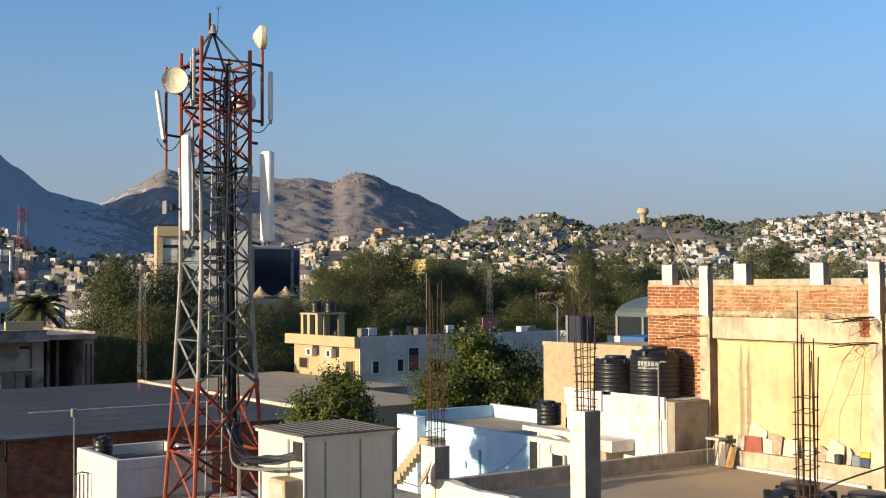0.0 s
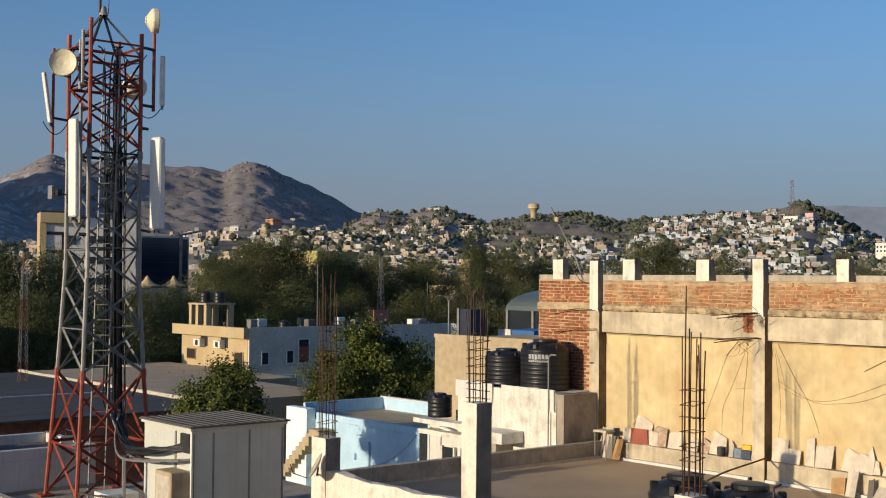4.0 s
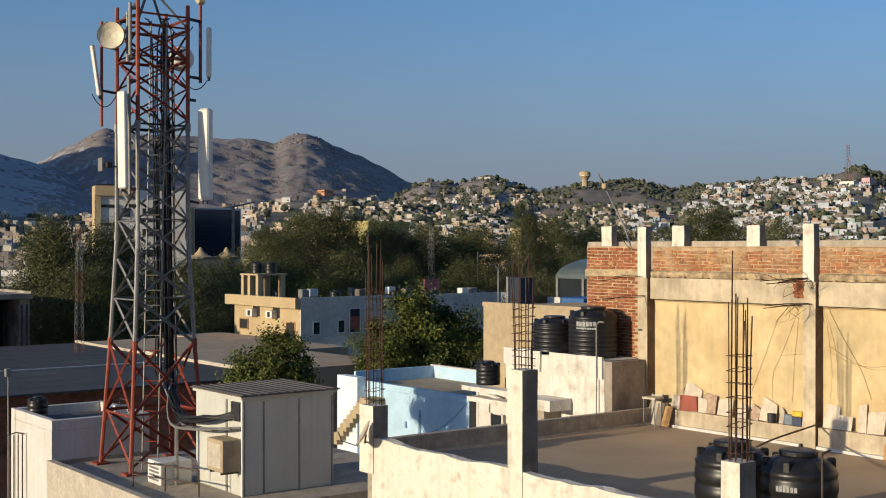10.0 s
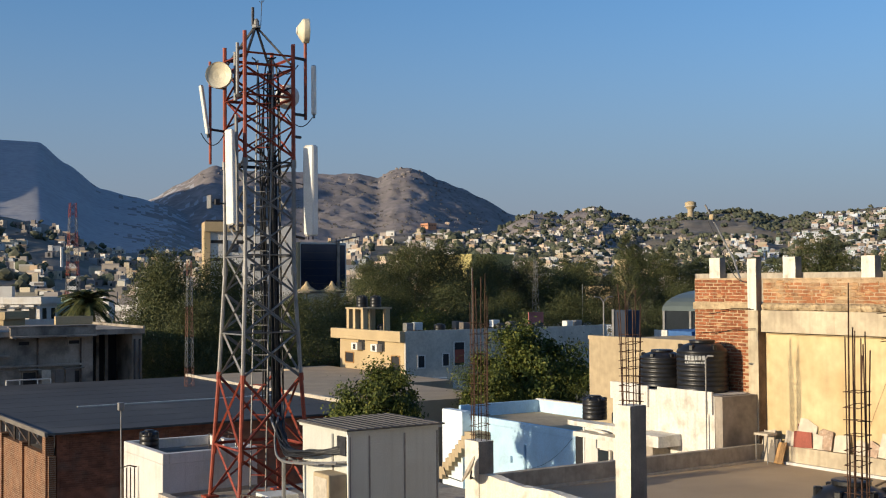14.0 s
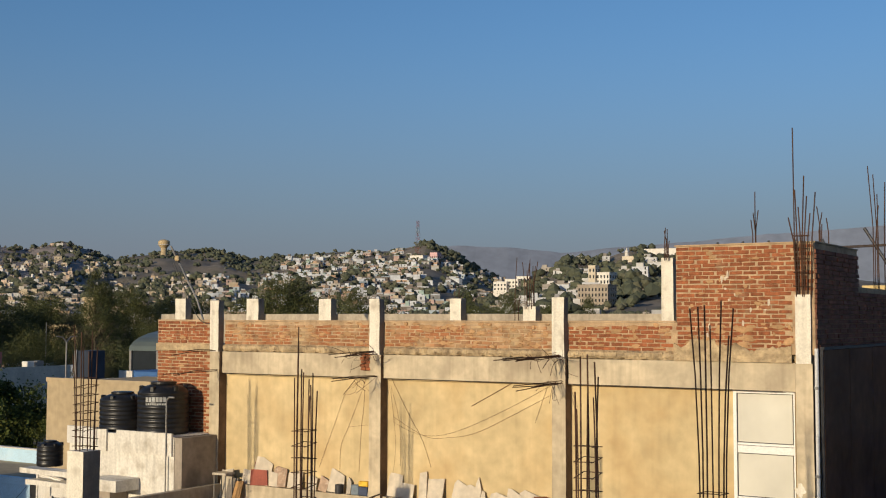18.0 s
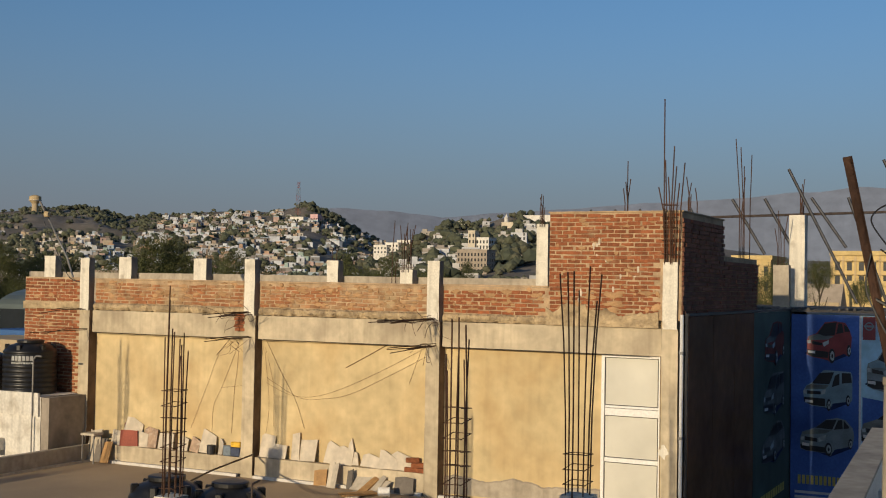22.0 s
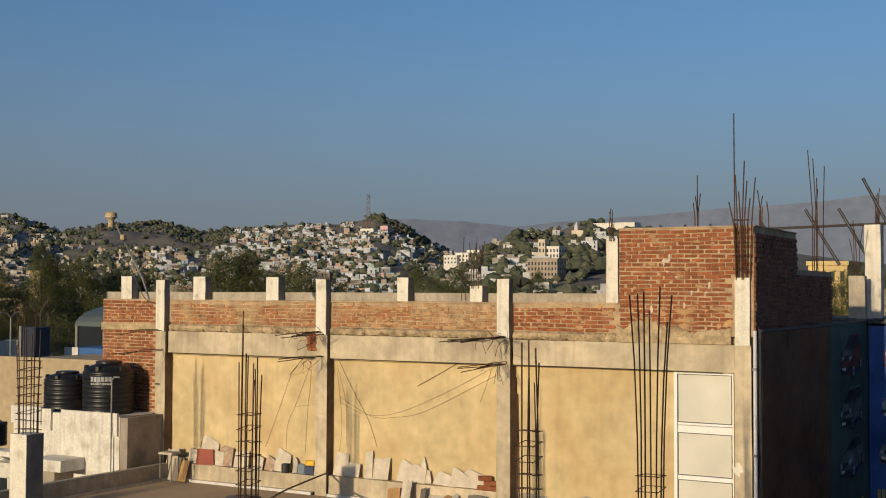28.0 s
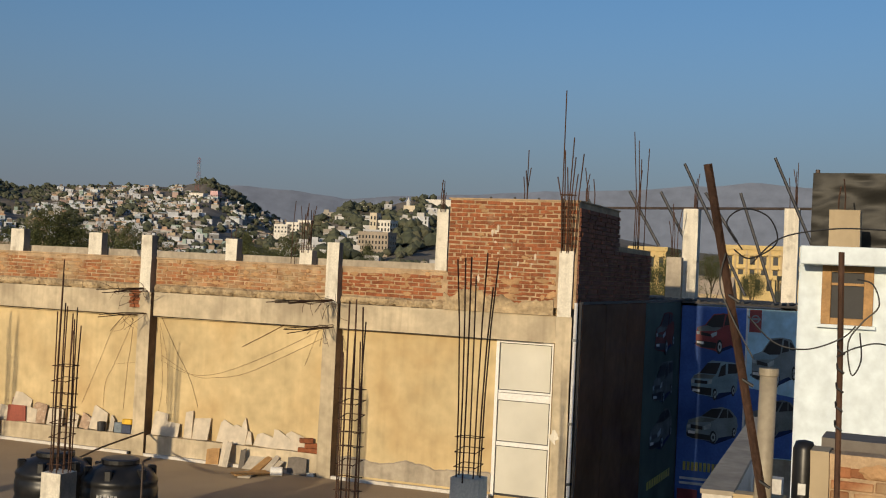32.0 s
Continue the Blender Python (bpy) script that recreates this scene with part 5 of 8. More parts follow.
# ---------- roofs and houses on the mast side ----------
def window(parent, x, y0, y1, z0, z1, face="x", frame_m=None, glass=None, ledge=True):
    """A window set into a wall that faces -x (face x) or -y (face y): dark pane behind a frame, with a ledge."""
    fm, gm = frame_m or M_greywhite, glass or M_window

    def bx(a0, a1, d0, d1, c0, c1):
        return B(x + d0, x + d1, a0, a1, c0, c1) if face == "x" else B(a0, a1, x + d0, x + d1, c0, c1)

    w = part("window", bx(y0, y1, -0.012, 0.0, z0, z1), gm, parent)
    t = min(0.06, 0.14 * (y1 - y0))
    for a in ((y0, y0 + t, z0, z1), (y1 - t, y1, z0, z1), (y0 + t, y1 - t, z1 - t, z1), (y0 + t, y1 - t, z0, z0 + t)):
        part("frame", bx(a[0], a[1], -0.05, -0.012, a[2], a[3]), fm, w)
    if ledge:
        part("ledge", bx(y0 - 0.12, y1 + 0.12, -0.3, 0.0, z1 + 0.05, z1 + 0.11), fm, w)
    return w


# white room behind the mast
wb = thing("white_roof_room", "small white flat-roofed room with a sunken dark roof", "building", (10.14, 27.08, GROUND))
part("wall", B(10.14, 12.5, 27.08, 29.9, GROUND, -0.75), M_white, wb)
for a in ((10.14, 10.3, 27.08, 29.9), (12.34, 12.5, 27.08, 29.9), (10.3, 12.34, 27.08, 27.24), (10.3, 12.34, 29.74, 29.9)):
    part("parapet", B(*a, -0.749, -0.5, bevel=0.01), M_white, wb)
part("roof_floor", B(10.3, 12.34, 27.24, 29.74, -0.749, -0.73), M_darkroof, wb)
part("ledge", B(10.1, 12.54, 27.04, 27.08, -1.5, -1.42), M_concrete, wb)
water_tank("water_tank", "small black plastic water tank on a white roof room", 10.55, 29.2, -0.73, 0.24, 0.55, 3)
crate = thing("wire_crate", "wire frame crate on the white roof room", "crate", (11.9, 27.6, -0.73))
for a in ((11.6, 27.4), (12.1, 27.4), (11.6, 27.9), (12.1, 27.9)):
    part("post", rod(bmesh.new(), (*a, -0.73), (*a, -0.2), 0.012), M_iron, crate)
for z in (-0.5, -0.22):
    part("hoop", tube(bmesh.new(), [(11.6, 27.4, z), (12.1, 27.4, z), (12.1, 27.9, z), (11.6, 27.9, z), (11.6, 27.4, z)], 0.01, 5), M_iron, crate)
part("board", B(11.75, 12.05, 27.35, 27.38, -0.6, -0.3), M_antenna, crate)
pm = thing("roof_pole", "thin grey pole with a small box beside the white room", "pole", (9.97, 29.6, -3))
part("pole", rod(bmesh.new(), (9.97, 29.6, GROUND), (9.97, 29.6, 0.35), 0.016, 7), M_galv, pm)
part("box", B(9.9, 10.04, 29.55, 29.68, 0.3, 0.5, bevel=0.01), M_galv, pm)
gate = thing("iron_grille", "small curled iron grille beside the white room", "grille", (9.85, 28.8, -2))
for k in range(4):
    part("bar", rod(bmesh.new(), (9.75 + 0.1 * k, 28.8, GROUND), (9.75 + 0.1 * k, 28.8, -1.0), 0.015), M_iron, gate)
part("top_bar", tube(bmesh.new(), [(9.7, 28.8, -1.0), (9.9, 28.8, -0.95), (10.1, 28.8, -1.0)], 0.018), M_iron, gate)

# big sheet-roofed shed
shed = thing("sheet_roof_shed", "long shed with a grey sheet metal roof and brick walls", "shed", (11.4, 41.4, GROUND))
rf = part("roof", B(11.2, 24.0, 41.3, 62.3, -1.62, -1.55), M_greysheet, shed)
for k in range(9):
    y = 42.8 + 2.0 * k
    part("roof_lap", B(11.2, 24.0, y, y + 0.1, -1.55, -1.546), M_greysheet, rf)
part("roof_strip", B(14.5, 23.9, 49.4, 49.5, -1.545, -1.51), M_antenna, rf, "pale joint strip")
part("roof_edge", B(11.1, 11.2, 41.25, 60.0, -1.66, -1.5), M_darkroof, rf, "dark weathered roof edge")
part("wall", B(11.6, 24.0, 41.6, 41.85, GROUND, -1.66), M_brickdark, shed, "dark brick wall")
part("brick_wall", B(11.3, 11.55, 41.5, 60.0, GROUND, -2.35), M_shedbrick, shed, "sunlit red brick wall")
for k in range(6):
    y = 41.6 + 3.2 * k
    part("pier", B(11.22, 11.5, y, y + 0.4, GROUND, -2.2 if k else -1.7), M_shedbrick, shed)
for k in range(8):
    y = 42.5 + 2.2 * k
    part("truss_post", rod(bmesh.new(), (11.45, y, -2.4), (11.45, y, -1.66), 0.04), M_iron, shed)
    part("truss_bar", rod(bmesh.new(), (11.45, y, -2.3), (11.45, y + 2.2, -1.7), 0.03), M_iron, shed)
part("inner_floor", B(11.6, 24.0, 41.9, 62.0, GROUND, -4.5), M_darkroof, shed)
structure("concrete_roof", roughen(B(24.2, 31.0, 43.0, 62.6, GROUND, -1.52), 0.02, 4), M_floor, "wide pale concrete flat roof behind the shed", "roof")
structure("concrete_roof_rear", roughen(B(31.005, 34.4, 52.0, 66.0, GROUND, -1.6), 0.02, 4), M_floor, "rear part of the pale concrete roof", "roof")
structure("concrete_roof_edge", roughen(B(24.02, 24.19, 43.0, 62.5, GROUND, -1.42), 0.05, 16), M_board, "pale broken roof edge behind the shed", "parapet")
for n, (x0, x1, y0, y1, z) in enumerate(((31.2, 38, 42, 50, -2.2), (34.5, 38, 50.5, 57.5, -2.6), (38.5, 46, 44, 55, -2.9))):
    structure(f"dark_roof_{n + 1}", B(x0, x1, y0, y1, GROUND, z), M_darkroof, "low dark flat roof beyond the shed", "roof")
    structure(f"dark_roof_edge_{n + 1}", B(x0 - 0.15, x0, y0, y1, GROUND, z + 0.2), M_board, "pale roof edge beyond the shed", "parapet")

# cream low building
lb = thing("cream_building", "low cream building with flat roof, water tanks and air conditioners", "building", (35, 58.3, GROUND))
part("wall", B(35.27, 50.0, 58.35, 66.0, GROUND, 0.1), M_creamwall, lb, "cream rendered wall")
# wall facing -y: a greyer cream than the front, set for shade
part("shade_wall", B(35.29, 50.0, 58.2, 58.349, GROUND, 0.70), mat("shade_cream_render", (0.60, 0.545, 0.45), 0.9, vary=0.12, scale=0.8, fine=8, bump=0.1, stain=(0.42, 0.37, 0.3), stain_amount=0.4, stain_scale=0.9), lb, "rendered wall, its greyer cream standing in for shade")
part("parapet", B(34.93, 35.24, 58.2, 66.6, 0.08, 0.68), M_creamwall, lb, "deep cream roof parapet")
part("roof", B(35.24, 50.0, 58.35, 66.6, 0.1, 0.3), M_darkroof, lb)
for y0, y1, z0, z1 in ((58.75, 59.75, -1.9, -0.7), (64.2, 65.3, -1.4, -0.72)):
    window(lb, 35.27, y0, y1, z0, z1, "x", M_wood, M_dark, False)
for y in (60.75, 63.1):
    part("window_niche", B(35.25, 35.27, y - 0.25, y + 0.55, -0.55, 0.05), M_dark, lb)
    ac = part("air_conditioner", B(34.87, 35.25, y, y + 0.75, -0.56, -0.13, bevel=0.02), M_antenna, lb, "white boxed air conditioner")
    part("fan_grille", B(34.86, 34.87, y + 0.2, y + 0.5, -0.5, -0.2), M_darksteel, ac)
for x, z0, z1 in ((36.05, -1.44, -0.66), (37.7, -1.4, -0.61), (38.49, -1.42, 0.02), (39.7, -1.4, -0.66)):
    window(lb, 58.2, x, x + (0.53 if z1 < -0.4 else 0.8), z0, z1, "y", M_greywhite, M_dark, False)
part("curtain", B(38.55, 39.22, 58.165, 58.18, -1.2, -0.45), M_redstone, lb, "red cloth in the window")
part("base_ledge", B(35.3, 50.0, 57.9, 58.195, GROUND, -2.0), M_greywhite, lb)
tw = thing("tank_stand", "cream concrete tank stand with two black tanks on the roof", "tank stand", (36.3, 64.3, 0.3))
for x, y in ((35.35, 65.0), (35.35, 64.2), (35.35, 63.2), (36.9, 65.0), (36.9, 63.2)):
    part("post", B(x, x + 0.3, y, y + 0.3, 0.3, 1.85), M_creamwall, tw)
part("slab", B(35.3, 37.3, 63.15, 65.35, 1.85, 1.95), M_beige, tw)
water_tank("water_tank", "black plastic water tank on a roof stand", 36.1, 64.7, 1.95, 0.34, 0.72, 3)
water_tank("water_tank", "black plastic water tank on a roof stand", 36.6, 63.9, 1.95, 0.34, 0.72, 3)
rng = random.Random(8)
for k in range(12):
    x, y = 37.5 + 1.0 * k + rng.uniform(-0.3, 0.3), 60.5 + rng.uniform(-1.5, 4)
    if k % 3 == 0:
        water_tank("water_tank", "small dark water tank on the cream roof", x, y, 0.3, 0.36, 0.6, 3)
    else:
        c = thing("roof_cooler", "small grey cooler box on the cream roof", "cooler", (x, y, 0.3), group="roof coolers")
        part("body", B(x - 0.26, x + 0.26, y - 0.25, y + 0.25, 0.5, 0.98, bevel=0.03), rng.choice((M_galv, M_darkroof, M_antenna)), c)
        for dx in (-0.2, 0.2):
            part("foot", B(x + dx - 0.04, x + dx + 0.04, y - 0.24, y + 0.24, 0.3, 0.5), M_iron, c)

# old grey house by the palm
og = thing("old_grey_house", "weather-stained grey house with an open veranda", "house", (12.5, 58, GROUND))
part("wall", B(9.0, 17.5, 57.5, 66.0, GROUND, 1.06), M_oldgrey, og)
part("wall_end", B(19.42, 19.9, 57.5, 66.0, GROUND, 1.06), M_oldgrey, og)
part("back_wall", B(17.5, 19.42, 60.0, 60.3, GROUND, 1.06), M_dark, og)
part("roof", B(8.9, 19.95, 57.2, 66.2, 1.06, 1.3), M_oldgrey, og)
part("parapet", B(13.6, 17.5, 57.05, 57.3, 1.1, 1.5), M_oldgrey, og)
part("eave", B(13.6, 17.5, 56.7, 57.5, 1.02, 1.1), M_oldgrey, og)
part("cream_parapet", B(17.9, 19.9, 65.6, 65.9, 1.3, 1.75), M_creamwall, og)
for x in (18.15, 18.6):
    part("veranda_post", B(x, x + 0.16, 59.2, 59.4, GROUND, 1.06), M_oldgrey, og)
for x in (19.5, 19.75):
    part("drain_pipe", rod(bmesh.new(), (x, 57.42, GROUND), (x, 57.42, 0.8), 0.05), M_darksteel, og)
part("roof_rail", B(19.85, 19.95, 57.2, 65.6, 1.3, 1.42), M_oldgrey, og)
for x in (14.0, 16.3):
    window(og, 57.5, x, x + 0.6, 0.6, 0.88, "y", M_oldgrey, M_dark, True)
for x in (12.5, 14.2, 16.2):
    window(og, 57.5, x, x + 0.7, -1.3, -0.55, "y", M_oldgrey, M_dark, True)
part("slant_roof", B(10.0, 12.0, 57.3, 60.0, 1.2, 1.35, turn=Euler((0, radians(-25), 0))), M_darkroof, og)
part("string_course", B(9.0, 13.6, 57.2, 57.5, 0.12, 0.24), M_oldgrey, og)
part("string_course", B(9.0, 17.0, 57.3, 57.5, -0.35, -0.25), M_oldgrey, og)
part("roof_edge", B(13.5, 17.55, 57.0, 57.32, 1.5, 1.55), M_oldgrey, og)
for x in (12.9, 14.9, 16.9):
    part("drain_pipe", rod(bmesh.new(), (x, 57.42, -2.0), (x, 57.42, 1.0), 0.045), M_iron, og)
for x in (15.0, 15.6, 16.1):
    part("hanging_cloth", B(x, x + 0.4, 57.0, 57.03, -1.2, -0.5), M_board if x < 15.2 else M_darkroof, og)
fr = thing("balcony_frame", "pale metal balcony frame on the grey house", "frame", (13.6, 57, -2.5))
for x in (13.4, 14.0, 14.8, 15.4):
    part("bar", rod(bmesh.new(), (x, 57.0, GROUND), (x, 57.0, -0.9), 0.03), M_greywhite, fr)
part("bar", rod(bmesh.new(), (13.4, 57.0, -0.9), (15.4, 57.0, -0.9), 0.03), M_greywhite, fr)
# the house stands behind the shed roof
away = Matrix.Translation(EYE) @ Matrix.Scale(1.16, 4) @ Matrix.Translation(-EYE)
for t in (og, fr):
    t.matrix_basis = away @ t.matrix_basis

# blue house with flat roof
bh = thing("blue_house", "light blue painted house with a parapet round its flat roof", "house", (23.45, 28.0, GROUND))
part("wall", B(23.45, 27.1, 28.0, 35.05, GROUND, -1.3), M_blue, bh, "light blue rendered wall")
part("roof_floor", B(23.6, 26.98, 28.15, 34.95, -1.299, -1.27), M_beige, bh)
for a in ((23.45, 23.6, 28.0, 34.05, -1.08), (26.98, 27.1, 28.0, 34.95, -0.84), (23.6, 27.1, 34.95, 35.07, -0.84), (23.6, 26.98, 28.0, 28.15, -1.08)):
    part("parapet", B(*a[:4], -1.299, a[4], bevel=0.01), M_blue, bh)
part("parapet_cap", B(26.96, 27.14, 28.0, 35.1, -0.839, -0.80), M_white, bh)
part("drain_pipe", rod(bmesh.new(), (23.4, 31.0, -2.9), (23.4, 31.0, -1.75), 0.05), M_blue, bh)
part("drain_stub", rod(bmesh.new(), (23.4, 31.75, -2.4), (23.4, 31.75, -2.2), 0.04), M_blue, bh)
window(bh, 23.45, 29.3, 29.7, -2.5, -2.25, "x", M_blue, M_dark, False)
part("door", B(23.42, 23.45, 28.1, 28.45, GROUND, -1.15), M_dark, bh)
part("opening", B(23.42, 23.45, 33.5, 34.4, -3.2, -2.8), M_dark, bh)
wire("loose_wire", "thin dark cable sagging across the blue wall", curve((23.42, 31.0, -2.5), (23.42, 28.6, -1.3), 0.25), 0.005)
stair = thing("outdoor_stair", "pale outdoor stair against the blue wall", "stair", (22.8, 34.5, -3.2))
for k in range(8):
    y, z = 35.2 - 0.2 * k, -2.9 + 0.17 * k
    part("step", B(22.85, 23.44, y - 0.2, y, z - 0.42, z, bevel=0.01), M_beige, stair)
part("landing", B(22.85, 23.44, 32.95, 33.6, -1.8, -1.55), M_beige, stair)
structure("blue_annex", B(23.1, 23.44, 34.1, 35.35, GROUND, -0.95), M_paleblue, "pale blue annex wall beside the stair", "building")

# white house with a stepped front
wh = thing("white_house", "white house with an uneven parapet and a small tank", "house", (19.6, 20, GROUND))
part("wall", B(19.5, 20.55, 18.9, 22.8, GROUND, -0.3), M_white, wh)
part("parapet", B(19.5, 19.65, 19.4, 22.8, -0.3, -0.05), M_white, wh)
part("lintel", B(19.15, 19.5, 19.9, 22.4, -0.95, -0.85), M_white, wh)
part("porch_roof", B(18.5, 19.5, 18.6, 20.6, -0.75, -0.6), M_white, wh)
part("porch_wall", B(18.55, 18.7, 18.65, 20.5, GROUND, -0.75), M_white, wh)
part("door", B(19.47, 19.5, 21.0, 21.9, GROUND, -1.1), M_dark, wh)
window(wh, 19.5, 19.7, 20.3, -2.0, -1.3, "x", M_white, M_window, True)
part("drain_pipe", tube(bmesh.new(), [(19.4, 22.7, GROUND), (19.4, 22.7, -0.6), (19.45, 22.75, -0.3)], 0.04), M_white, wh)
water_tank("water_tank", "small black water tank on the white house", 20.0, 22.35, -0.3, 0.29, 0.58, 3)
structure("white_step", roughen(B(17.3, 18.4, 19.5, 20.6, GROUND, 0.25), 0.01, 3), M_white, "low white block beside the tank house", "building")

# beige house behind the tanks
bg = thing("beige_house", "plain beige rendered house with bare side wall", "house", (20.6, 22, GROUND))
part("wall", B(20.6, 23.9, 19.3, 24.35, GROUND, 1.92), M_beige, bg)
part("parapet", roughen(B(20.58, 20.75, 19.3, 24.37, 1.92, 2.02), 0.01, 4), M_beige, bg)
part("dark_opening", B(20.585, 20.6, 19.4, 20.2, 0.3, 1.5), M_dark, bg)


# ---------- glazed yard, posters and roof skeleton ----------
# hardly reflects; brown base colour stands in for mirrored brickwork
M_reflectglass = mat("glass_brown_reflection", (0.18, 0.088, 0.045), 0.25, vary=0.3, scale=0.8, fine=6, bump=0.0, spec=0.015)
glass = tagged(new("window_1"), "tall dark glass wall beside the ochre wall, browned for reflections", "window", kind="structure")
for k in range(3):
    part("pane", B(18.1 + 1.45 * k, 19.53 + 1.45 * k, 4.62, 4.66, GROUND, 3.03), M_reflectglass, glass)
for k in range(4):
    x = 18.06 + 1.45 * k
    part("mullion", B(x, x + 0.035, 4.625, 4.67, GROUND, 3.04), M_darksteel, glass)
part("top_rail", B(18.05, 25.8, 4.60, 4.66, 3.04, 3.08), M_darksteel, glass)

M_pblue = mat("poster_blue", (0.075, 0.145, 0.42), 0.7, vary=0.35, scale=0.9, fine=20, bump=0.02, spec=0.1)
M_psky = mat("poster_sky", (0.36, 0.60, 0.74), 0.45, vary=0.35, scale=1.1, fine=8, bump=0.02, stain=(0.6, 0.68, 0.7), stain_amount=0.8, stain_scale=1.6)
M_pred = mat("poster_red", (0.24, 0.04, 0.045), 0.5, vary=0.15, bump=0.0)
M_psilver = mat("poster_silver", (0.18, 0.225, 0.25), 0.5, vary=0.3, scale=3, bump=0.0)
M_pice = mat("poster_ice_blue", (0.20, 0.31, 0.38), 0.5, vary=0.25, scale=3, bump=0.0)
M_pdark = mat("poster_black", (0.012, 0.014, 0.018), 0.5, vary=0.2, bump=0.0)
# green and maroon: poster blue and red dulled to stand in for shade
M_pgreen = mat("poster_shade_green", (0.095, 0.125, 0.11), 0.6, vary=0.3, scale=1, bump=0.02, spec=0.03)
M_pmaroon = mat("poster_shade_red", (0.20, 0.075, 0.065), 0.6, vary=0.2, bump=0.0, spec=0.03)
M_pslate = mat("poster_slate", (0.17, 0.185, 0.18), 0.6, vary=0.3, bump=0.0, spec=0.03)
M_pnavy = mat("poster_navy", (0.02, 0.035, 0.10), 0.6, vary=0.3, bump=0.0, spec=0.1)
M_pgrey = mat("poster_pale_grey", (0.34, 0.40, 0.43), 0.5, vary=0.3, scale=5, bump=0.0)
M_pyellow = mat("poster_yellow", (0.55, 0.46, 0.10), 0.5, vary=0.1, bump=0.0)


def flat(name, pts, place, m, parent, lift=0.006):
    """A thin printed shape: an outline in the poster's own plane, lifted off the sheet."""
    bm = bmesh.new()
    lo = [bm.verts.new(place(u, v, lift - 0.004)) for u, v in pts]
    hi = [bm.verts.new(place(u, v, lift)) for u, v in pts]
    bm.faces.new(hi)
    bm.faces.new(lo[::-1])
    for k in range(len(pts)):
        j = (k + 1) % len(pts)
        bm.faces.new((lo[k], lo[j], hi[j], hi[k]))
    bmesh.ops.recalc_face_normals(bm, faces=bm.faces)
    return part(name, bm, m, parent)


def disc_pts(u, v, r, n=14, squash=0.75):
    return [(u + r * squash * math.cos(k * math.tau / n), v + r * math.sin(k * math.tau / n)) for k in range(n)]


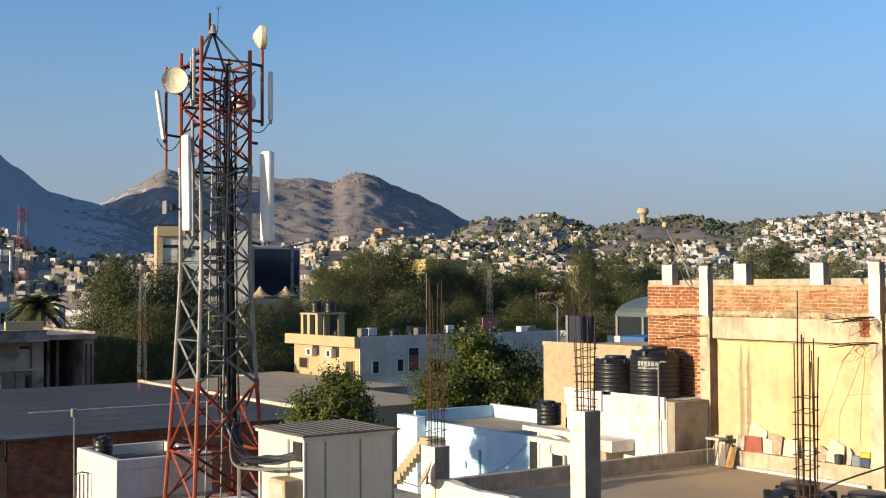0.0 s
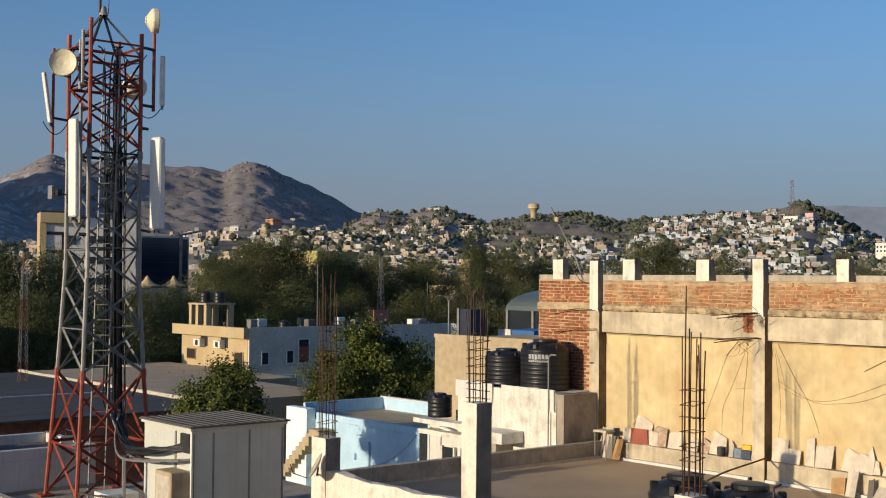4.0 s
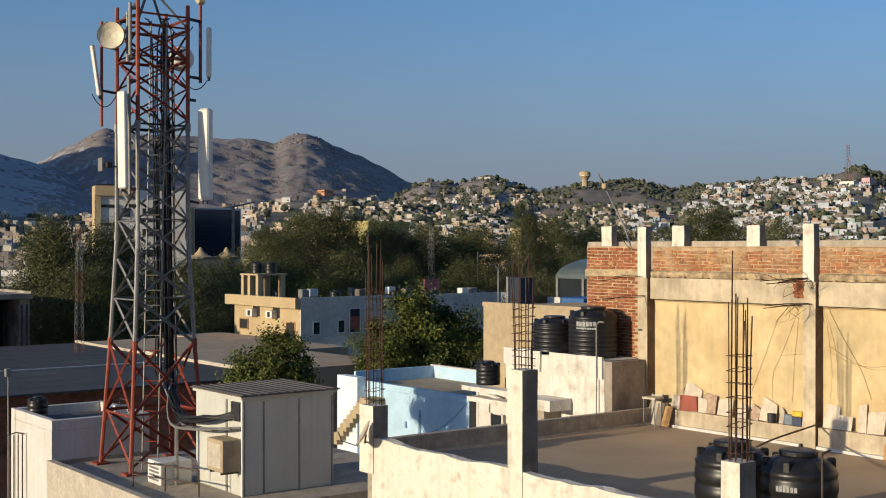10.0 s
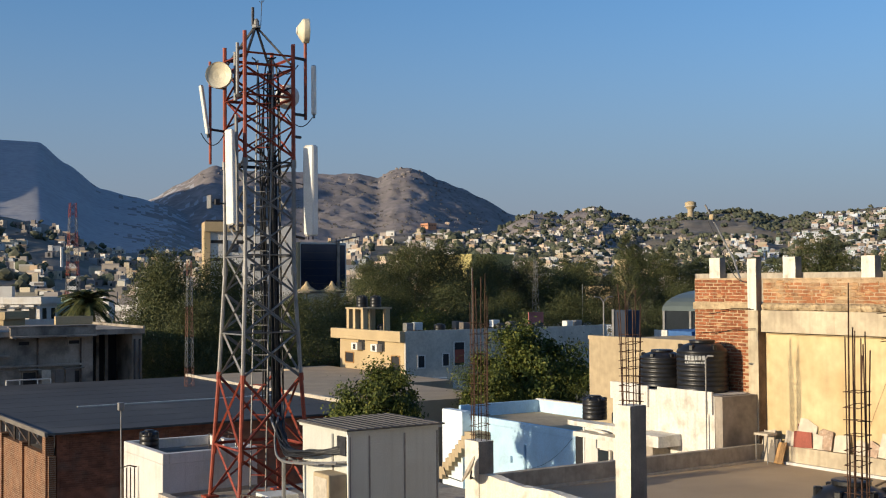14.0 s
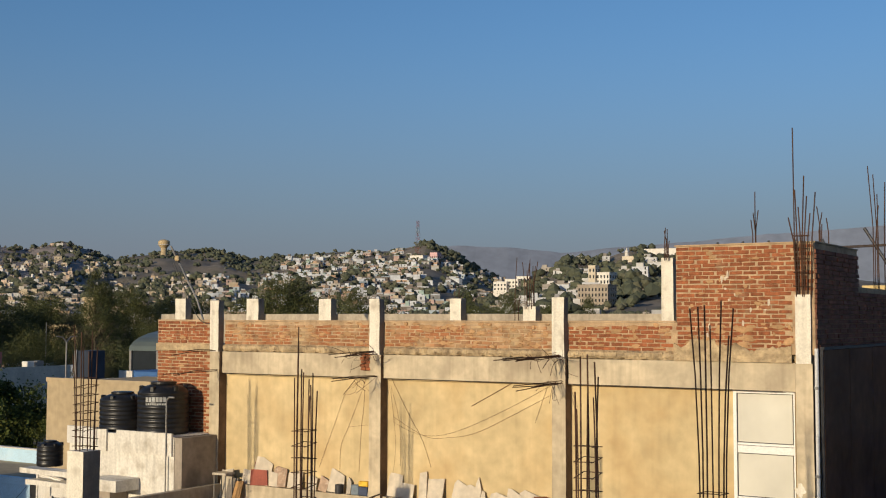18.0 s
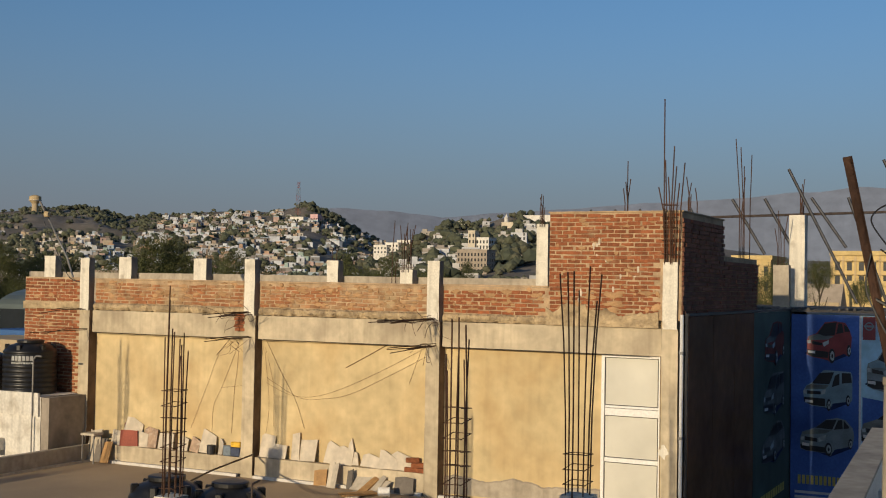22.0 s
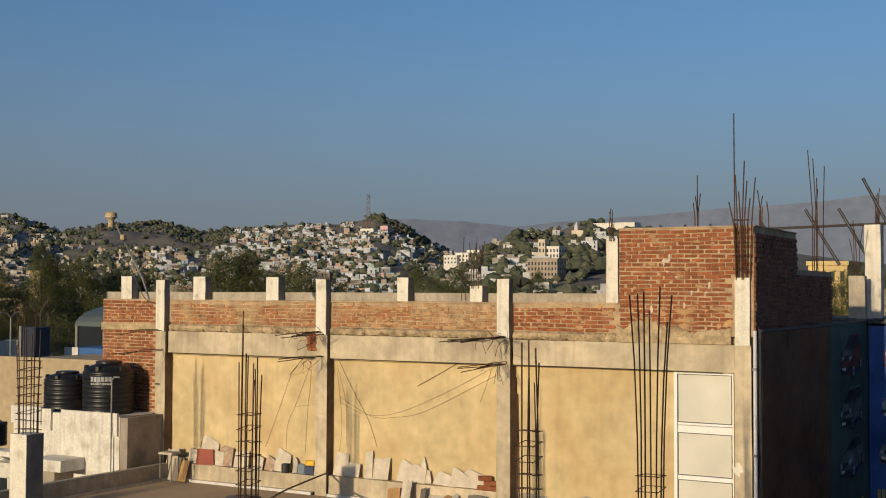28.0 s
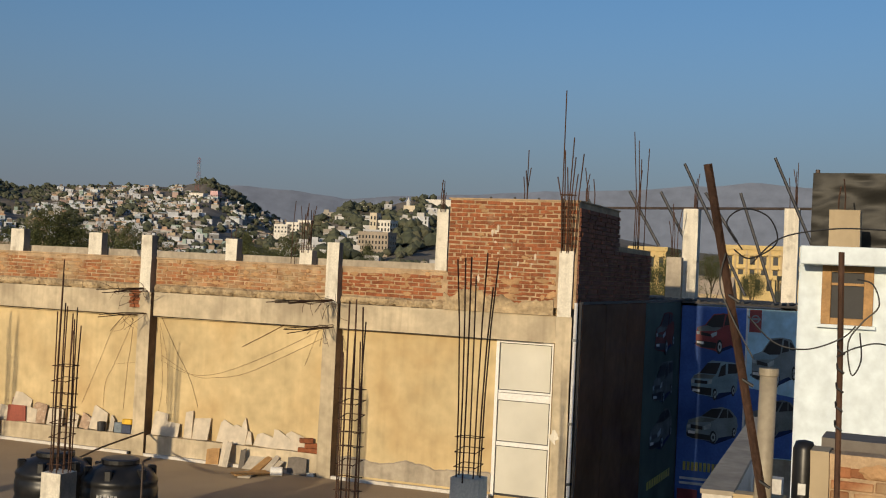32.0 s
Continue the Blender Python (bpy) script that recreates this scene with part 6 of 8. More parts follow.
# outlines of the printed cars, each within a square of side one
CAR_SHAPES = {
    "hatch": {
        "body": [(-0.48, 0.03), (-0.45, 0.13), (-0.27, 0.2), (-0.08, 0.46), (0.14, 0.49), (0.37, 0.46), (0.46, 0.3), (0.51, 0.13), (0.49, -0.17), (0.42, -0.29), (0.34, -0.24), (0.14, -0.33), (0.07, -0.47), (-0.01, -0.4), (-0.35, -0.34), (-0.47, -0.29)],
        "windscreen": [(-0.24, 0.2), (-0.08, 0.43), (0.18, 0.47), (0.14, 0.17), (-0.1, 0.15)],
        "side_window": [(0.17, 0.2), (0.22, 0.45), (0.3, 0.43), (0.33, 0.24)],
        "rear_window": [(0.35, 0.26), (0.34, 0.42), (0.42, 0.36), (0.47, 0.26)],
        "bonnet": [(-0.45, 0.12), (-0.26, 0.19), (0.12, 0.15), (-0.01, 0.07), (-0.41, 0.04)],
        "lamp": [(-0.47, 0.04), (-0.39, 0.04), (-0.38, -0.03), (-0.46, -0.03)],
        "headlight": [(-0.13, -0.01), (0.01, 0.06), (0.01, -0.03), (-0.1, -0.09)],
        "grille": [(-0.37, 0.03), (-0.14, -0.01), (-0.13, -0.07), (-0.36, -0.05)],
        "lower_bumper": [(-0.46, -0.17), (0.01, -0.21), (-0.01, -0.35), (-0.35, -0.33), (-0.46, -0.28)],
        "plate": [(-0.45, -0.19), (-0.29, -0.2), (-0.29, -0.26), (-0.45, -0.24)],
        "wheels": [(0.08, -0.3, 0.17, 0.41), (0.45, -0.17, 0.135, 0.33)],
    },
    "van": {
        "body": [(-0.54, -0.03), (-0.47, 0.1), (-0.3, 0.2), (-0.17, 0.4), (-0.07, 0.47), (0.5, 0.45), (0.54, 0.35), (0.54, -0.17), (0.47, -0.3), (0.4, -0.23), (0.12, -0.28), (0.04, -0.43), (-0.03, -0.38), (-0.35, -0.35), (-0.51, -0.28)],
        "windscreen": [(-0.35, 0.15), (-0.17, 0.4), (0.14, 0.43), (0.04, 0.15)],
        "side_window": [(0.09, 0.09), (0.16, 0.35), (0.26, 0.41), (0.26, 0.15)],
        "rear_window": [(0.31, 0.18), (0.31, 0.42), (0.5, 0.42), (0.53, 0.21)],
        "bonnet": [(-0.47, 0.09), (-0.35, 0.14), (0.03, 0.13), (-0.05, 0.04), (-0.49, 0.02)],
        "lamp": [(-0.53, -0.01), (-0.46, 0.01), (-0.46, -0.09), (-0.52, -0.09)],
        "headlight": [(-0.12, 0.0), (-0.04, 0.04), (-0.05, -0.07), (-0.15, -0.09)],
        "grille": [(-0.45, -0.01), (-0.15, -0.02), (-0.15, -0.09), (-0.45, -0.09)],
        "lower_bumper": [(-0.53, -0.16), (-0.05, -0.18), (-0.05, -0.36), (-0.35, -0.34), (-0.51, -0.27)],
        "plate": [(-0.49, -0.22), (-0.32, -0.23), (-0.32, -0.29), (-0.49, -0.28)],
        "wheels": [(0.03, -0.32, 0.14, 0.36), (0.45, -0.2, 0.13, 0.35)],
    },
    "saloon": {
        "body": [(-0.59, -0.07), (-0.54, 0.09), (-0.24, 0.21), (-0.01, 0.4), (0.23, 0.45), (0.41, 0.41), (0.57, 0.23), (0.6, 0.04), (0.56, -0.17), (0.48, -0.19), (0.18, -0.27), (0.09, -0.41), (-0.01, -0.36), (-0.44, -0.34), (-0.58, -0.29)],
        "windscreen": [(-0.25, 0.2), (-0.01, 0.39), (0.22, 0.41), (0.12, 0.18)],
        "side_window": [(0.16, 0.18), (0.25, 0.4), (0.34, 0.41), (0.35, 0.21)],
        "rear_window": [(0.37, 0.21), (0.37, 0.4), (0.49, 0.26), (0.48, 0.23)],
        "bonnet": [(-0.54, 0.07), (-0.25, 0.17), (0.11, 0.16), (-0.04, 0.08), (-0.49, 0.03)],
        "lamp": [(-0.57, -0.03), (-0.5, -0.01), (-0.49, -0.09), (-0.56, -0.1)],
        "headlight": [(-0.19, -0.03), (-0.01, 0.06), (-0.03, -0.07), (-0.17, -0.12)],
        "grille": [(-0.48, -0.01), (-0.21, -0.04), (-0.21, -0.12), (-0.48, -0.1)],
        "lower_bumper": [(-0.58, -0.2), (-0.04, -0.23), (-0.03, -0.35), (-0.44, -0.33), (-0.57, -0.28)],
        "plate": [(-0.54, -0.15), (-0.38, -0.17), (-0.38, -0.23), (-0.54, -0.22)],
        "wheels": [(0.04, -0.27, 0.15, 0.53), (0.52, -0.12, 0.12, 0.38)],
    },
}


def printed_car(place, u, v, s, kind, paint, parent, trim=None, tall=1.0):
    """A printed picture of a parked car, seen from its front corner, as plain shapes."""
    shape = CAR_SHAPES[kind]
    trim = trim or M_pslate

    def at(pts):
        return [(u + a * s, v + b * s * tall) for a, b in pts]

    flat("ground_shadow", at([(-0.52, -0.26), (0.08, -0.44), (0.5, -0.24), (0.48, -0.14), (-0.45, -0.2)]), place, M_pnavy, parent, 0.003)
    car = flat("printed_car", at(shape["body"]), place, paint, parent, 0.006)
    flat("bonnet", at(shape["bonnet"]), place, trim, car, 0.010)
    for name in ("windscreen", "side_window", "rear_window", "grille", "lower_bumper"):
        flat(name, at(shape[name]), place, M_pdark, car, 0.011)
    for name in ("lamp", "headlight", "plate"):
        flat(name, at(shape[name]), place, M_pgrey if name != "plate" else M_letter, car, 0.014)
    for a, b, r, narrow in shape["wheels"]:
        (p, q), = at([(a, b)])
        flat("tyre", disc_pts(p, q, r * s * tall, 16, narrow / tall), place, M_pdark, car, 0.016)
        flat("rim", disc_pts(p + 0.008, q, r * s * 0.66 * tall, 12, narrow / tall), place, M_pgrey, car, 0.02)
        flat("hub", disc_pts(p + 0.008, q, r * s * 0.3 * tall, 8, narrow / tall), place, M_pdark, car, 0.023)
    return car


def front(u, v, d):
    return (25.8 - d, u, v)


def side(u, v, d):
    return (u, 4.62 - d, v)


# the front posters face -x; their outlines run from +y (left) to -y (right)
def mirrored(u, v, d):
    return front(3.93 - u, v, d)


post2 = tagged(new("poster"), "blue car poster with three parked cars printed one below another", "poster", group="car posters")
part("sheet", B(25.8, 25.84, 3.27, 4.6, -1.2, 2.97), M_pblue, post2)
for u, v, kind, m in ((0.06, 2.41, "hatch", M_pred), (0.05, 1.44, "van", M_pice), (0.04, 0.51, "saloon", M_psilver)):
    printed_car(mirrored, u, v, 0.885, kind, m, post2)
for k in range(13):
    flat("title_bar", [(a, b) for a, b in ((-0.52 + 0.085 * k, -0.28), (-0.465 + 0.085 * k, -0.28), (-0.465 + 0.085 * k, -0.46), (-0.52 + 0.085 * k, -0.46))], mirrored, M_pyellow, post2)
for row in range(2):
    flat("text_bar", [(-0.58, -0.60 - 0.1 * row), (0.55, -0.60 - 0.1 * row), (0.55, -0.65 - 0.1 * row), (-0.58, -0.65 - 0.1 * row)], mirrored, M_letter, post2)
flat("corner_mark", [(-0.62, -0.85), (-0.2, -0.85), (-0.2, -1.15), (-0.62, -1.15)], mirrored, M_pred, post2)
post3 = tagged(new("poster"), "sky-blue car poster with a silver car and a red corner mark", "poster", group="car posters")
part("sheet", B(25.8, 25.84, 1.2, 3.24, -0.05, 2.97), M_psky, post3)
part("divider", B(25.785, 25.8, 3.235, 3.275, -1.2, 2.97), M_letter, post3, "white divider strip")


def mirrored3(u, v, d):
    return front(2.35 - u, v, d)


flat("corner_mark", [(-0.86, 2.95), (-0.62, 2.95), (-0.62, 2.49), (-0.86, 2.49)], mirrored3, M_pred, post3)
flat("mark_ring", disc_pts(-0.74, 2.76, 0.085, 18, 1.0), mirrored3, M_psilver, post3, 0.01)
flat("mark_centre", disc_pts(-0.74, 2.76, 0.06, 18, 1.0), mirrored3, M_pred, post3, 0.014)
flat("mark_bar", [(-0.84, 2.78), (-0.64, 2.78), (-0.64, 2.74), (-0.84, 2.74)], mirrored3, M_psilver, post3, 0.018)
printed_car(mirrored3, -0.35, 1.89, 0.9, "hatch", M_psilver, post3, M_pice, 1.2)
printed_car(mirrored3, -0.35, 0.75, 0.9, "saloon", M_pslate, post3)
flat("ground_wedge", [(-0.86, 1.35), (0.9, 1.1), (0.9, -0.03), (-0.86, -0.03)], mirrored3, M_pblue, post3, 0.002)
# same three cars as the blue poster, in colours darkened for shade
post1 = tagged(new("poster"), "car poster beside the glass wall, its print dulled for shade", "poster", group="car posters")
part("sheet", B(22.46, 25.79, 4.62, 4.66, -1.2, 3.03), M_pgreen, post1)
for v, kind, m in ((2.41, "hatch", M_pmaroon), (1.44, "van", M_pslate), (0.51, "saloon", M_pslate)):
    printed_car(lambda u, v2, d: side(24.2 + u * 2.0, v2, d), 0.0, v, 0.885, kind, m, post1)
for k in range(10):
    flat("title_bar", [(23.1 + 0.22 * k, -0.36), (23.26 + 0.22 * k, -0.36), (23.26 + 0.22 * k, -0.52), (23.1 + 0.22 * k, -0.52)], side, M_pyellow, post1)
structure("poster_wall", B(25.85, 26.1, 0.5, 4.6, GROUND, 2.97), M_concrete, "wall that carries the car posters", "wall")
structure("yard_wall", B(22.46, 26.1, 4.67, 4.75, GROUND, 3.03), M_concrete, "wall behind the shaded poster", "wall")
tin = thing("tin_roof", "dark corrugated sheet roof above the posters", "roof", (27.5, 3.5, 3.0))
part("sheet", B(25.7, 30.0, 2.2, 6.2, 3.02, 3.06), M_roofsheet, tin)
for k in range(26):
    part("corrugation", rod(bmesh.new(), (25.68, 2.3 + 0.15 * k, 3.07 + 0.02 * math.sin(k)), (30.0, 2.3 + 0.15 * k, 3.07), 0.03, 6), M_roofsheet, tin)
structure("parapet_right", B(25.75, 26.0, 0.8, 2.3, 2.98, 3.1), M_beige, "low pale parapet above the posters", "parapet")
structure("rear_roof", B(26.2, 40.0, -3.0, 17.8, GROUND, 2.9), M_darkroof, "dark flat roof behind the posters", "roof")
structure("roof_column_1", roughen(B(27.85, 28.2, 4.72, 5.06, 2.9, 5.12), 0.01, 4, 1), M_whitewash, "tall whitewashed concrete column on the rear roof", "column")
structure("roof_column_2", roughen(B(28.2, 28.55, 2.56, 2.88, 2.9, 5.2), 0.01, 4, 2), M_whitewash, "tall whitewashed concrete column on the rear roof", "column")
structure("roof_column_3", roughen(B(27.3, 27.52, 4.95, 5.29, 2.9, 4.0), 0.01, 4, 3), M_concrete, "short grey concrete column on the rear roof", "column")
top_bars(28.05, 4.88, 5.12, (0.8, 0.5, 0.65, 0.35, 0.7), 31)
top_bars(28.37, 2.72, 5.2, (0.85, 1.05, 0.7, 0.5, 0.9), 32)
top_bars(27.4, 5.12, 4.0, (1.0, 1.2, 0.8, 1.1), 33)
skel = thing("roof_frame", "steel rail with slanting struts above unfinished columns", "frame", (28.0, 4.0, 5.15))
part("rail", angle_bar(bmesh.new(), (28.0, 7.2, 5.12), (28.35, 2.3, 5.24), 0.07), M_iron, skel)
for y0, z0, y1, z1 in ((6.35, 5.5, 5.6, 4.25), (5.62, 5.5, 4.72, 3.9), (5.1, 6.15, 3.62, 3.2), (3.82, 5.5, 2.95, 3.05), (3.1, 6.3, 2.0, 3.85), (4.6, 5.5, 3.85, 4.4)):
    part("strut", rod(bmesh.new(), (27.95, y0, z0), (27.9, y1, z1), 0.034, 7), M_darksteel, skel)

# pale blue house
ph = thing("pale_blue_house", "pale blue painted house with a small wooden window", "house", (16, 1.2, GROUND))
part("wall", roughen(B(16.0, 20.5, -6.0, 1.3, GROUND, 3.72), 0.004, 3), M_paleblue, ph)
part("canopy", B(15.55, 16.0, -0.1, 1.25, 3.74, 3.96, bevel=0.01), M_paleblue, ph, "projecting pale concrete canopy")
part("roof_edge", B(16.0, 20.5, -6.0, 1.3, 3.722, 3.96), M_paleblue, ph)
wn1 = part("window", B(15.99, 16.0, 0.45, 0.99, 3.06, 3.72), M_dark, ph)
for a in ((0.42, 0.53, 3.02, 3.74), (0.91, 1.02, 3.02, 3.74), (0.53, 0.91, 3.02, 3.1), (0.53, 0.91, 3.66, 3.74)):
    part("frame", B(15.95, 15.99, *a, bevel=0.006), M_wood, wn1)
part("bar", B(15.96, 15.99, 0.53, 0.91, 3.5, 3.53), M_wood, wn1)
part("sill", B(15.9, 16.0, 0.38, 1.06, 2.98, 3.02), M_paleblue, wn1)
structure("roof_stub", roughen(B(15.9, 16.25, 0.6, 0.96, 3.96, 4.42), 0.01, 3), M_beige, "bare cement stub on the pale blue house", "pillar")
top_bars(16.1, 0.78, 4.42, (0.4, 0.3), 34)
tarp = thing("black_sheet_sign", "creased black sheet on a frame above the pale blue house", "sign", (17.3, -1, 4.0))
bm = bmesh.new()
bmesh.ops.create_grid(bm, x_segments=70, y_segments=26, size=0.5)
for v in bm.verts:
    u, w = v.co.x + 0.5, v.co.y + 0.5
    v.co = Vector((17.3 + 0.05 * noise.fractal(Vector((u * 6.5, w * 2.6, 1)), 0.8, 2.2, 4), 1.3 - 5.4 * u, 3.95 + 1.05 * w))
part("sheet", bm, mat("black_plastic_sheet", (0.014, 0.013, 0.010), 0.45, vary=0.3, scale=3, bump=0.0, spec=0.2), tarp, smooth=True)
for y in (1.25, -1.5, -4.0):
    part("post", rod(bmesh.new(), (17.4, y, 3.9), (17.4, y, 5.05), 0.03), M_iron, tarp)

# own roof: parapet box, pier, poles and wires close by
OWN = 1.9
structure("own_roof", B(-14.0, 4.2, -14.0, 2.0, GROUND, OWN), M_floor, "cement roof the viewpoint stands on", "roof")
structure("own_roof_wing", B(4.2, 7.5, -6.0, 0.75, GROUND, OWN), M_floor, "wing of the cement roof", "roof")
structure("own_parapet_1", roughen(B(7.2, 11.1, 0.86, 1.02, GROUND, 2.3, turn=Euler((0, 0, radians(3.8)))), 0.003, 3), M_white, "thin white parapet with grey cap", "parapet")
structure("own_parapet_cap", B(7.18, 11.12, 0.85, 1.03, 2.3, 2.325, turn=Euler((0, 0, radians(3.8)))), M_concrete, "grey cement cap on the thin parapet", "parapet")
structure("own_parapet_2", roughen(B(7.16, 7.28, 0.45, 0.72, GROUND, 2.32), 0.003, 3), M_creamwall, "cream end of the thin parapet", "parapet")
structure("own_parapet_3", B(8.6, 8.72, 0.62, 0.80, GROUND, 2.2), M_white, "white buttress inside the parapet", "parapet")
structure("own_ledge", B(7.62, 10.35, -2.0, 0.8, GROUND, 1.4), M_white, "white ledge below the parapet", "roof")


STAND = Vector((0.49, -0.24, 3.451))


def close_by(p):
    """Brings a place in the far roof corner's plan forward to the bars that stand close to the viewpoint."""
    return STAND + (Vector(p) - STAND) * 0.2874


bar_top, bar_foot = Vector((2.2, 0.054, 3.62)), Vector((2.346, -0.276, OWN))
ironbar = thing("iron_angle", "rusty iron angle bar leaning across the roof edge", "iron bar", bar_foot)
part("bar", angle_bar(bmesh.new(), bar_foot, bar_top, 0.012, 0.004), M_rust, ironbar)
for u in (0.74, 0.822, 0.89):
    p = bar_foot.lerp(bar_top, u)
    part("wire_wrap", rod(bmesh.new(), p + Vector((-0.005, -0.008, -0.004)), p + Vector((-0.005, 0.0105, 0.0065)), 0.0023), M_cable, ironbar)
pole = thing("rebar_post", "upright rusty rebar post wound with wire", "rebar", (2.221, -0.144, OWN))
part("post", tube(bmesh.new(), [(2.221, -0.144, OWN), (2.221, -0.137, 2.45), (2.221, -0.132, 3.03), (2.224, -0.127, 3.34), (2.224, -0.123, 3.502)], 0.0042, 7), M_rust, pole)
for k in range(5):
    z = 3.259 + 0.026 * k
    part("wire_turn", tube(bmesh.new(), [(2.217, -0.133, z), (2.218, -0.124, z + 0.006), (2.224, -0.123, z + 0.012)], 0.0018, 5), M_cable, pole)
M_oldpipe = mat("aged_grey_plastic", (0.34, 0.29, 0.21), 0.55, vary=0.15, scale=4, fine=30, bump=0.04, streak=0.15)
ppe = thing("vent_pipe", "thick grey plastic vent pipe", "pipe", (6.85, 0.47, OWN))
part("pipe", rod(bmesh.new(), (6.85, 0.53, OWN), (6.85, 0.52, 3.03), 0.0445, 28), M_oldpipe, ppe, smooth=True)
part("collar", lathe(bmesh.new(), ((0.0455, 2.99), (0.05, 2.995), (0.05, 3.03), (0.04, 3.032)), 28, (6.85, 0.52, 0)), M_oldpipe, ppe)
WIRES = (
    ((6.44, 0.62, 3.62), (6.44, 0.7, 3.75), (6.44, 0.62, 3.82), (6.44, 0.5, 3.78), (6.44, 0.46, 3.66), (6.44, 0.58, 3.58), (6.44, 0.66, 3.62)),
    ((6.45, 0.58, 3.55), (6.45, 0.45, 3.68), (6.46, 0.25, 3.73), (6.48, 0.05, 3.74), (6.5, -0.3, 3.72)),
    ((6.45, 0.58, 3.3), (6.45, 0.45, 3.18), (6.46, 0.3, 3.16), (6.48, 0.15, 3.22), (6.5, 0.09, 3.28)),
    ((6.5, 0.09, 3.5), (6.5, 0.02, 3.48), (6.5, -0.01, 3.38), (6.5, 0.06, 3.3), (6.5, 0.12, 3.2), (6.5, 0.1, 3.05), (6.5, 0.06, 3.12), (6.5, 0.07, 3.25)),
    ((6.5, 0.17, 3.13), (6.5, 0.08, 3.18), (6.5, -0.05, 3.2), (6.5, -0.25, 3.1)),
    ((6.44, 0.7, 3.6), (6.44, 0.72, 3.45), (6.44, 0.66, 3.3), (6.45, 0.55, 3.1)),
)
for line in WIRES:
    wire("loose_wire", "black cable looping between the iron bar and the rebar post", smooth_line([close_by(p) for p in line], 8), 0.0011)
pier = structure("brick_pier", B(6.9, 7.06, -1.3, 0.21, OWN, 2.62), M_mortar, "low rough brick pier with plastered edge", "pier")
structure("brick_pier_edge", roughen(B(6.87, 7.06, 0.21, 0.30, OWN, 2.63), 0.008, 5), M_beige, "plastered edge of the brick pier", "pier")
structure("stone_slab", roughen(B(7.12, 7.45, -1.3, 0.27, 2.60, 2.67), 0.006, 5), M_darkroof, "grey stone slab behind the brick pier", "slab")
structure("slab_wall", B(7.15, 7.42, -1.3, 0.24, OWN, 2.60), M_dark, "dark gap below the stone slab", "wall")
bag = thing("black_drum", "black plastic drum with a white tag beside the pier", "drum", (7.3, 0.37, OWN))
part("drum_body", lathe(bmesh.new(), ((0, 0), (0.055, 0), (0.06, 0.3), (0.057, 0.32), (0.06, 0.36), (0.06, 0.68), (0.045, 0.72), (0, 0.73)), 28, (7.3, 0.37, OWN)), M_blacktank, bag, smooth=True)
part("tag", B(7.232, 7.242, 0.35, 0.39, 2.34, 2.4), M_letter, bag, "white tag")
wire("loose_wire", "green hose coiled beside the black drum", smooth_line([(6.2, 0.42, 2.0), (6.2, 0.3, 2.3), (6.2, 0.36, 2.45), (6.2, 0.44, 2.3), (6.2, 0.36, 2.15), (6.2, 0.3, 2.35)], 6), 0.012, mat("green_hose", (0.03, 0.10, 0.05), 0.5, vary=0.2, bump=0.0))

# unseen block, added so that its shadow falls on posters and glass
structure("own_stair_tower", B(-9.0, -5.0, 2.62, 5.83, GROUND, 8.75), M_beige, "unseen block behind the viewpoint, added to shade the posters", "building")

# ---------- landmarks farther off ----------
def far_house(name, label, bearing, dist, w, d, z0, z1, wall, rows=(), cols=0, turn=0.0, glass=None, roof=None, inset=0.15):
    """A far flat-roofed house with its own windows on the two sides that show."""
    c = at_bearing(bearing, dist, z0)
    t = thing(name, label, "building", c, rz=turn)
    m = pose(*c, 0, 0, turn)

    def add(nm, bm, mm, parent):
        bmesh.ops.transform(bm, matrix=m, verts=bm.verts)
        return part(nm, bm, mm, parent)

    h = z1 - z0
    add("wall", B(-d / 2, d / 2, -w / 2, w / 2, 0, h), wall, t)
    add("parapet", B(-d / 2 - 0.2, d / 2 + 0.2, -w / 2 - 0.2, w / 2 + 0.2, h, h + 0.5), roof or wall, t)
    for zz, hh in rows:
        for k in range(cols):
            y = -w / 2 + w * (k + 0.5) / cols
            ww = w / cols * 0.42
            wd = add("window", B(-d / 2 - 0.05, -d / 2, y - ww / 2, y + ww / 2, zz, zz + hh), glass or M_window, t)
            add("ledge", B(-d / 2 - 0.5, -d / 2, y - ww * 0.7, y + ww * 0.7, zz + hh + 0.1, zz + hh + 0.25), wall, wd)
        for k in range(max(2, cols // 2)):
            n = max(2, cols // 2)
            x = -d / 2 + d * (k + 0.5) / n
            add("window", B(x - d / n * 0.2, x + d / n * 0.2, -w / 2 - 0.05, -w / 2, zz, zz + hh), glass or M_window, t)
    return t


# blue glass block
gb = thing("blue_glass_building", "dark blue glass-fronted office block with a white edge pier", "building", (68, 134, GROUND))
part("wall", B(65.6, 72.0, 134.0, 136.5, GROUND, 8.5), M_greywhite, gb)
part("cream_side", B(65.3, 65.6, 134.0, 136.5, GROUND, 8.5), M_creamwall, gb)
part("glass_front", B(65.7, 70.6, 133.9, 134.0, 2.2, 8.3), M_blueglass, gb)
part("glass_front", B(70.95, 71.8, 133.9, 134.0, 2.2, 8.2), M_blueglass, gb)
part("white_pier", B(70.6, 70.95, 133.7, 134.0, GROUND, 8.6), M_oldgrey, gb)
for k in range(5):
    part("glazing_bar", B(65.8, 70.6, 133.86, 133.9, 3.4 + k * 0.95, 3.43 + k * 0.95), M_darksteel, gb)
part("roof_grating", B(70.5, 74.0, 134.0, 136.0, 8.9, 9.0, turn=Euler((0, radians(-12), 0))), M_darksteel, gb)
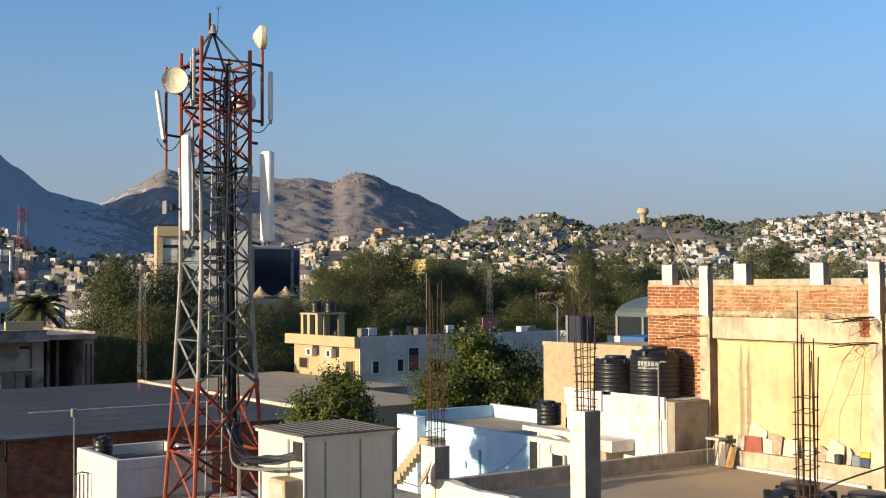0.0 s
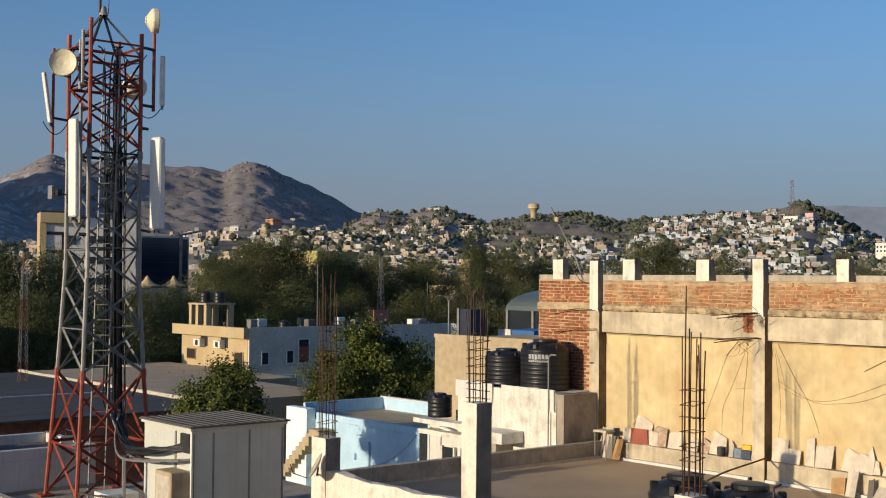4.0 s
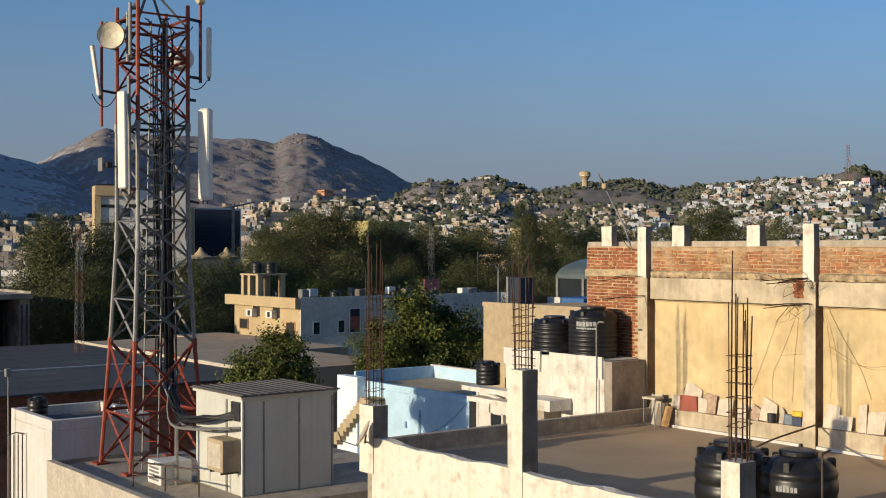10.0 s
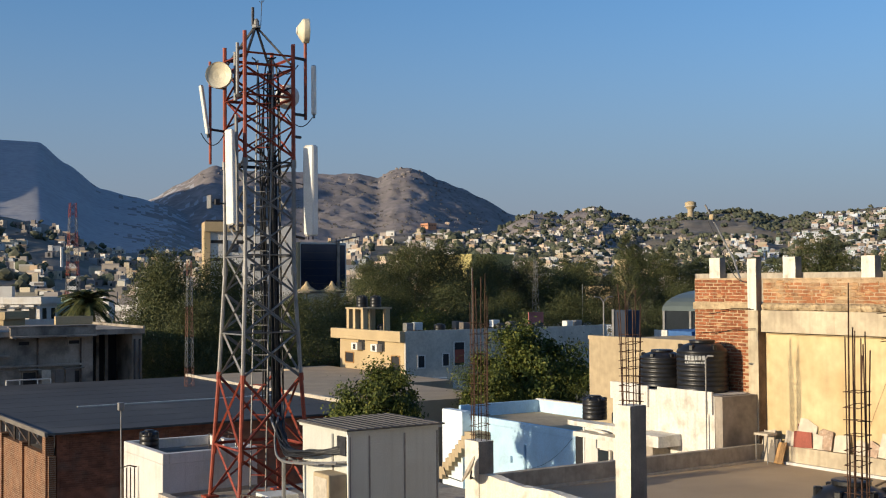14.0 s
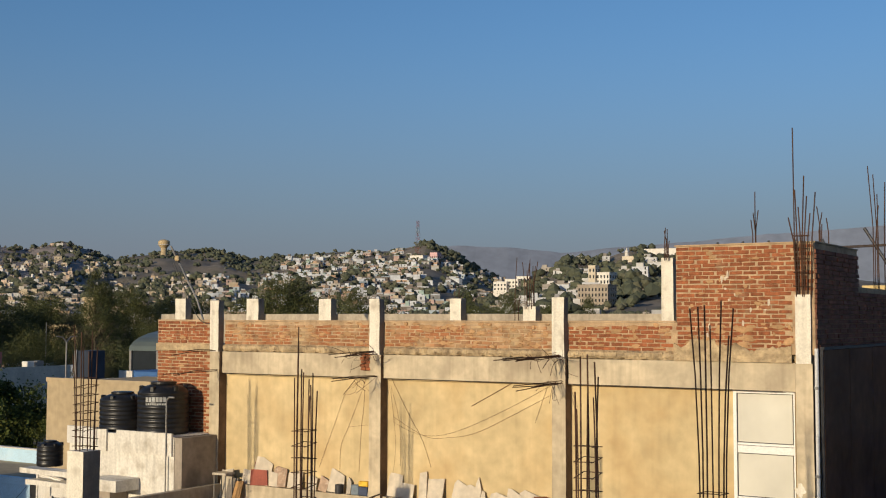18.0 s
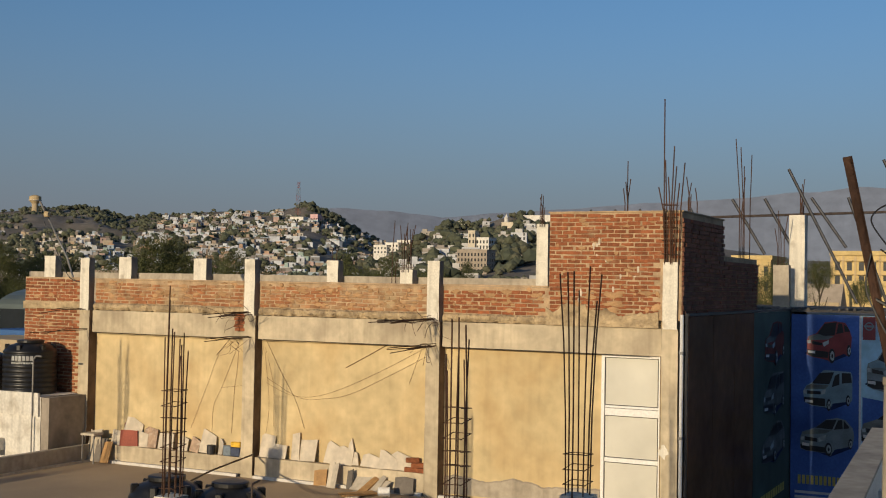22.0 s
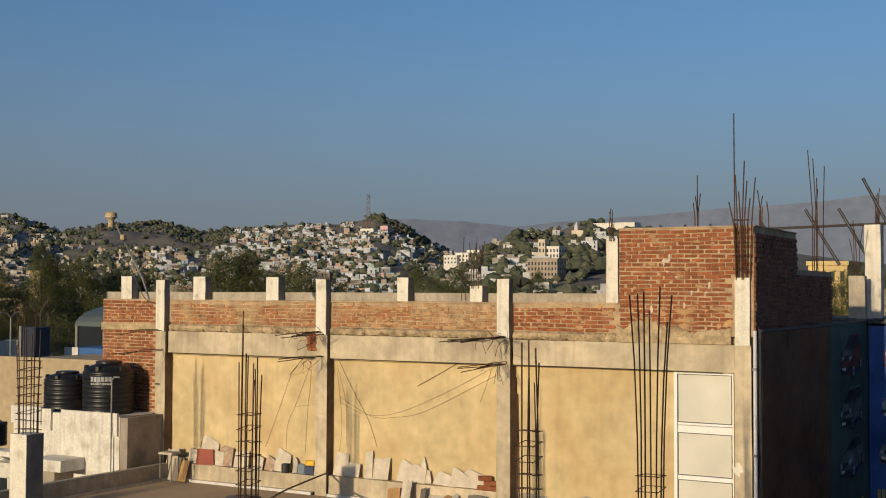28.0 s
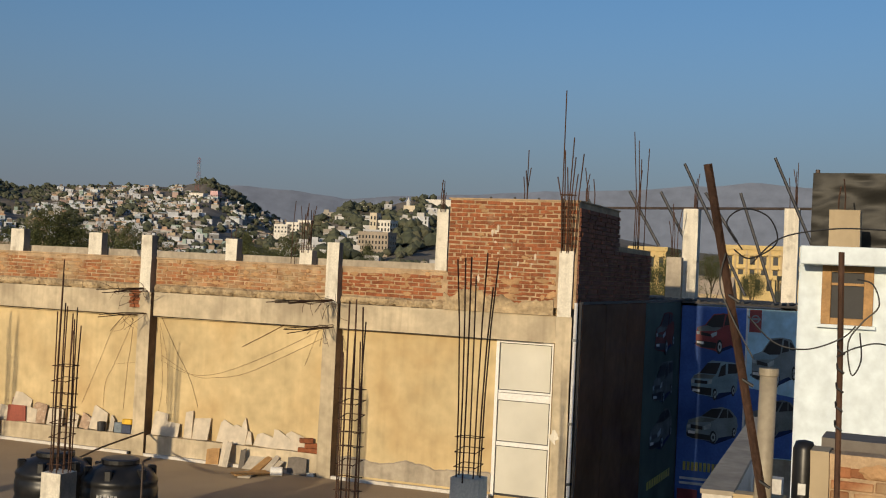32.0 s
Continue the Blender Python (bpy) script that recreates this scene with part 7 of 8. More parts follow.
for k in range(4):
    part("grating_post", rod(bmesh.new(), (70.8 + 0.9 * k, 134.4, 8.4), (70.8 + 0.9 * k, 134.4, 9.0), 0.05), M_darksteel, gb)
for k in range(2):
    cx = 64.5 + 3.4 * k
    c = thing("canvas_canopy", "peaked cream canvas canopy below the glass block", "canopy", (cx, 130.0, 2.5), group="canvas canopies")
    part("canvas", lathe(bmesh.new(), ((1.65, 0), (0.95, 0.22), (0.4, 0.65), (0.1, 1.15), (0, 1.2)), 14, (cx, 130.0, 2.5)), M_creamwall, c)
    part("edge", lathe(bmesh.new(), ((1.62, -0.22), (1.68, -0.22), (1.68, 0.0), (1.62, 0.0)), 14, (cx, 130.0, 2.5)), M_darkroof, c, "dark valance")
    part("post", rod(bmesh.new(), (cx, 130.0, GROUND), (cx, 130.0, 2.6), 0.08), M_darksteel, c)
wbk = thing("cream_block", "cream apartment block with dark window strips behind the mast", "building", (55, 134, GROUND))
part("wall", B(53.9, 64.0, 134.0, 136.5, GROUND, 10.3), M_greywhite, wbk)
part("lit_side", B(53.2, 53.9, 133.8, 136.5, GROUND, 9.6), M_creamwall, wbk, "sunlit cream corner")
part("roof_slab", B(53.2, 57.6, 133.5, 136.6, 9.6, 10.75), M_creamwall, wbk)
part("roof_rail", B(53.3, 56.6, 133.6, 133.7, 10.75, 10.95), M_darksteel, wbk)
part("dark_pier", B(55.6, 55.95, 133.9, 134.0, GROUND, 8.6), M_dark, wbk)
for k in range(5):
    part("window_band", B(53.95, 55.6, 133.9, 134.0, 8.25 - 2.1 * k, 8.6 - 2.1 * k), M_dark, wbk)
    part("window", B(56.3, 57.2, 133.9, 134.0, 7.2 - 2.4 * k, 8.2 - 2.4 * k), M_window, wbk)
    part("window", B(58.6, 61.6, 133.9, 134.0, 7.4 - 2.4 * k, 8.2 - 2.4 * k), M_window, wbk)
turned = Matrix.Translation((53.5, 134, 0)) @ Matrix.Rotation(radians(-15), 4, "Z") @ Matrix.Translation((-53.5, -134, 0))
wbk.matrix_basis = turned @ wbk.matrix_basis

# vaulted shed, blue tanks and container near the brick wall
vs = thing("vaulted_shed", "dark translucent shed with a curved roof", "shed", (46, 40, GROUND))
bm = bmesh.new()
n = 14
ends = []
for y in (38.0, 46.0):
    ends.append([bm.verts.new((46.5 - 3.2 * math.cos(k * math.pi / n), y, 1.9 + 1.05 * math.sin(k * math.pi / n))) for k in range(n + 1)])
for k in range(n):
    bm.faces.new((ends[0][k], ends[0][k + 1], ends[1][k + 1], ends[1][k]))
bm.faces.new(ends[0])
bm.faces.new(ends[1][::-1])
part("vault", bm, mat("grey_green_sheet", (0.10, 0.12, 0.11), 0.35, vary=0.15, scale=0.4, bump=0.02), vs)
part("wall", B(43.4, 49.6, 38.0, 46.0, GROUND, 1.9), M_window, vs)
for k in range(5):
    part("rib", B(43.3, 43.4, 38.2 + 1.9 * k, 38.35 + 1.9 * k, GROUND, 1.9), M_galv, vs)
BLUE_AT = at_bearing(41.5, 45, GROUND)
bt = thing("blue_tank_tower", "dark blue sheet-clad tank tower", "tower", BLUE_AT)
part("cladding", B(BLUE_AT.x - 0.4, BLUE_AT.x + 0.3, BLUE_AT.y - 0.3, BLUE_AT.y + 0.4, GROUND, 2.35), mat("navy_sheet", (0.022, 0.03, 0.05), 0.5, vary=0.2, bump=0.05), bt)
part("edge", B(BLUE_AT.x - 0.46, BLUE_AT.x - 0.4, BLUE_AT.y + 0.3, BLUE_AT.y + 0.42, GROUND, 2.38), M_galv, bt)
BOX_AT = at_bearing(43.6, 46, GROUND)
ct = thing("blue_container", "white and blue container on a roof", "container", BOX_AT)
part("body", B(BOX_AT.x - 0.6, BOX_AT.x + 3, BOX_AT.y - 1.5, BOX_AT.y + 0.4, GROUND, 1.58), mat("blue_container_paint", (0.05, 0.13, 0.32), 0.5, vary=0.1, bump=0.03), ct)
part("white_side", B(BOX_AT.x - 0.66, BOX_AT.x - 0.6, BOX_AT.y - 0.3, BOX_AT.y + 0.4, 1.1, 1.6), M_white, ct)
for x, y in ((33.5, 39.0), (39.0, 38.5), (41.0, 40.0)):
    sl = thing("street_lamp", "slim grey double-armed street lamp", "street lamp", (x, y, GROUND), group="street lamps")
    part("pole", rod(bmesh.new(), (x, y, GROUND), (x, y, 2.6), 0.04, 7, 0.03), M_galv, sl)
    for s in (-1, 1):
        part("arm", tube(bmesh.new(), [(x, y, 2.55), (x + 0.2 * s, y, 2.75), (x + 0.5 * s, y, 2.78)], 0.025), M_galv, sl)

# water tower on the hill
wt_at = at_bearing(44.33, 1480) + Vector((0, 0, 5))
wt = thing("water_tower", "cream overhead water tower with a bulging tank on the hill", "water tower", wt_at)
part("shaft", lathe(bmesh.new(), ((4.2, -12), (3.6, 9), (4.0, 10)), 18, wt_at), M_beige, wt)
part("tank", lathe(bmesh.new(), ((4.0, 10), (6.6, 13.0), (6.8, 13.6), (6.8, 17.6), (6.2, 18.3), (3.0, 19.6), (0, 20.0)), 22, wt_at), M_creamwall, wt)
part("gallery", lathe(bmesh.new(), ((7.3, 13.2), (7.5, 13.3), (7.5, 13.9), (7.3, 13.9)), 22, wt_at), M_white, wt)


M_fadedred = mat("faded_red_paint", (0.22, 0.10, 0.07), 0.7, vary=0.3, scale=2, fine=20, bump=0.05)


def far_mast(label, bearing, dist, h, w, base=None, bands=6, extra=False, paint=None, each=1):
    """A far lattice mast in red and white bands."""
    c = at_bearing(bearing, dist, base)
    t = thing("lattice_mast", label, "telecom mast", c, group="far masts")
    for k in range(bands):
        z0, z1 = h * k / bands, h * (k + 1) / bands
        r0, r1 = w / 2 * (1 - 0.55 * k / bands), w / 2 * (1 - 0.55 * (k + 1) / bands)
        cn = [(1, 1), (1, -1), (-1, -1), (-1, 1)]
        mm = (paint or M_red) if (k // each) % 2 else M_galv
        th = max(0.009, w * 0.019)
        for i in range(4):
            p, q = cn[i], cn[(i + 1) % 4]
            part("leg", rod(bmesh.new(), (c.x + p[0] * r0, c.y + p[1] * r0, c.z + z0), (c.x + p[0] * r1, c.y + p[1] * r1, c.z + z1), th, 5), mm, t)
            for u0, u1 in ((0.0, 0.5), (0.5, 1.0)):
                ra, rb = r0 + (r1 - r0) * u0, r0 + (r1 - r0) * u1
                za, zb = z0 + (z1 - z0) * u0, z0 + (z1 - z0) * u1
                for m, n in ((p, q), (q, p)):
                    part("brace", rod(bmesh.new(), (c.x + m[0] * ra, c.y + m[1] * ra, c.z + za), (c.x + n[0] * rb, c.y + n[1] * rb, c.z + zb), th * 0.7, 4), mm, t)
    if extra:
        part("panel", B(c.x - w * 0.9, c.x - w * 0.75, c.y - 0.4, c.y + 0.4, c.z + h * 0.45, c.z + h * 0.62), M_antenna, t)
        part("dish", lathe(bmesh.new(), ((0, 0), (1.0, 0.2), (1.0, 0.5), (0, 0.6)), 12, (c.x - w * 0.8, c.y, c.z + h * 0.65)), M_antenna, t)
    return t


far_mast("distant red and white lattice mast over the town", 15.6, 345, 32, 3.6, -6.0, 8, True)
far_mast("slim pale lattice mast with faded red bands by the trees", 20.88, 60, 8.14, 0.42, -3.58, 11, False, M_fadedred, 2)
far_mast("hazy lattice mast on the hilltop", 56.2, 1400, 46, 5.0, None, 6)
far_mast("slim pale lattice mast beyond the trees", 37.1, 110, 6.0, 0.5, -0.5, 4, False, M_galv)
for b, d0, z1 in ((34.1, 95, 4.6), (39.3, 120, 3.2)):
    c = at_bearing(b, d0, GROUND)
    pl = thing("thin_pole", "thin pale pole between the trees", "pole", c, group="thin poles")
    part("pole", rod(bmesh.new(), c, (c.x, c.y, z1), 0.05, 6, 0.03), M_galv, pl)

# single far houses that stand out
far_house("pink_block", "faded pink block above the trees", 32.6, 300, 7, 8, GROUND, 8.0, mat("faded_pink", (0.50, 0.27, 0.2), 0.9, vary=0.15, scale=0.1, bump=0.0), ((12.0, 1.3), (9.2, 1.3)), 4)
far_house("olive_block", "olive yellow apartment block above the trees", 34.0, 250, 16, 10, GROUND, 8.6, mat("olive_yellow", (0.42, 0.36, 0.14), 0.9, vary=0.12, scale=0.1, bump=0.0), ((11.5, 1.4), (8.0, 1.4)), 6)
far_house("brown_tower_block", "plain brown stair tower above the trees", 41.45, 190, 2.3, 3, GROUND, 6.3, M_beige)
far_house("cream_roof_house", "flat cream house among the trees", 40.6, 185, 6, 5, GROUND, 2.2, M_creamwall)
M_brownstone = mat("brown_stone", (0.36, 0.30, 0.235), 0.9, vary=0.12, scale=0.2, fine=2, bump=0.0)
M_palestone = mat("pale_stone", (0.60, 0.52, 0.40), 0.9, vary=0.1, scale=0.2, fine=2, bump=0.0)
far_house("brown_palace", "brown stone building with rows of arched windows on the hillside", 64.7, 700, 19, 12, 2.0, 23.5, M_brownstone, ((18.2, 1.7), (15.1, 1.7), (12.0, 1.7), (8.9, 1.7)), 9)
far_house("white_mansion", "cream mansion with tall windows on the hillside", 65.0, 800, 14, 12, 16.0, 34.5, M_greywhite, ((15.0, 2.0), (11.5, 2.0), (8.0, 2.0)), 6)
far_house("mansion_tower", "cream corner tower beside the mansion", 64.55, 797, 5, 6, 16.0, 39.0, M_palestone, ((19.0, 2.2), (15.0, 2.2)), 2)
for b, e in ((60.25, 1.8), (60.8, 1.92), (61.35, 2.05)):
    top, base = EYE.z + 1035 * math.tan(radians(e)), land(b, 1035) - 3
    far_house("white_hill_house", "white terraced house stepping up the hillside", b, 1035, 13, 10, base, top, M_greywhite, ((top - base - 3.2, 1.6), (top - base - 6.6, 1.6)), 4)
mosque = at_bearing(66.2, 980)
mq = thing("hill_temple", "cream temple with a short tower on the hilltop", "temple", mosque)
part("hall", B(mosque.x - 5, mosque.x + 5, mosque.y - 9, mosque.y + 4, mosque.z - 4, mosque.z + 4), M_palestone, mq)
part("tower", lathe(bmesh.new(), ((1.7, 3), (1.7, 7), (1.9, 7.3), (1.2, 8.6), (0.4, 10), (0, 11.5)), 12, (mosque.x, mosque.y + 2, mosque.z)), M_white, mq)
far_house("long_white_hall", "long white hall on the hilltop", 68.0, 1000, 36, 14, land(68, 1000) - 3, land(68, 1000) + 8, M_greywhite, ((3.5, 2.5),), 9)
pinkt = at_bearing(57.0, 1400)
far_house("pink_hilltop_house", "pink and white house on the hilltop", 57.05, 1400, 10, 9, pinkt.z - 4, pinkt.z + 7.5, mat("pink_paint", (0.62, 0.4, 0.4), 0.9, vary=0.1, scale=0.1, bump=0.0), ((5.5, 2.0),), 4)
far_house("white_hilltop_house", "white house below the hilltop trees", 56.25, 1360, 18, 10, land(56.25, 1360) - 4, land(56.25, 1360) + 6, M_greywhite, ((4.5, 2.0),), 6)
M_yellow = mat("yellow_render", (0.60, 0.45, 0.20), 0.9, vary=0.12, scale=0.4, fine=3, bump=0.0, stain=(0.4, 0.3, 0.16), stain_amount=0.4, stain_scale=0.5)
school = far_house("yellow_school", "yellow two-storey building with brown windows", 83.1, 150, 9.2, 10, GROUND, 7.6, M_yellow, ((12.85, 0.95), (11.3, 0.95)), 7)
c = at_bearing(83.1, 150, 0)
for k in range(8):
    y = c.y - 4.6 + 9.2 * k / 7
    part("pilaster", B(c.x - 5.12, c.x - 5.0, y - 0.1, y + 0.1, GROUND, 7.5), M_creamwall, school)
for z in (5.35, 6.95):
    part("band", B(c.x - 5.2, c.x - 5.0, c.y - 4.6, c.y + 4.6, z, z + 0.14), M_creamwall, school)
far_house("yellow_wing", "yellow wing with reddish windows beside trees", 77.9, 150, 4.4, 8, GROUND, 7.0, M_yellow, ((12.1, 1.1), (10.3, 1.1)), 4)
far_house("yellow_annex", "low yellow annex with tall dark windows", 82.75, 138, 3.7, 5, GROUND, 4.1, M_yellow, ((9.9, 1.2),), 3)
gable = far_house("gable_house", "low house with a sloping brown roof", 80.75, 132, 3.3, 4, GROUND, 1.8, M_beige, ((7.2, 0.8),), 2)
c = at_bearing(80.75, 132, 0)
bm = bmesh.new()
edge = [[bm.verts.new((c.x + dx, c.y + dy, z)) for dx, z in ((-2.3, 1.7), (0.0, 4.2), (2.3, 1.7))] for dy in (-2.0, 2.0)]
for a, b in ((0, 1), (1, 2), (2, 0)):
    bm.faces.new((edge[0][a], edge[0][b], edge[1][b], edge[1][a]))
bm.faces.new(edge[0])
bm.faces.new(edge[1][::-1])
bmesh.ops.recalc_face_normals(bm, faces=bm.faces)
part("gable_roof", bm, M_brownstone, gable)
far_house("orange_fort", "orange fort-like house on the bare hill", 32.0, 1720, 20, 14, land(32.0, 1720) - 6, land(32.0, 1720) + 5, mat("orange_render", (0.55, 0.27, 0.15), 0.9, vary=0.1, scale=0.05, bump=0.0), ((7.5, 2),), 6)

# houses just behind the old grey house
wbh = far_house("white_balcony_house", "white house with stacked balconies behind the grey house", 13.7, 92, 3.2, 3.0, GROUND, 2.1, M_white, ((7.6, 1.2), (4.9, 1.2)), 3, 52)
c = at_bearing(13.7, 92, 0)
for z in (-1.9, 0.3):
    part("balcony", B(c.x - 1.3, c.x + 1.6, c.y - 2.6, c.y - 1.6, z, z + 0.12), M_white, wbh)
    part("balcony_rail", B(c.x - 1.3, c.x + 1.6, c.y - 2.62, c.y - 2.55, z + 0.12, z + 0.75), M_white, wbh)
far_house("green_house", "pale green plain house behind the grey house", 15.3, 96, 3.0, 3.0, GROUND, 2.0, mat("pale_green_render", (0.30, 0.40, 0.34), 0.85, vary=0.1, scale=0.5, bump=0.0), ((7.2, 1.1),), 2, 50)
far_house("cream_roof_room", "cream roof room behind the grey house", 12.4, 86, 2.6, 3.0, GROUND, 1.2, M_creamwall, ((6.6, 1.0),), 2, 50)

hb = at_bearing(37.1, 105, -0.2)
hd = thing("red_hoarding", "small faded red hoarding among the trees", "sign", hb)
part("board", B(hb.x - 0.8, hb.x + 0.8, hb.y - 0.05, hb.y + 0.05, -0.5, 0.8), mat("faded_red_print", (0.45, 0.16, 0.13), 0.8, vary=0.2, scale=1.5, bump=0.0), hd)
for dx in (-0.7, 0.7):
    part("post", rod(bmesh.new(), (hb.x + dx, hb.y + 0.1, GROUND), (hb.x + dx, hb.y + 0.1, 0.8), 0.05), M_iron, hd)


# ---------- town on the hills and on the plain ----------
M_houses = palette("painted_house_walls", [(0.567, 0.588, 0.625), (0.501, 0.517, 0.543), (0.516, 0.473, 0.413), (0.206, 0.172, 0.146), (0.551, 0.574, 0.615), (0.378, 0.301, 0.232), (0.284, 0.275, 0.267), (0.575, 0.597, 0.634), (0.464, 0.310, 0.215), (0.241, 0.206, 0.181), (0.361, 0.421, 0.464), (0.447, 0.439, 0.421), (0.189, 0.163, 0.142), (0.482, 0.396, 0.284), (0.559, 0.583, 0.625), (0.327, 0.413, 0.370), (0.310, 0.284, 0.267), (0.464, 0.335, 0.292), (0.584, 0.605, 0.643), (0.258, 0.224, 0.198)], 0.85, 0.3)

M_plainhouses = palette("cream_and_tan_house_walls", [(0.62, 0.57, 0.48), (0.56, 0.47, 0.34), (0.4, 0.35, 0.3), (0.23, 0.2, 0.18), (0.64, 0.62, 0.58), (0.5, 0.36, 0.24), (0.32, 0.29, 0.27), (0.58, 0.5, 0.36), (0.27, 0.24, 0.22), (0.52, 0.42, 0.3), (0.66, 0.64, 0.6), (0.25, 0.22, 0.2), (0.44, 0.45, 0.46), (0.36, 0.31, 0.27), (0.56, 0.43, 0.33), (0.3, 0.27, 0.25)], 0.85, 0.3)
M_palehouses = palette("pale_house_walls", [(0.619, 0.619, 0.619), (0.516, 0.499, 0.464), (0.361, 0.327, 0.284), (0.568, 0.576, 0.593), (0.636, 0.628, 0.619), (0.310, 0.275, 0.241), (0.568, 0.550, 0.525), (0.413, 0.404, 0.396)], 0.85, 0.25)


class Joined:
    """Collects boxes for one large mesh."""

    def __init__(self):
        self.v, self.f = [], []

    def box(self, m, x0, x1, y0, y1, z0, z1):
        n = len(self.v)
        for x, y, z in ((x0, y0, z0), (x1, y0, z0), (x1, y1, z0), (x0, y1, z0), (x0, y0, z1), (x1, y0, z1), (x1, y1, z1), (x0, y1, z1)):
            self.v.append((m @ Vector((x, y, z)))[:])
        self.f += [tuple(n + k for k in q) for q in ((3, 2, 1, 0), (4, 5, 6, 7), (0, 1, 5, 4), (1, 2, 6, 5), (2, 3, 7, 6), (3, 0, 4, 7))]

    def make(self, name, material, label, category):
        me = bpy.data.meshes.new(name)
        me.from_pydata(self.v, [], self.f)
        me.materials.append(material)
        me.update()
        return tagged(new(name, me), label, category, kind="stuff")


def district(name, label, count, spot, seed, size=(6, 12), tall=(3.5, 8.5), paint=None):
    """Many small flat-roofed houses, with roof rooms, tanks and windows."""
    rng = random.Random(seed)
    walls, wins = Joined(), Joined()
    for _ in range(count):
        c = spot(rng)
        if c is None:
            continue
        w, d, h = rng.uniform(*size) * rng.uniform(1.0, 1.7), rng.uniform(*size) * 0.8, rng.uniform(*tall)
        faces_town = 90 - math.degrees(math.atan2(c.x - EYE.x, c.y - EYE.y))
        m = Matrix.Translation(c) @ Matrix.Rotation(radians(faces_town * 0.7 + rng.gauss(0, 12)), 4, "Z")
        walls.box(m, -d / 2, d / 2, -w / 2, w / 2, -6, h)
        if rng.random() < 0.6:
            a, b = rng.uniform(-0.3, 0.1), rng.uniform(-0.3, 0.1)
            walls.box(m, a * d, (a + 0.4) * d, b * w, (b + 0.45) * w, h, h + rng.uniform(1.8, 3.2))
        if rng.random() < 0.5:
            walls.box(m, -d / 2 - 1.0, -d / 2, -w / 2, w / 2, h - 3.4, h - 3.1)
        if rng.random() < 0.35:
            walls.box(m, -d / 2, -d / 2 + 0.3, -w / 2, w / 2, h, h + 0.9)
        rows = max(1, int(h // 3.0))
        for r in range(rows):
            z = h - 2.3 - 3.0 * r
            n = max(1, int(w // 3))
            for k in range(n):
                if rng.random() < 0.5:
                    y = -w / 2 + w * (k + 0.5) / n
                    wins.box(m, -d / 2 - 0.08, -d / 2 + 0.02, y - 0.55, y + 0.55, z, z + rng.choice((1.2, 1.3, 2.0)))
            n = max(1, int(d // 3))
            for k in range(n):
                if rng.random() < 0.35:
                    x = -d / 2 + d * (k + 0.5) / n
                    wins.box(m, x - 0.5, x + 0.5, -w / 2 - 0.08, -w / 2 + 0.02, z, z + 1.2)
    walls.make(name, paint or M_houses, label, "houses")
    wins.make(name + "_windows", M_dark, "dark windows and doorways of the " + label, "windows")


# how far up the town hill the houses reach, by bearing; scrub above
HOUSE_LINE = ((33, 0.7), (36, 0.8), (43, 0.72), (44.5, 0.58), (48.8, 0.55), (50.3, 0.96), (55.4, 0.97), (56.4, 0.72), (58.4, 0.72), (60, 0.96), (63, 0.96))


def hill_spot(b0, b1, lo, hi, ridge, steep=1.0, built=False):
    dist, foot, line = RIDGES[ridge]

    def spot(rng):
        b = rng.uniform(b0, b1)
        u = lo + (hi - lo) * rng.random() ** steep
        if built and ridge == 2 and u > profile_at(HOUSE_LINE, b):
            return None
        r = foot + (dist - foot) * u
        if noise.noise(Vector((b * 0.9, u * 5, ridge))) < (-0.34 if ridge == 2 else -0.18):
            return None
        return at_bearing(b, r)

    return spot


district("hillside_houses", "small white, cream and pink houses stacked up the town hill", 1150, hill_spot(46, 61.5, 0.0, 0.97, 2, 0.9, True), 1, (3.6, 6.8), (2.2, 4.4))
district("hillside_houses_west", "small pale houses scattered up the scrubby town hill", 850, hill_spot(34, 47, 0.0, 0.85, 2, 1.6, True), 2, (2.6, 5.0), (1.7, 3.4), M_plainhouses)
district("valley_houses", "white and cream houses in the valley below the temple hill", 120, hill_spot(60, 70, 0.0, 0.97, 3), 3, (5, 11), (3, 6.5), M_palehouses)
district("foothill_houses", "pale houses at the foot of the bare hill", 460, hill_spot(21, 42, 0.25, 0.99, 5, 0.8), 4, (3.2, 5.8), (2.0, 3.6), M_plainhouses)
district("slope_houses", "small pale houses climbing the slope below the shaded hill", 420, hill_spot(8, 22, 0.0, 0.98, 5, 0.9), 5, (3.0, 5.4), (2.0, 3.6), M_plainhouses)
district("hill_foot_houses", "pale houses climbing the foot of the shaded hill", 150, hill_spot(3, 12.5, 0.0, 0.5, 0, 1.4), 16, (3.0, 6), (2.0, 4), M_plainhouses)
district("upper_slope_houses", "scattered pale houses on the flank of the bare hill", 130, hill_spot(32.5, 42, 0.05, 0.62, 1, 1.3), 15, (3.0, 6), (2.0, 3.6), M_plainhouses)


def plain_spot(b0, b1, r0, r1):
    def spot(rng):
        return at_bearing(rng.uniform(b0, b1), r0 + (r1 - r0) * rng.random() ** 0.7, GROUND)

    return spot


district("plain_houses", "crowded flat-roofed houses of the old town on the plain", 340, plain_spot(6, 34, 190, 420), 6, (3.4, 6.2), (4.0, 7.5), M_plainhouses)
district("near_plain_houses", "flat-roofed painted houses beyond the shed", 55, plain_spot(6, 19.5, 130, 300), 7, (3.2, 6), (4.5, 7.5), M_plainhouses)
district("street_houses", "low flat roofs and walls among the trees", 26, plain_spot(34, 46, 75, 140), 8, (5, 9), (2.0, 4.6))
district("east_houses", "white and cream houses behind the brick parapet", 110, plain_spot(44, 72, 220, 420), 9, (7, 13), (4, 9))


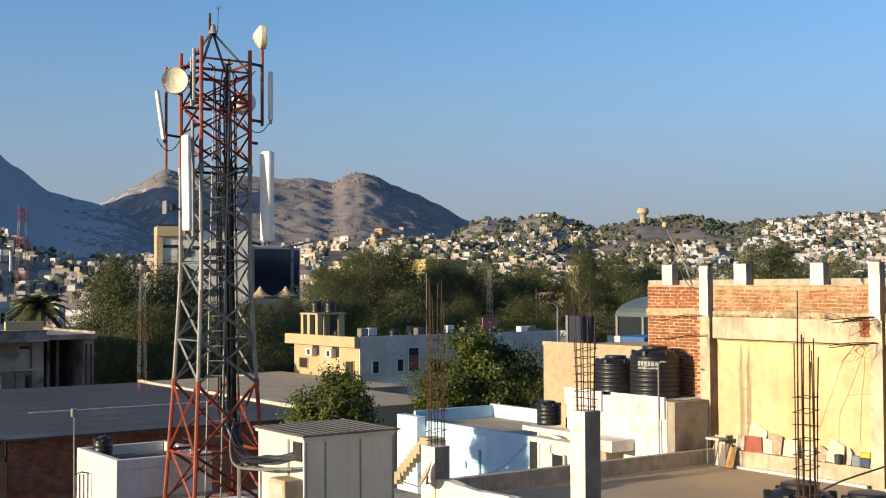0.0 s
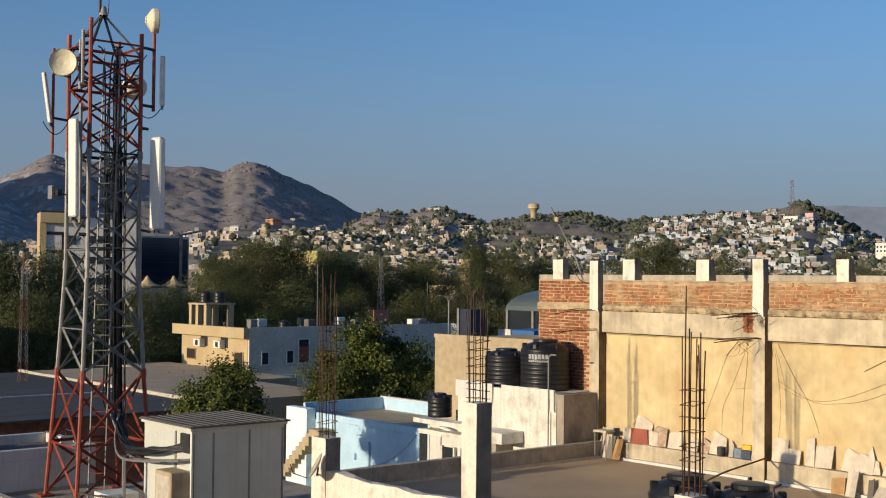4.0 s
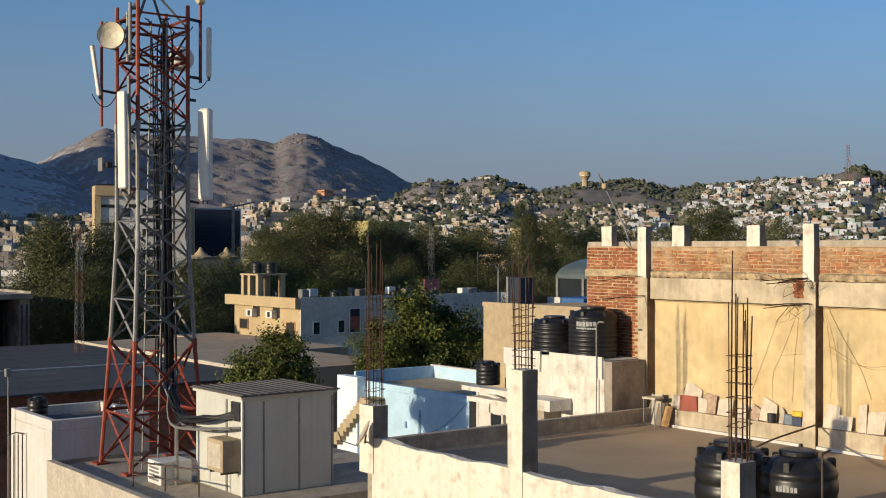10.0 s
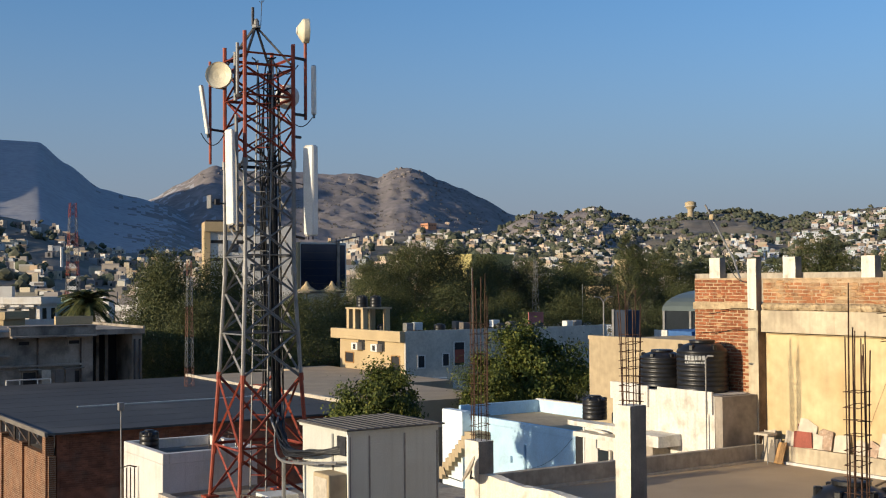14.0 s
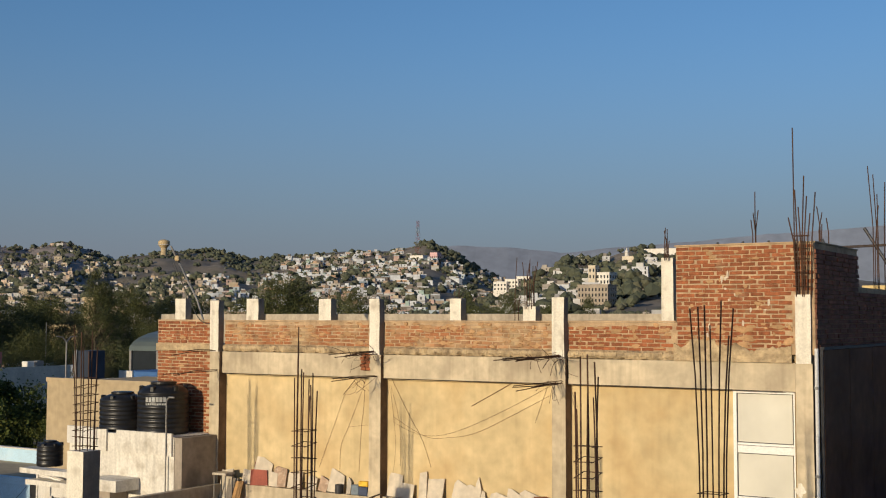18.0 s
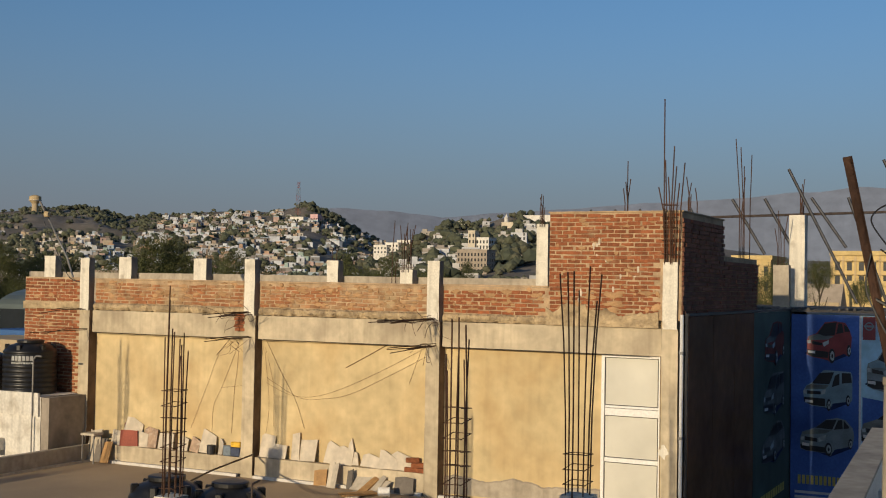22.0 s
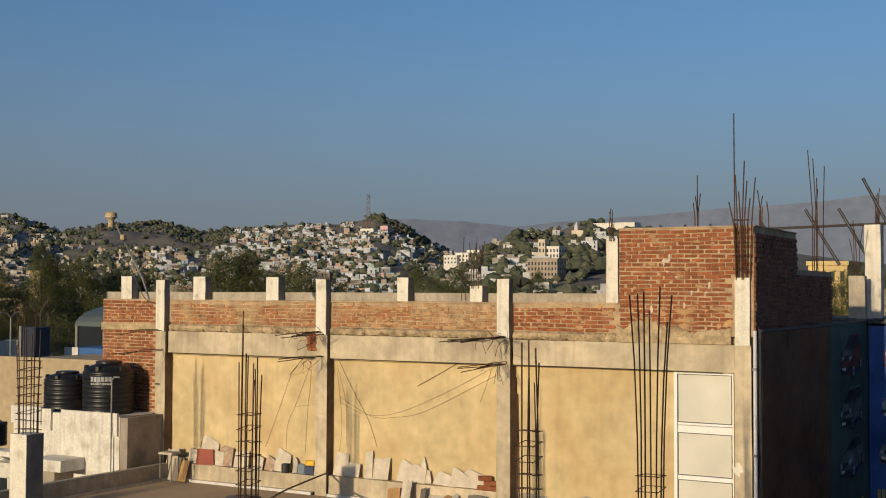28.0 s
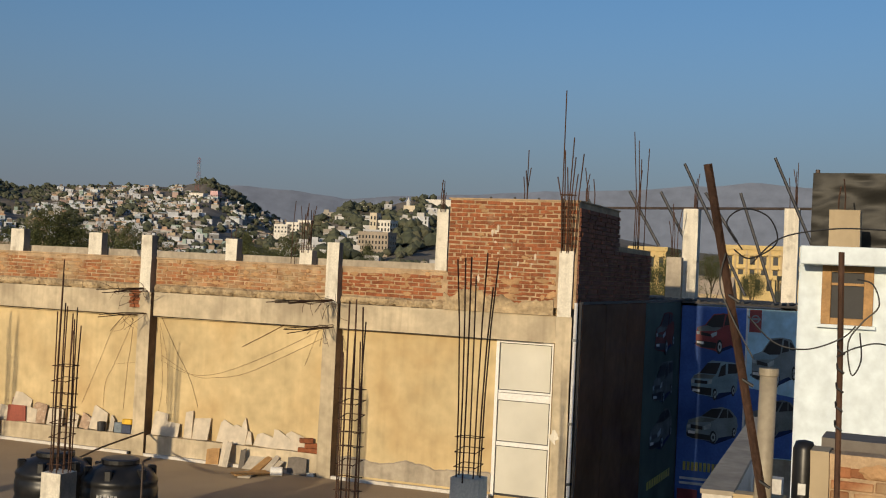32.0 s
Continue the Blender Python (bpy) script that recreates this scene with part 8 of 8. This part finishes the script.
# bare rocks on the hill crest
def crest():
    rng = random.Random(12)
    bm = bmesh.new()
    for _ in range(90):
        b = rng.choice((rng.gauss(30.9, 0.7), rng.uniform(22, 35), rng.gauss(22, 0.6), rng.uniform(38, 42)))
        ridge = 1 if b < 36 else 2
        dist = RIDGES[ridge][0]
        c = at_bearing(b, dist * rng.uniform(0.93, 1.0))
        s = rng.uniform(1.5, 6) if ridge == 1 else rng.uniform(1.5, 3.5)
        r = bmesh.ops.create_icosphere(bm, subdivisions=1, radius=s)
        for v in r["verts"]:
            v.co = Vector((v.co.x, v.co.y, v.co.z * 0.7)) * rng.uniform(0.7, 1.2) + c
    tagged(part("crest_rocks", bm, M_rockhill), "bare boulders along the hill crest", "rocks", kind="stuff")


crest()


# ---------- trees ----------
def leaf_mesh(name, material, shape, count, leaf, seed, clumps=60, tuft=0.16):
    """A crown of many leaf sprays in uneven clumps with gaps; shape(u) gives a clump's centre in a unit crown."""
    rng = random.Random(seed)
    verts, faces = [], []
    cs = [shape(rng) for _ in range(clumps)]
    for k in range(count):
        c, s = cs[k % clumps]
        p = c + Vector((rng.gauss(0, 1), rng.gauss(0, 1), rng.gauss(0, 0.8))) * s * tuft / 0.16
        n = (p * 0.6 + Vector((rng.gauss(0, 0.5), rng.gauss(0, 0.5), rng.gauss(0.3, 0.5)))).normalized()
        a = n.orthogonal().normalized()
        b = n.cross(a)
        th = rng.uniform(0, math.tau)
        a, b = a * math.cos(th) + b * math.sin(th), b * math.cos(th) - a * math.sin(th)
        l = leaf * rng.uniform(0.6, 1.3)
        i = len(verts)
        for u, v in ((-0.5, 0), (0, -0.28), (0.55, 0), (0, 0.28)):
            verts.append((p + a * l * u + b * l * v + n * (0.1 * l if v else 0))[:])
        faces.append((i, i + 1, i + 2, i + 3))
    me = bpy.data.meshes.new(name)
    me.from_pydata(verts, [], faces)
    me.materials.append(material)
    me.update()
    return me


def round_crown(rng):
    while True:
        p = Vector((rng.uniform(-1, 1), rng.uniform(-1, 1), rng.uniform(-1, 1)))
        if 0.35 < p.length < 0.95:
            return Vector((p.x, p.y, p.z * 0.85)), rng.uniform(0.08, 0.17)


def tall_crown(rng):
    t = rng.random()
    w = 0.75 * (1 - t) ** 0.6 * (0.5 + 0.5 * min(1, t * 5)) + 0.12
    a = rng.uniform(0, math.tau)
    q = rng.uniform(0.3, 1) * w
    return Vector((q * math.cos(a), q * math.sin(a), t * 2.4 - 1.0)), rng.uniform(0.07, 0.15)


def loose_crown(rng):
    a, t = rng.uniform(0, math.tau), rng.random()
    q = (0.35 + 0.65 * math.sin(math.pi * min(1, t + 0.15))) * rng.uniform(0.35, 1.0)
    return Vector((q * math.cos(a), q * math.sin(a), t * 1.9 - 0.9 + rng.uniform(-0.15, 0.15))), rng.uniform(0.06, 0.2)


CROWNS = [
    leaf_mesh("crown_round", M_leafA, round_crown, 14000, 0.04, 1, 90),
    leaf_mesh("crown_loose", M_leafB, loose_crown, 20000, 0.036, 2, 130),
    leaf_mesh("crown_loose_wide", M_leafB, loose_crown, 20000, 0.036, 3, 110),
    leaf_mesh("crown_tall", M_leafB, tall_crown, 16000, 0.038, 4, 120),
    leaf_mesh("crown_brown", M_leafC, loose_crown, 10000, 0.036, 5, 80),
    leaf_mesh("crown_round_dark", M_leafB, round_crown, 20000, 0.037, 6, 120),
    leaf_mesh("crown_near", M_leafA, round_crown, 30000, 0.062, 7, 70, 0.14),
]


def trunk_mesh(seed):
    """A tapered trunk with limbs, in a unit tree: foot at -1, crown centre at 0."""
    rng = random.Random(seed)
    bm = bmesh.new()
    rod(bm, (0, 0, -1), (0.02, 0.01, -0.35), 0.06, 8, 0.042)
    rod(bm, (0.02, 0.01, -0.36), (0.0, 0.03, 0.08), 0.042, 7, 0.018)
    for k in range(7):
        a = k * 2.4 + rng.uniform(-0.4, 0.4)
        z = -0.42 + 0.05 * k
        rod(bm, (0.01, 0.01, z), (0.5 * math.cos(a), 0.5 * math.sin(a), z + rng.uniform(0.1, 0.2)), 0.022, 5, 0.008)
    me = bpy.data.meshes.new("trunk")
    bm.to_mesh(me)
    bm.free()
    me.materials.append(M_bark)
    return me


TRUNKS = [trunk_mesh(k) for k in range(3)]
tree_rng = random.Random(42)


def tree(label, x, y, foot, top, radius, crown, squash=1.0, group="trees"):
    """One tree: crown of the given radius that ends at the top height, on a trunk from the foot."""
    t = thing("tree", label, "tree", (x, y, foot), group=group)
    tall = 1.4 if crown == 3 else 1.0
    half = radius * squash
    cz = top - half * tall
    ob = new("trunk", TRUNKS[crown % 3])
    ob.parent = t
    ob.matrix_basis = Matrix.Translation((0, 0, cz - foot)) @ Matrix.Diagonal((radius, radius, max(0.3, cz - foot), 1))
    ob = new("crown", CROWNS[crown])
    ob.parent = t
    ob.matrix_basis = Matrix.Translation((0, 0, cz - foot)) @ Matrix.Rotation(tree_rng.uniform(0, 6.28), 4, "Z") @ Matrix.Diagonal((radius, radius, half, 1))
    return t


tree("dense bright green tree behind the equipment shelter", 17.8, 30.3, GROUND, 1.22, 1.5, 6, 1.05)
tree("large dark green tree behind the blue house", 32.0, 42.3, GROUND, 1.85, 2.6, 6, 1.0)
tree("large green tree behind the blue house", 31.2, 43.5, GROUND, 1.0, 2.0, 0, 1.0)
tree("yellow-green bushy tree behind the blue house", 29.3, 41.2, GROUND, 0.0, 1.5, 6, 1.2)
tree("low green tree beside the blue house", 33.2, 40.3, GROUND, 0.3, 1.6, 0, 1.1)
# (bearing, distance, top, radius, crown)
BELT = (
    (12.9, 110, 1.5, 3.0, 1), (19.3, 105, 3.8, 3.6, 2), (19.6, 95, 4.9, 3.6, 1), (19.8, 92, 5.3, 4.0, 2), (20.9, 95, 5.0, 4.4, 5), (22, 98, 4.8, 4.3, 1), (23, 100, 4.4, 4.0, 2),
    (19.7, 80, 1.5, 2.8, 5), (20.8, 78, 2.0, 3.2, 1), (22.2, 80, 1.6, 3.6, 2), (24.2, 84, 1.4, 3.4, 5), (25.6, 92, 2.0, 3.4, 1), (26.8, 96, 2.2, 3.6, 5),
    (24.4, 118, 1.9, 4.0, 1), (25.6, 122, 1.6, 3.8, 2), (26.7, 125, 1.6, 3.8, 1), (27.7, 128, 2.0, 3.6, 2), (29.3, 132, 5.6, 3.6, 1), (29.7, 138, 6.6, 4.4, 5), (30.5, 140, 6.9, 4.0, 2),
    (31.4, 138, 7.4, 4.6, 1), (32.2, 140, 7.6, 4.4, 2), (33, 142, 7.0, 4.6, 1), (33.9, 145, 7.0, 4.2, 5), (34.8, 148, 6.4, 4.4, 1), (35.6, 150, 5.6, 4.0, 4), (36.4, 150, 4.6, 4.4, 4),
    (37.4, 152, 4.2, 4.2, 5), (38.2, 150, 4.4, 4.6, 1), (39, 155, 4.8, 4.2, 2), (39.8, 155, 4.4, 4.4, 5), (40.6, 160, 3.8, 3.6, 4), (41.4, 150, 9.2, 2.6, 3), (41.7, 152, 7.6, 3.0, 2),
    (42.3, 165, 6.4, 4.0, 1), (43.1, 165, 7.2, 4.0, 2), (43.8, 168, 6.6, 4.2, 5), (44.6, 170, 6.0, 4.2, 1), (45.4, 175, 5.6, 4.4, 2), (46.2, 175, 5.8, 4.2, 1),
    (28, 104, 1.8, 3.4, 5), (29.2, 100, 2.0, 3.6, 1), (30.4, 104, 2.4, 3.4, 2), (31.6, 100, 2.0, 3.4, 0), (33, 106, 2.8, 3.8, 1), (34.4, 110, 2.4, 3.6, 5), (35.6, 112, 1.8, 3.6, 2),
    (37, 118, 1.6, 3.4, 5), (38.6, 120, 2.0, 3.6, 1), (40, 118, 1.2, 3.2, 2), (41.2, 110, 2.4, 3.0, 4), (42.6, 120, 2.0, 3.6, 5), (44, 122, 2.2, 3.4, 1),
    (34.6, 215, 6.6, 5.2, 1), (35.5, 222, 6.9, 5.4, 5), (36.3, 218, 6.6, 5.2, 2), (37.1, 225, 7.0, 5.6, 1), (37.9, 220, 7.2, 5.4, 5), (38.7, 226, 7.0, 5.6, 2), (39.5, 220, 7.0, 5.2, 1), (40.3, 224, 6.6, 5.4, 5),
    (48.6, 170, 7.9, 5.0, 5), (49.6, 170, 8.5, 5.2, 1), (50.6, 172, 8.5, 5.0, 2), (51.5, 172, 8.3, 4.8, 5), (53.2, 190, 7.5, 4.8, 1), (58.4, 200, 7.1, 4.6, 2), (59.4, 190, 7.3, 4.6, 5),
    (54.4, 195, 7.1, 4.6, 5), (60.6, 230, 7.7, 5.0, 1), (63, 240, 6.8, 4.2, 2), (64.3, 250, 8.2, 3.4, 3), (62.4, 300, 8.4, 4.0, 5),
    (74.8, 90, 3.9, 2.6, 5), (75.9, 92, 4.2, 2.8, 1), (78, 85, 5.4, 2.8, 5), (79, 88, 5.0, 2.6, 1), (80.6, 95, 6.0, 1.2, 5), (77, 95, 4.4, 2.6, 2), (82.4, 96, 4.7, 1.1, 5), (71.5, 180, 5.5, 4.0, 1),
)
for b, r, top, rad, kind in BELT:
    p = at_bearing(b, r, GROUND)
    lab = {0: "round green tree in the tree belt", 1: "loose grey-green tree in the tree belt", 2: "tall grey-green tree in the tree belt", 3: "slender dark conifer above the tree belt", 4: "half-bare brownish tree in the tree belt", 5: "dense dark green tree in the tree belt"}[kind]
    tree(lab, p.x, p.y, GROUND, top, rad, kind, 1.25 if kind in (1, 2) else 1.1, "tree belt")


# palm
def palm(x, y, foot, z, reach):
    t = thing("palm_tree", "date palm with arching grey-green fronds", "palm", (x, y, foot))
    part("trunk", tube(bmesh.new(), [(x, y, foot), (x + 0.1, y, (foot + z) / 2), (x, y, z)], 0.22, 9), M_bark, t)
    rng = random.Random(3)
    for k in range(95):
        a, up = rng.uniform(0, math.tau), rng.uniform(-0.5, 1.35)
        bm = bmesh.new()
        ln = reach * rng.uniform(0.8, 1.1)
        pts = []
        for s in range(8):
            u = s / 7
            pts.append(Vector((x + math.cos(a) * ln * u * math.cos(up * 0.7), y + math.sin(a) * ln * u * math.cos(up * 0.7), z + ln * (u * math.sin(up) - 0.55 * u * u))))
        tube(bm, pts, 0.018, 4)
        side_v = Vector((-math.sin(a), math.cos(a), 0))
        for s in range(2, 28):
            u = s / 28
            i = min(6, int(u * 7))
            c = pts[i].lerp(pts[i + 1], u * 7 - i)
            d = (pts[i + 1] - pts[i]).normalized()
            for sg in (-1, 1):
                tip = c + (side_v * sg * 0.8 + d * 0.6 + Vector((0, 0, -0.25))) * reach * 0.34 * (1 - 0.5 * u)
                v = [bm.verts.new(c), bm.verts.new(c + d * 0.09), bm.verts.new(tip)]
                bm.faces.new(v)
        part("frond", bm, M_leafB, t)


pp = at_bearing(16.32, 82)
palm(pp.x, pp.y, GROUND, 2.3, 2.05)


# scrub and trees on the hills, each a clump of leaf sprays
LUMP = bmesh.new()
bmesh.ops.create_icosphere(LUMP, subdivisions=1, radius=1.0)
LUMP_V, LUMP_F = [v.co.copy() for v in LUMP.verts], [tuple(v.index for v in f.verts) for f in LUMP.faces]
LUMP.free()


def scrub(name, label, material, count, spot, seed, size, lumps=3):
    """Far trees and bushes, each a few ragged lumps of foliage of different size."""
    rng = random.Random(seed)
    verts, faces = [], []
    for _ in range(count):
        c = spot(rng)
        if c is None:
            continue
        s = rng.uniform(*size) * 0.5
        for k in range(rng.randint(1, lumps)):
            o = c + Vector((rng.gauss(0, 0.6), rng.gauss(0, 0.6), rng.uniform(0.35, 1.1) if k else 0.5)) * s
            q = s * rng.uniform(0.45, 1.0)
            i = len(verts)
            for v in LUMP_V:
                verts.append((o + Vector((v.x, v.y, v.z * rng.uniform(0.7, 1.0))) * q * rng.uniform(0.72, 1.25))[:])
            faces += [tuple(i + n for n in f) for f in LUMP_F]
    me = bpy.data.meshes.new(name)
    me.from_pydata(verts, [], faces)
    me.materials.append(material)
    me.update()
    tagged(new(name, me), label, "trees", kind="stuff")


M_scrub = palette("hill_scrub", [(0.09, 0.10, 0.068), (0.108, 0.115, 0.074), (0.078, 0.088, 0.06), (0.12, 0.12, 0.08)], 0.9)
M_drys = palette("dry_hill_scrub", [(0.155, 0.14, 0.12), (0.18, 0.16, 0.14), (0.135, 0.13, 0.11)], 0.9)
scrub("hill_trees", "dark trees between the hillside houses", M_scrub, 3400, hill_spot(33, 62, 0.0, 0.99, 2), 21, (3.5, 8.5), 4)
scrub("valley_trees", "dark trees on the temple hill", M_scrub, 800, hill_spot(59.5, 74, 0.0, 0.97, 3), 22, (5, 12), 5)
scrub("bare_hill_scrub", "sparse scrub over the bare hill", M_drys, 4800, hill_spot(23.5, 42, 0.1, 0.97, 1), 23, (1.2, 3.6), 2)
scrub("plain_trees", "trees between the houses of the plain", M_scrub, 520, plain_spot(6, 46, 170, 420), 25, (4, 9), 5)
scrub("foothill_trees", "trees between the houses at the hill foot", M_scrub, 700, hill_spot(8, 42, 0.0, 0.99, 5), 35, (3, 7.5), 4)
scrub("east_trees", "trees between the houses behind the parapet", M_scrub, 420, plain_spot(44, 72, 230, 520), 26, (5, 11), 6)


def crown_spot(b0, b1, ridge):
    def spot(rng):
        return at_bearing(rng.uniform(b0, b1), RIDGES[ridge][0] * rng.uniform(0.9, 1.0))

    return spot


scrub("hilltop_trees", "dark trees crowning the small hilltop", M_scrub, 110, crown_spot(56.4, 58.9, 2), 27, (5, 10), 4)
scrub("ridge_trees", "trees along the low ridge beside the water tower", M_scrub, 160, crown_spot(43.4, 48.5, 2), 28, (4, 8), 4)
scrub("temple_hill_trees", "round trees beside the hill temple", M_scrub, 50, crown_spot(63.0, 68.2, 3), 29, (4, 9), 4)


# ---------- bricks ----------
def brick_mesh(name, length, material, depth=0.03):
    bm = B(-0.006, depth, -length / 2, length / 2, -0.0256, 0.0256, bevel=0.006)
    me = bpy.data.meshes.new(name)
    bm.to_mesh(me)
    bm.free()
    me.materials.append(material)
    return me


def lay(parent, x, y0, y1, z0, z1, material, skip=(), seed=0, course=0.0635, length=0.205):
    """Bricks in running bond on a wall that faces -x, each an object on one shared mesh."""
    rng = random.Random(seed)
    full, half = brick_mesh("brick", length, material), brick_mesh("half_brick", length / 2 - 0.006, material)
    step = length + 0.005
    n = int((z1 - z0) / course)
    inv = Matrix.Identity(4)
    for r in range(n):
        z = z0 + course * (r + 0.5)
        y = y1 - (step / 2 if r % 2 else 0.0) - length / 2
        if r % 2:
            put = [(y1 - length / 4, half)]
        else:
            put = []
        while y - length / 2 > y0:
            put.append((y, full))
            y -= step
        for yy, me in put:
            if any(a <= yy <= b and c <= z <= d for a, b, c, d in skip):
                continue
            ob = new("brick", me)
            ob.parent = parent
            ob.matrix_parent_inverse = inv
            ob.matrix_basis = pose(x + rng.uniform(-0.006, 0.004), yy + rng.uniform(-0.012, 0.012), z + rng.uniform(-0.004, 0.004) + 0.008 * math.sin(yy * 2.3 + r * 0.7), rng.uniform(-1.6, 1.6), 0, rng.uniform(-0.8, 0.8)) @ Matrix.Diagonal((1, rng.uniform(0.84, 1.02), rng.uniform(0.82, 1.1), 1))


lay(brick_parapet, 18.128, 12.58, 16.15, 2.985, 3.425, M_brickwashed, seed=1)
lay(brick_parapet, 18.128, 8.95, 12.33, 2.985, 3.425, M_brickwashed, seed=2)
lay(brick_parapet, 18.128, 6.86, 8.7, 2.985, 3.425, M_brick, seed=3)
lay(stair_head, 18.038, 4.72, 6.82, 2.985, 4.585, M_brick, skip=((4.7, 5.06, 2.9, 3.86),), seed=4)
lay(brick_side, 18.128, 16.46, 17.98, 2.985, 3.45, M_brick, seed=5)
lay(brick_side, 18.128, 16.46, 17.98, 0.55, 2.84, M_brick, seed=6)
lay(pier, 6.898, -1.3, 0.205, 2.065, 2.615, M_brickwashed, seed=7)


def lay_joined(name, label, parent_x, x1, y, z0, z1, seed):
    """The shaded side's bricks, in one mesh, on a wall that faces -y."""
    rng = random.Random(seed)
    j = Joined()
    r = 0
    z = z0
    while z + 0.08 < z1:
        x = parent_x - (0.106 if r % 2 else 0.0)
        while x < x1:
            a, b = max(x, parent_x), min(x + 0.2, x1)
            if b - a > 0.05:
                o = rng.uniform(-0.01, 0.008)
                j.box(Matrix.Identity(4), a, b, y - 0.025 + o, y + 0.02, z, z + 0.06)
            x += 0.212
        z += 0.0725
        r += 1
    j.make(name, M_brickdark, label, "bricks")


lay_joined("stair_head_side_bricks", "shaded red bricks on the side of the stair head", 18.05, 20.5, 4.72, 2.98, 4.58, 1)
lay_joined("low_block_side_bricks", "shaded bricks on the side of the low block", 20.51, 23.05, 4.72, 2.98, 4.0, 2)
lay_joined("shed_side_bricks", "dark bricks of the shed wall", 11.7, 17.5, 41.6, -3.6, -1.7, 3)


# mortar smeared over the bricks in uneven patches
def smears(parent, x, y0, y1, z0, z1, count, seed, material, wide=0.13, high=0.05):
    rng = random.Random(seed)
    for i in range(count):
        bm = bmesh.new()
        n = 15
        lift = 0.004 + 0.0002 * i
        w, h = rng.uniform(0.02, wide), rng.uniform(0.012, high)
        cy, cz = rng.uniform(y0 + w, y1 - w), rng.uniform(z0 + h, z1 - h)
        rim = []
        for k in range(n):
            a, q = k * math.tau / n, rng.uniform(0.6, 1.05)
            rim.append((cy + w * q * math.cos(a), cz + h * q * math.sin(a)))
        edge = [bm.verts.new((x, y, z)) for y, z in rim]
        top = [bm.verts.new((x - lift, cy + (y - cy) * 0.7, cz + (z - cz) * 0.7)) for y, z in rim]
        bm.faces.new(top)
        for k in range(n):
            j = (k + 1) % n
            bm.faces.new((edge[k], edge[j], top[j], top[k]))
        bmesh.ops.recalc_face_normals(bm, faces=bm.faces)
        part("mortar_smear", bm, material, parent)


smears(brick_parapet, 18.122, 12.6, 16.1, 2.97, 3.43, 60, 1, M_smear)
smears(brick_parapet, 18.122, 9.0, 12.3, 2.97, 3.43, 80, 2, M_smear)
smears(brick_parapet, 18.122, 6.9, 8.65, 2.97, 3.43, 30, 3, M_smear)
smears(stair_head, 18.032, 5.0, 6.8, 3.1, 4.55, 46, 4, M_smear, 0.08, 0.035)
smears(stair_head, 18.032, 5.0, 6.8, 2.98, 3.42, 40, 14, M_smear, 0.16, 0.06)
for n, (y, z) in enumerate(((6.02, 4.02), (5.72, 3.52), (5.4, 3.62), (6.3, 3.3), (5.9, 3.85))):
    smears(stair_head, 18.03, y - 0.11, y + 0.11, z - 0.2, z + 0.2, 5 if n == 0 else 2, 50 + n, M_splash, 0.03, 0.08)
smears(brick_side, 18.122, 16.5, 17.8, 0.6, 3.4, 26, 6, M_smear)
smears(pier, 6.892, -0.9, 0.2, 2.2, 2.6, 26, 8, M_smear)
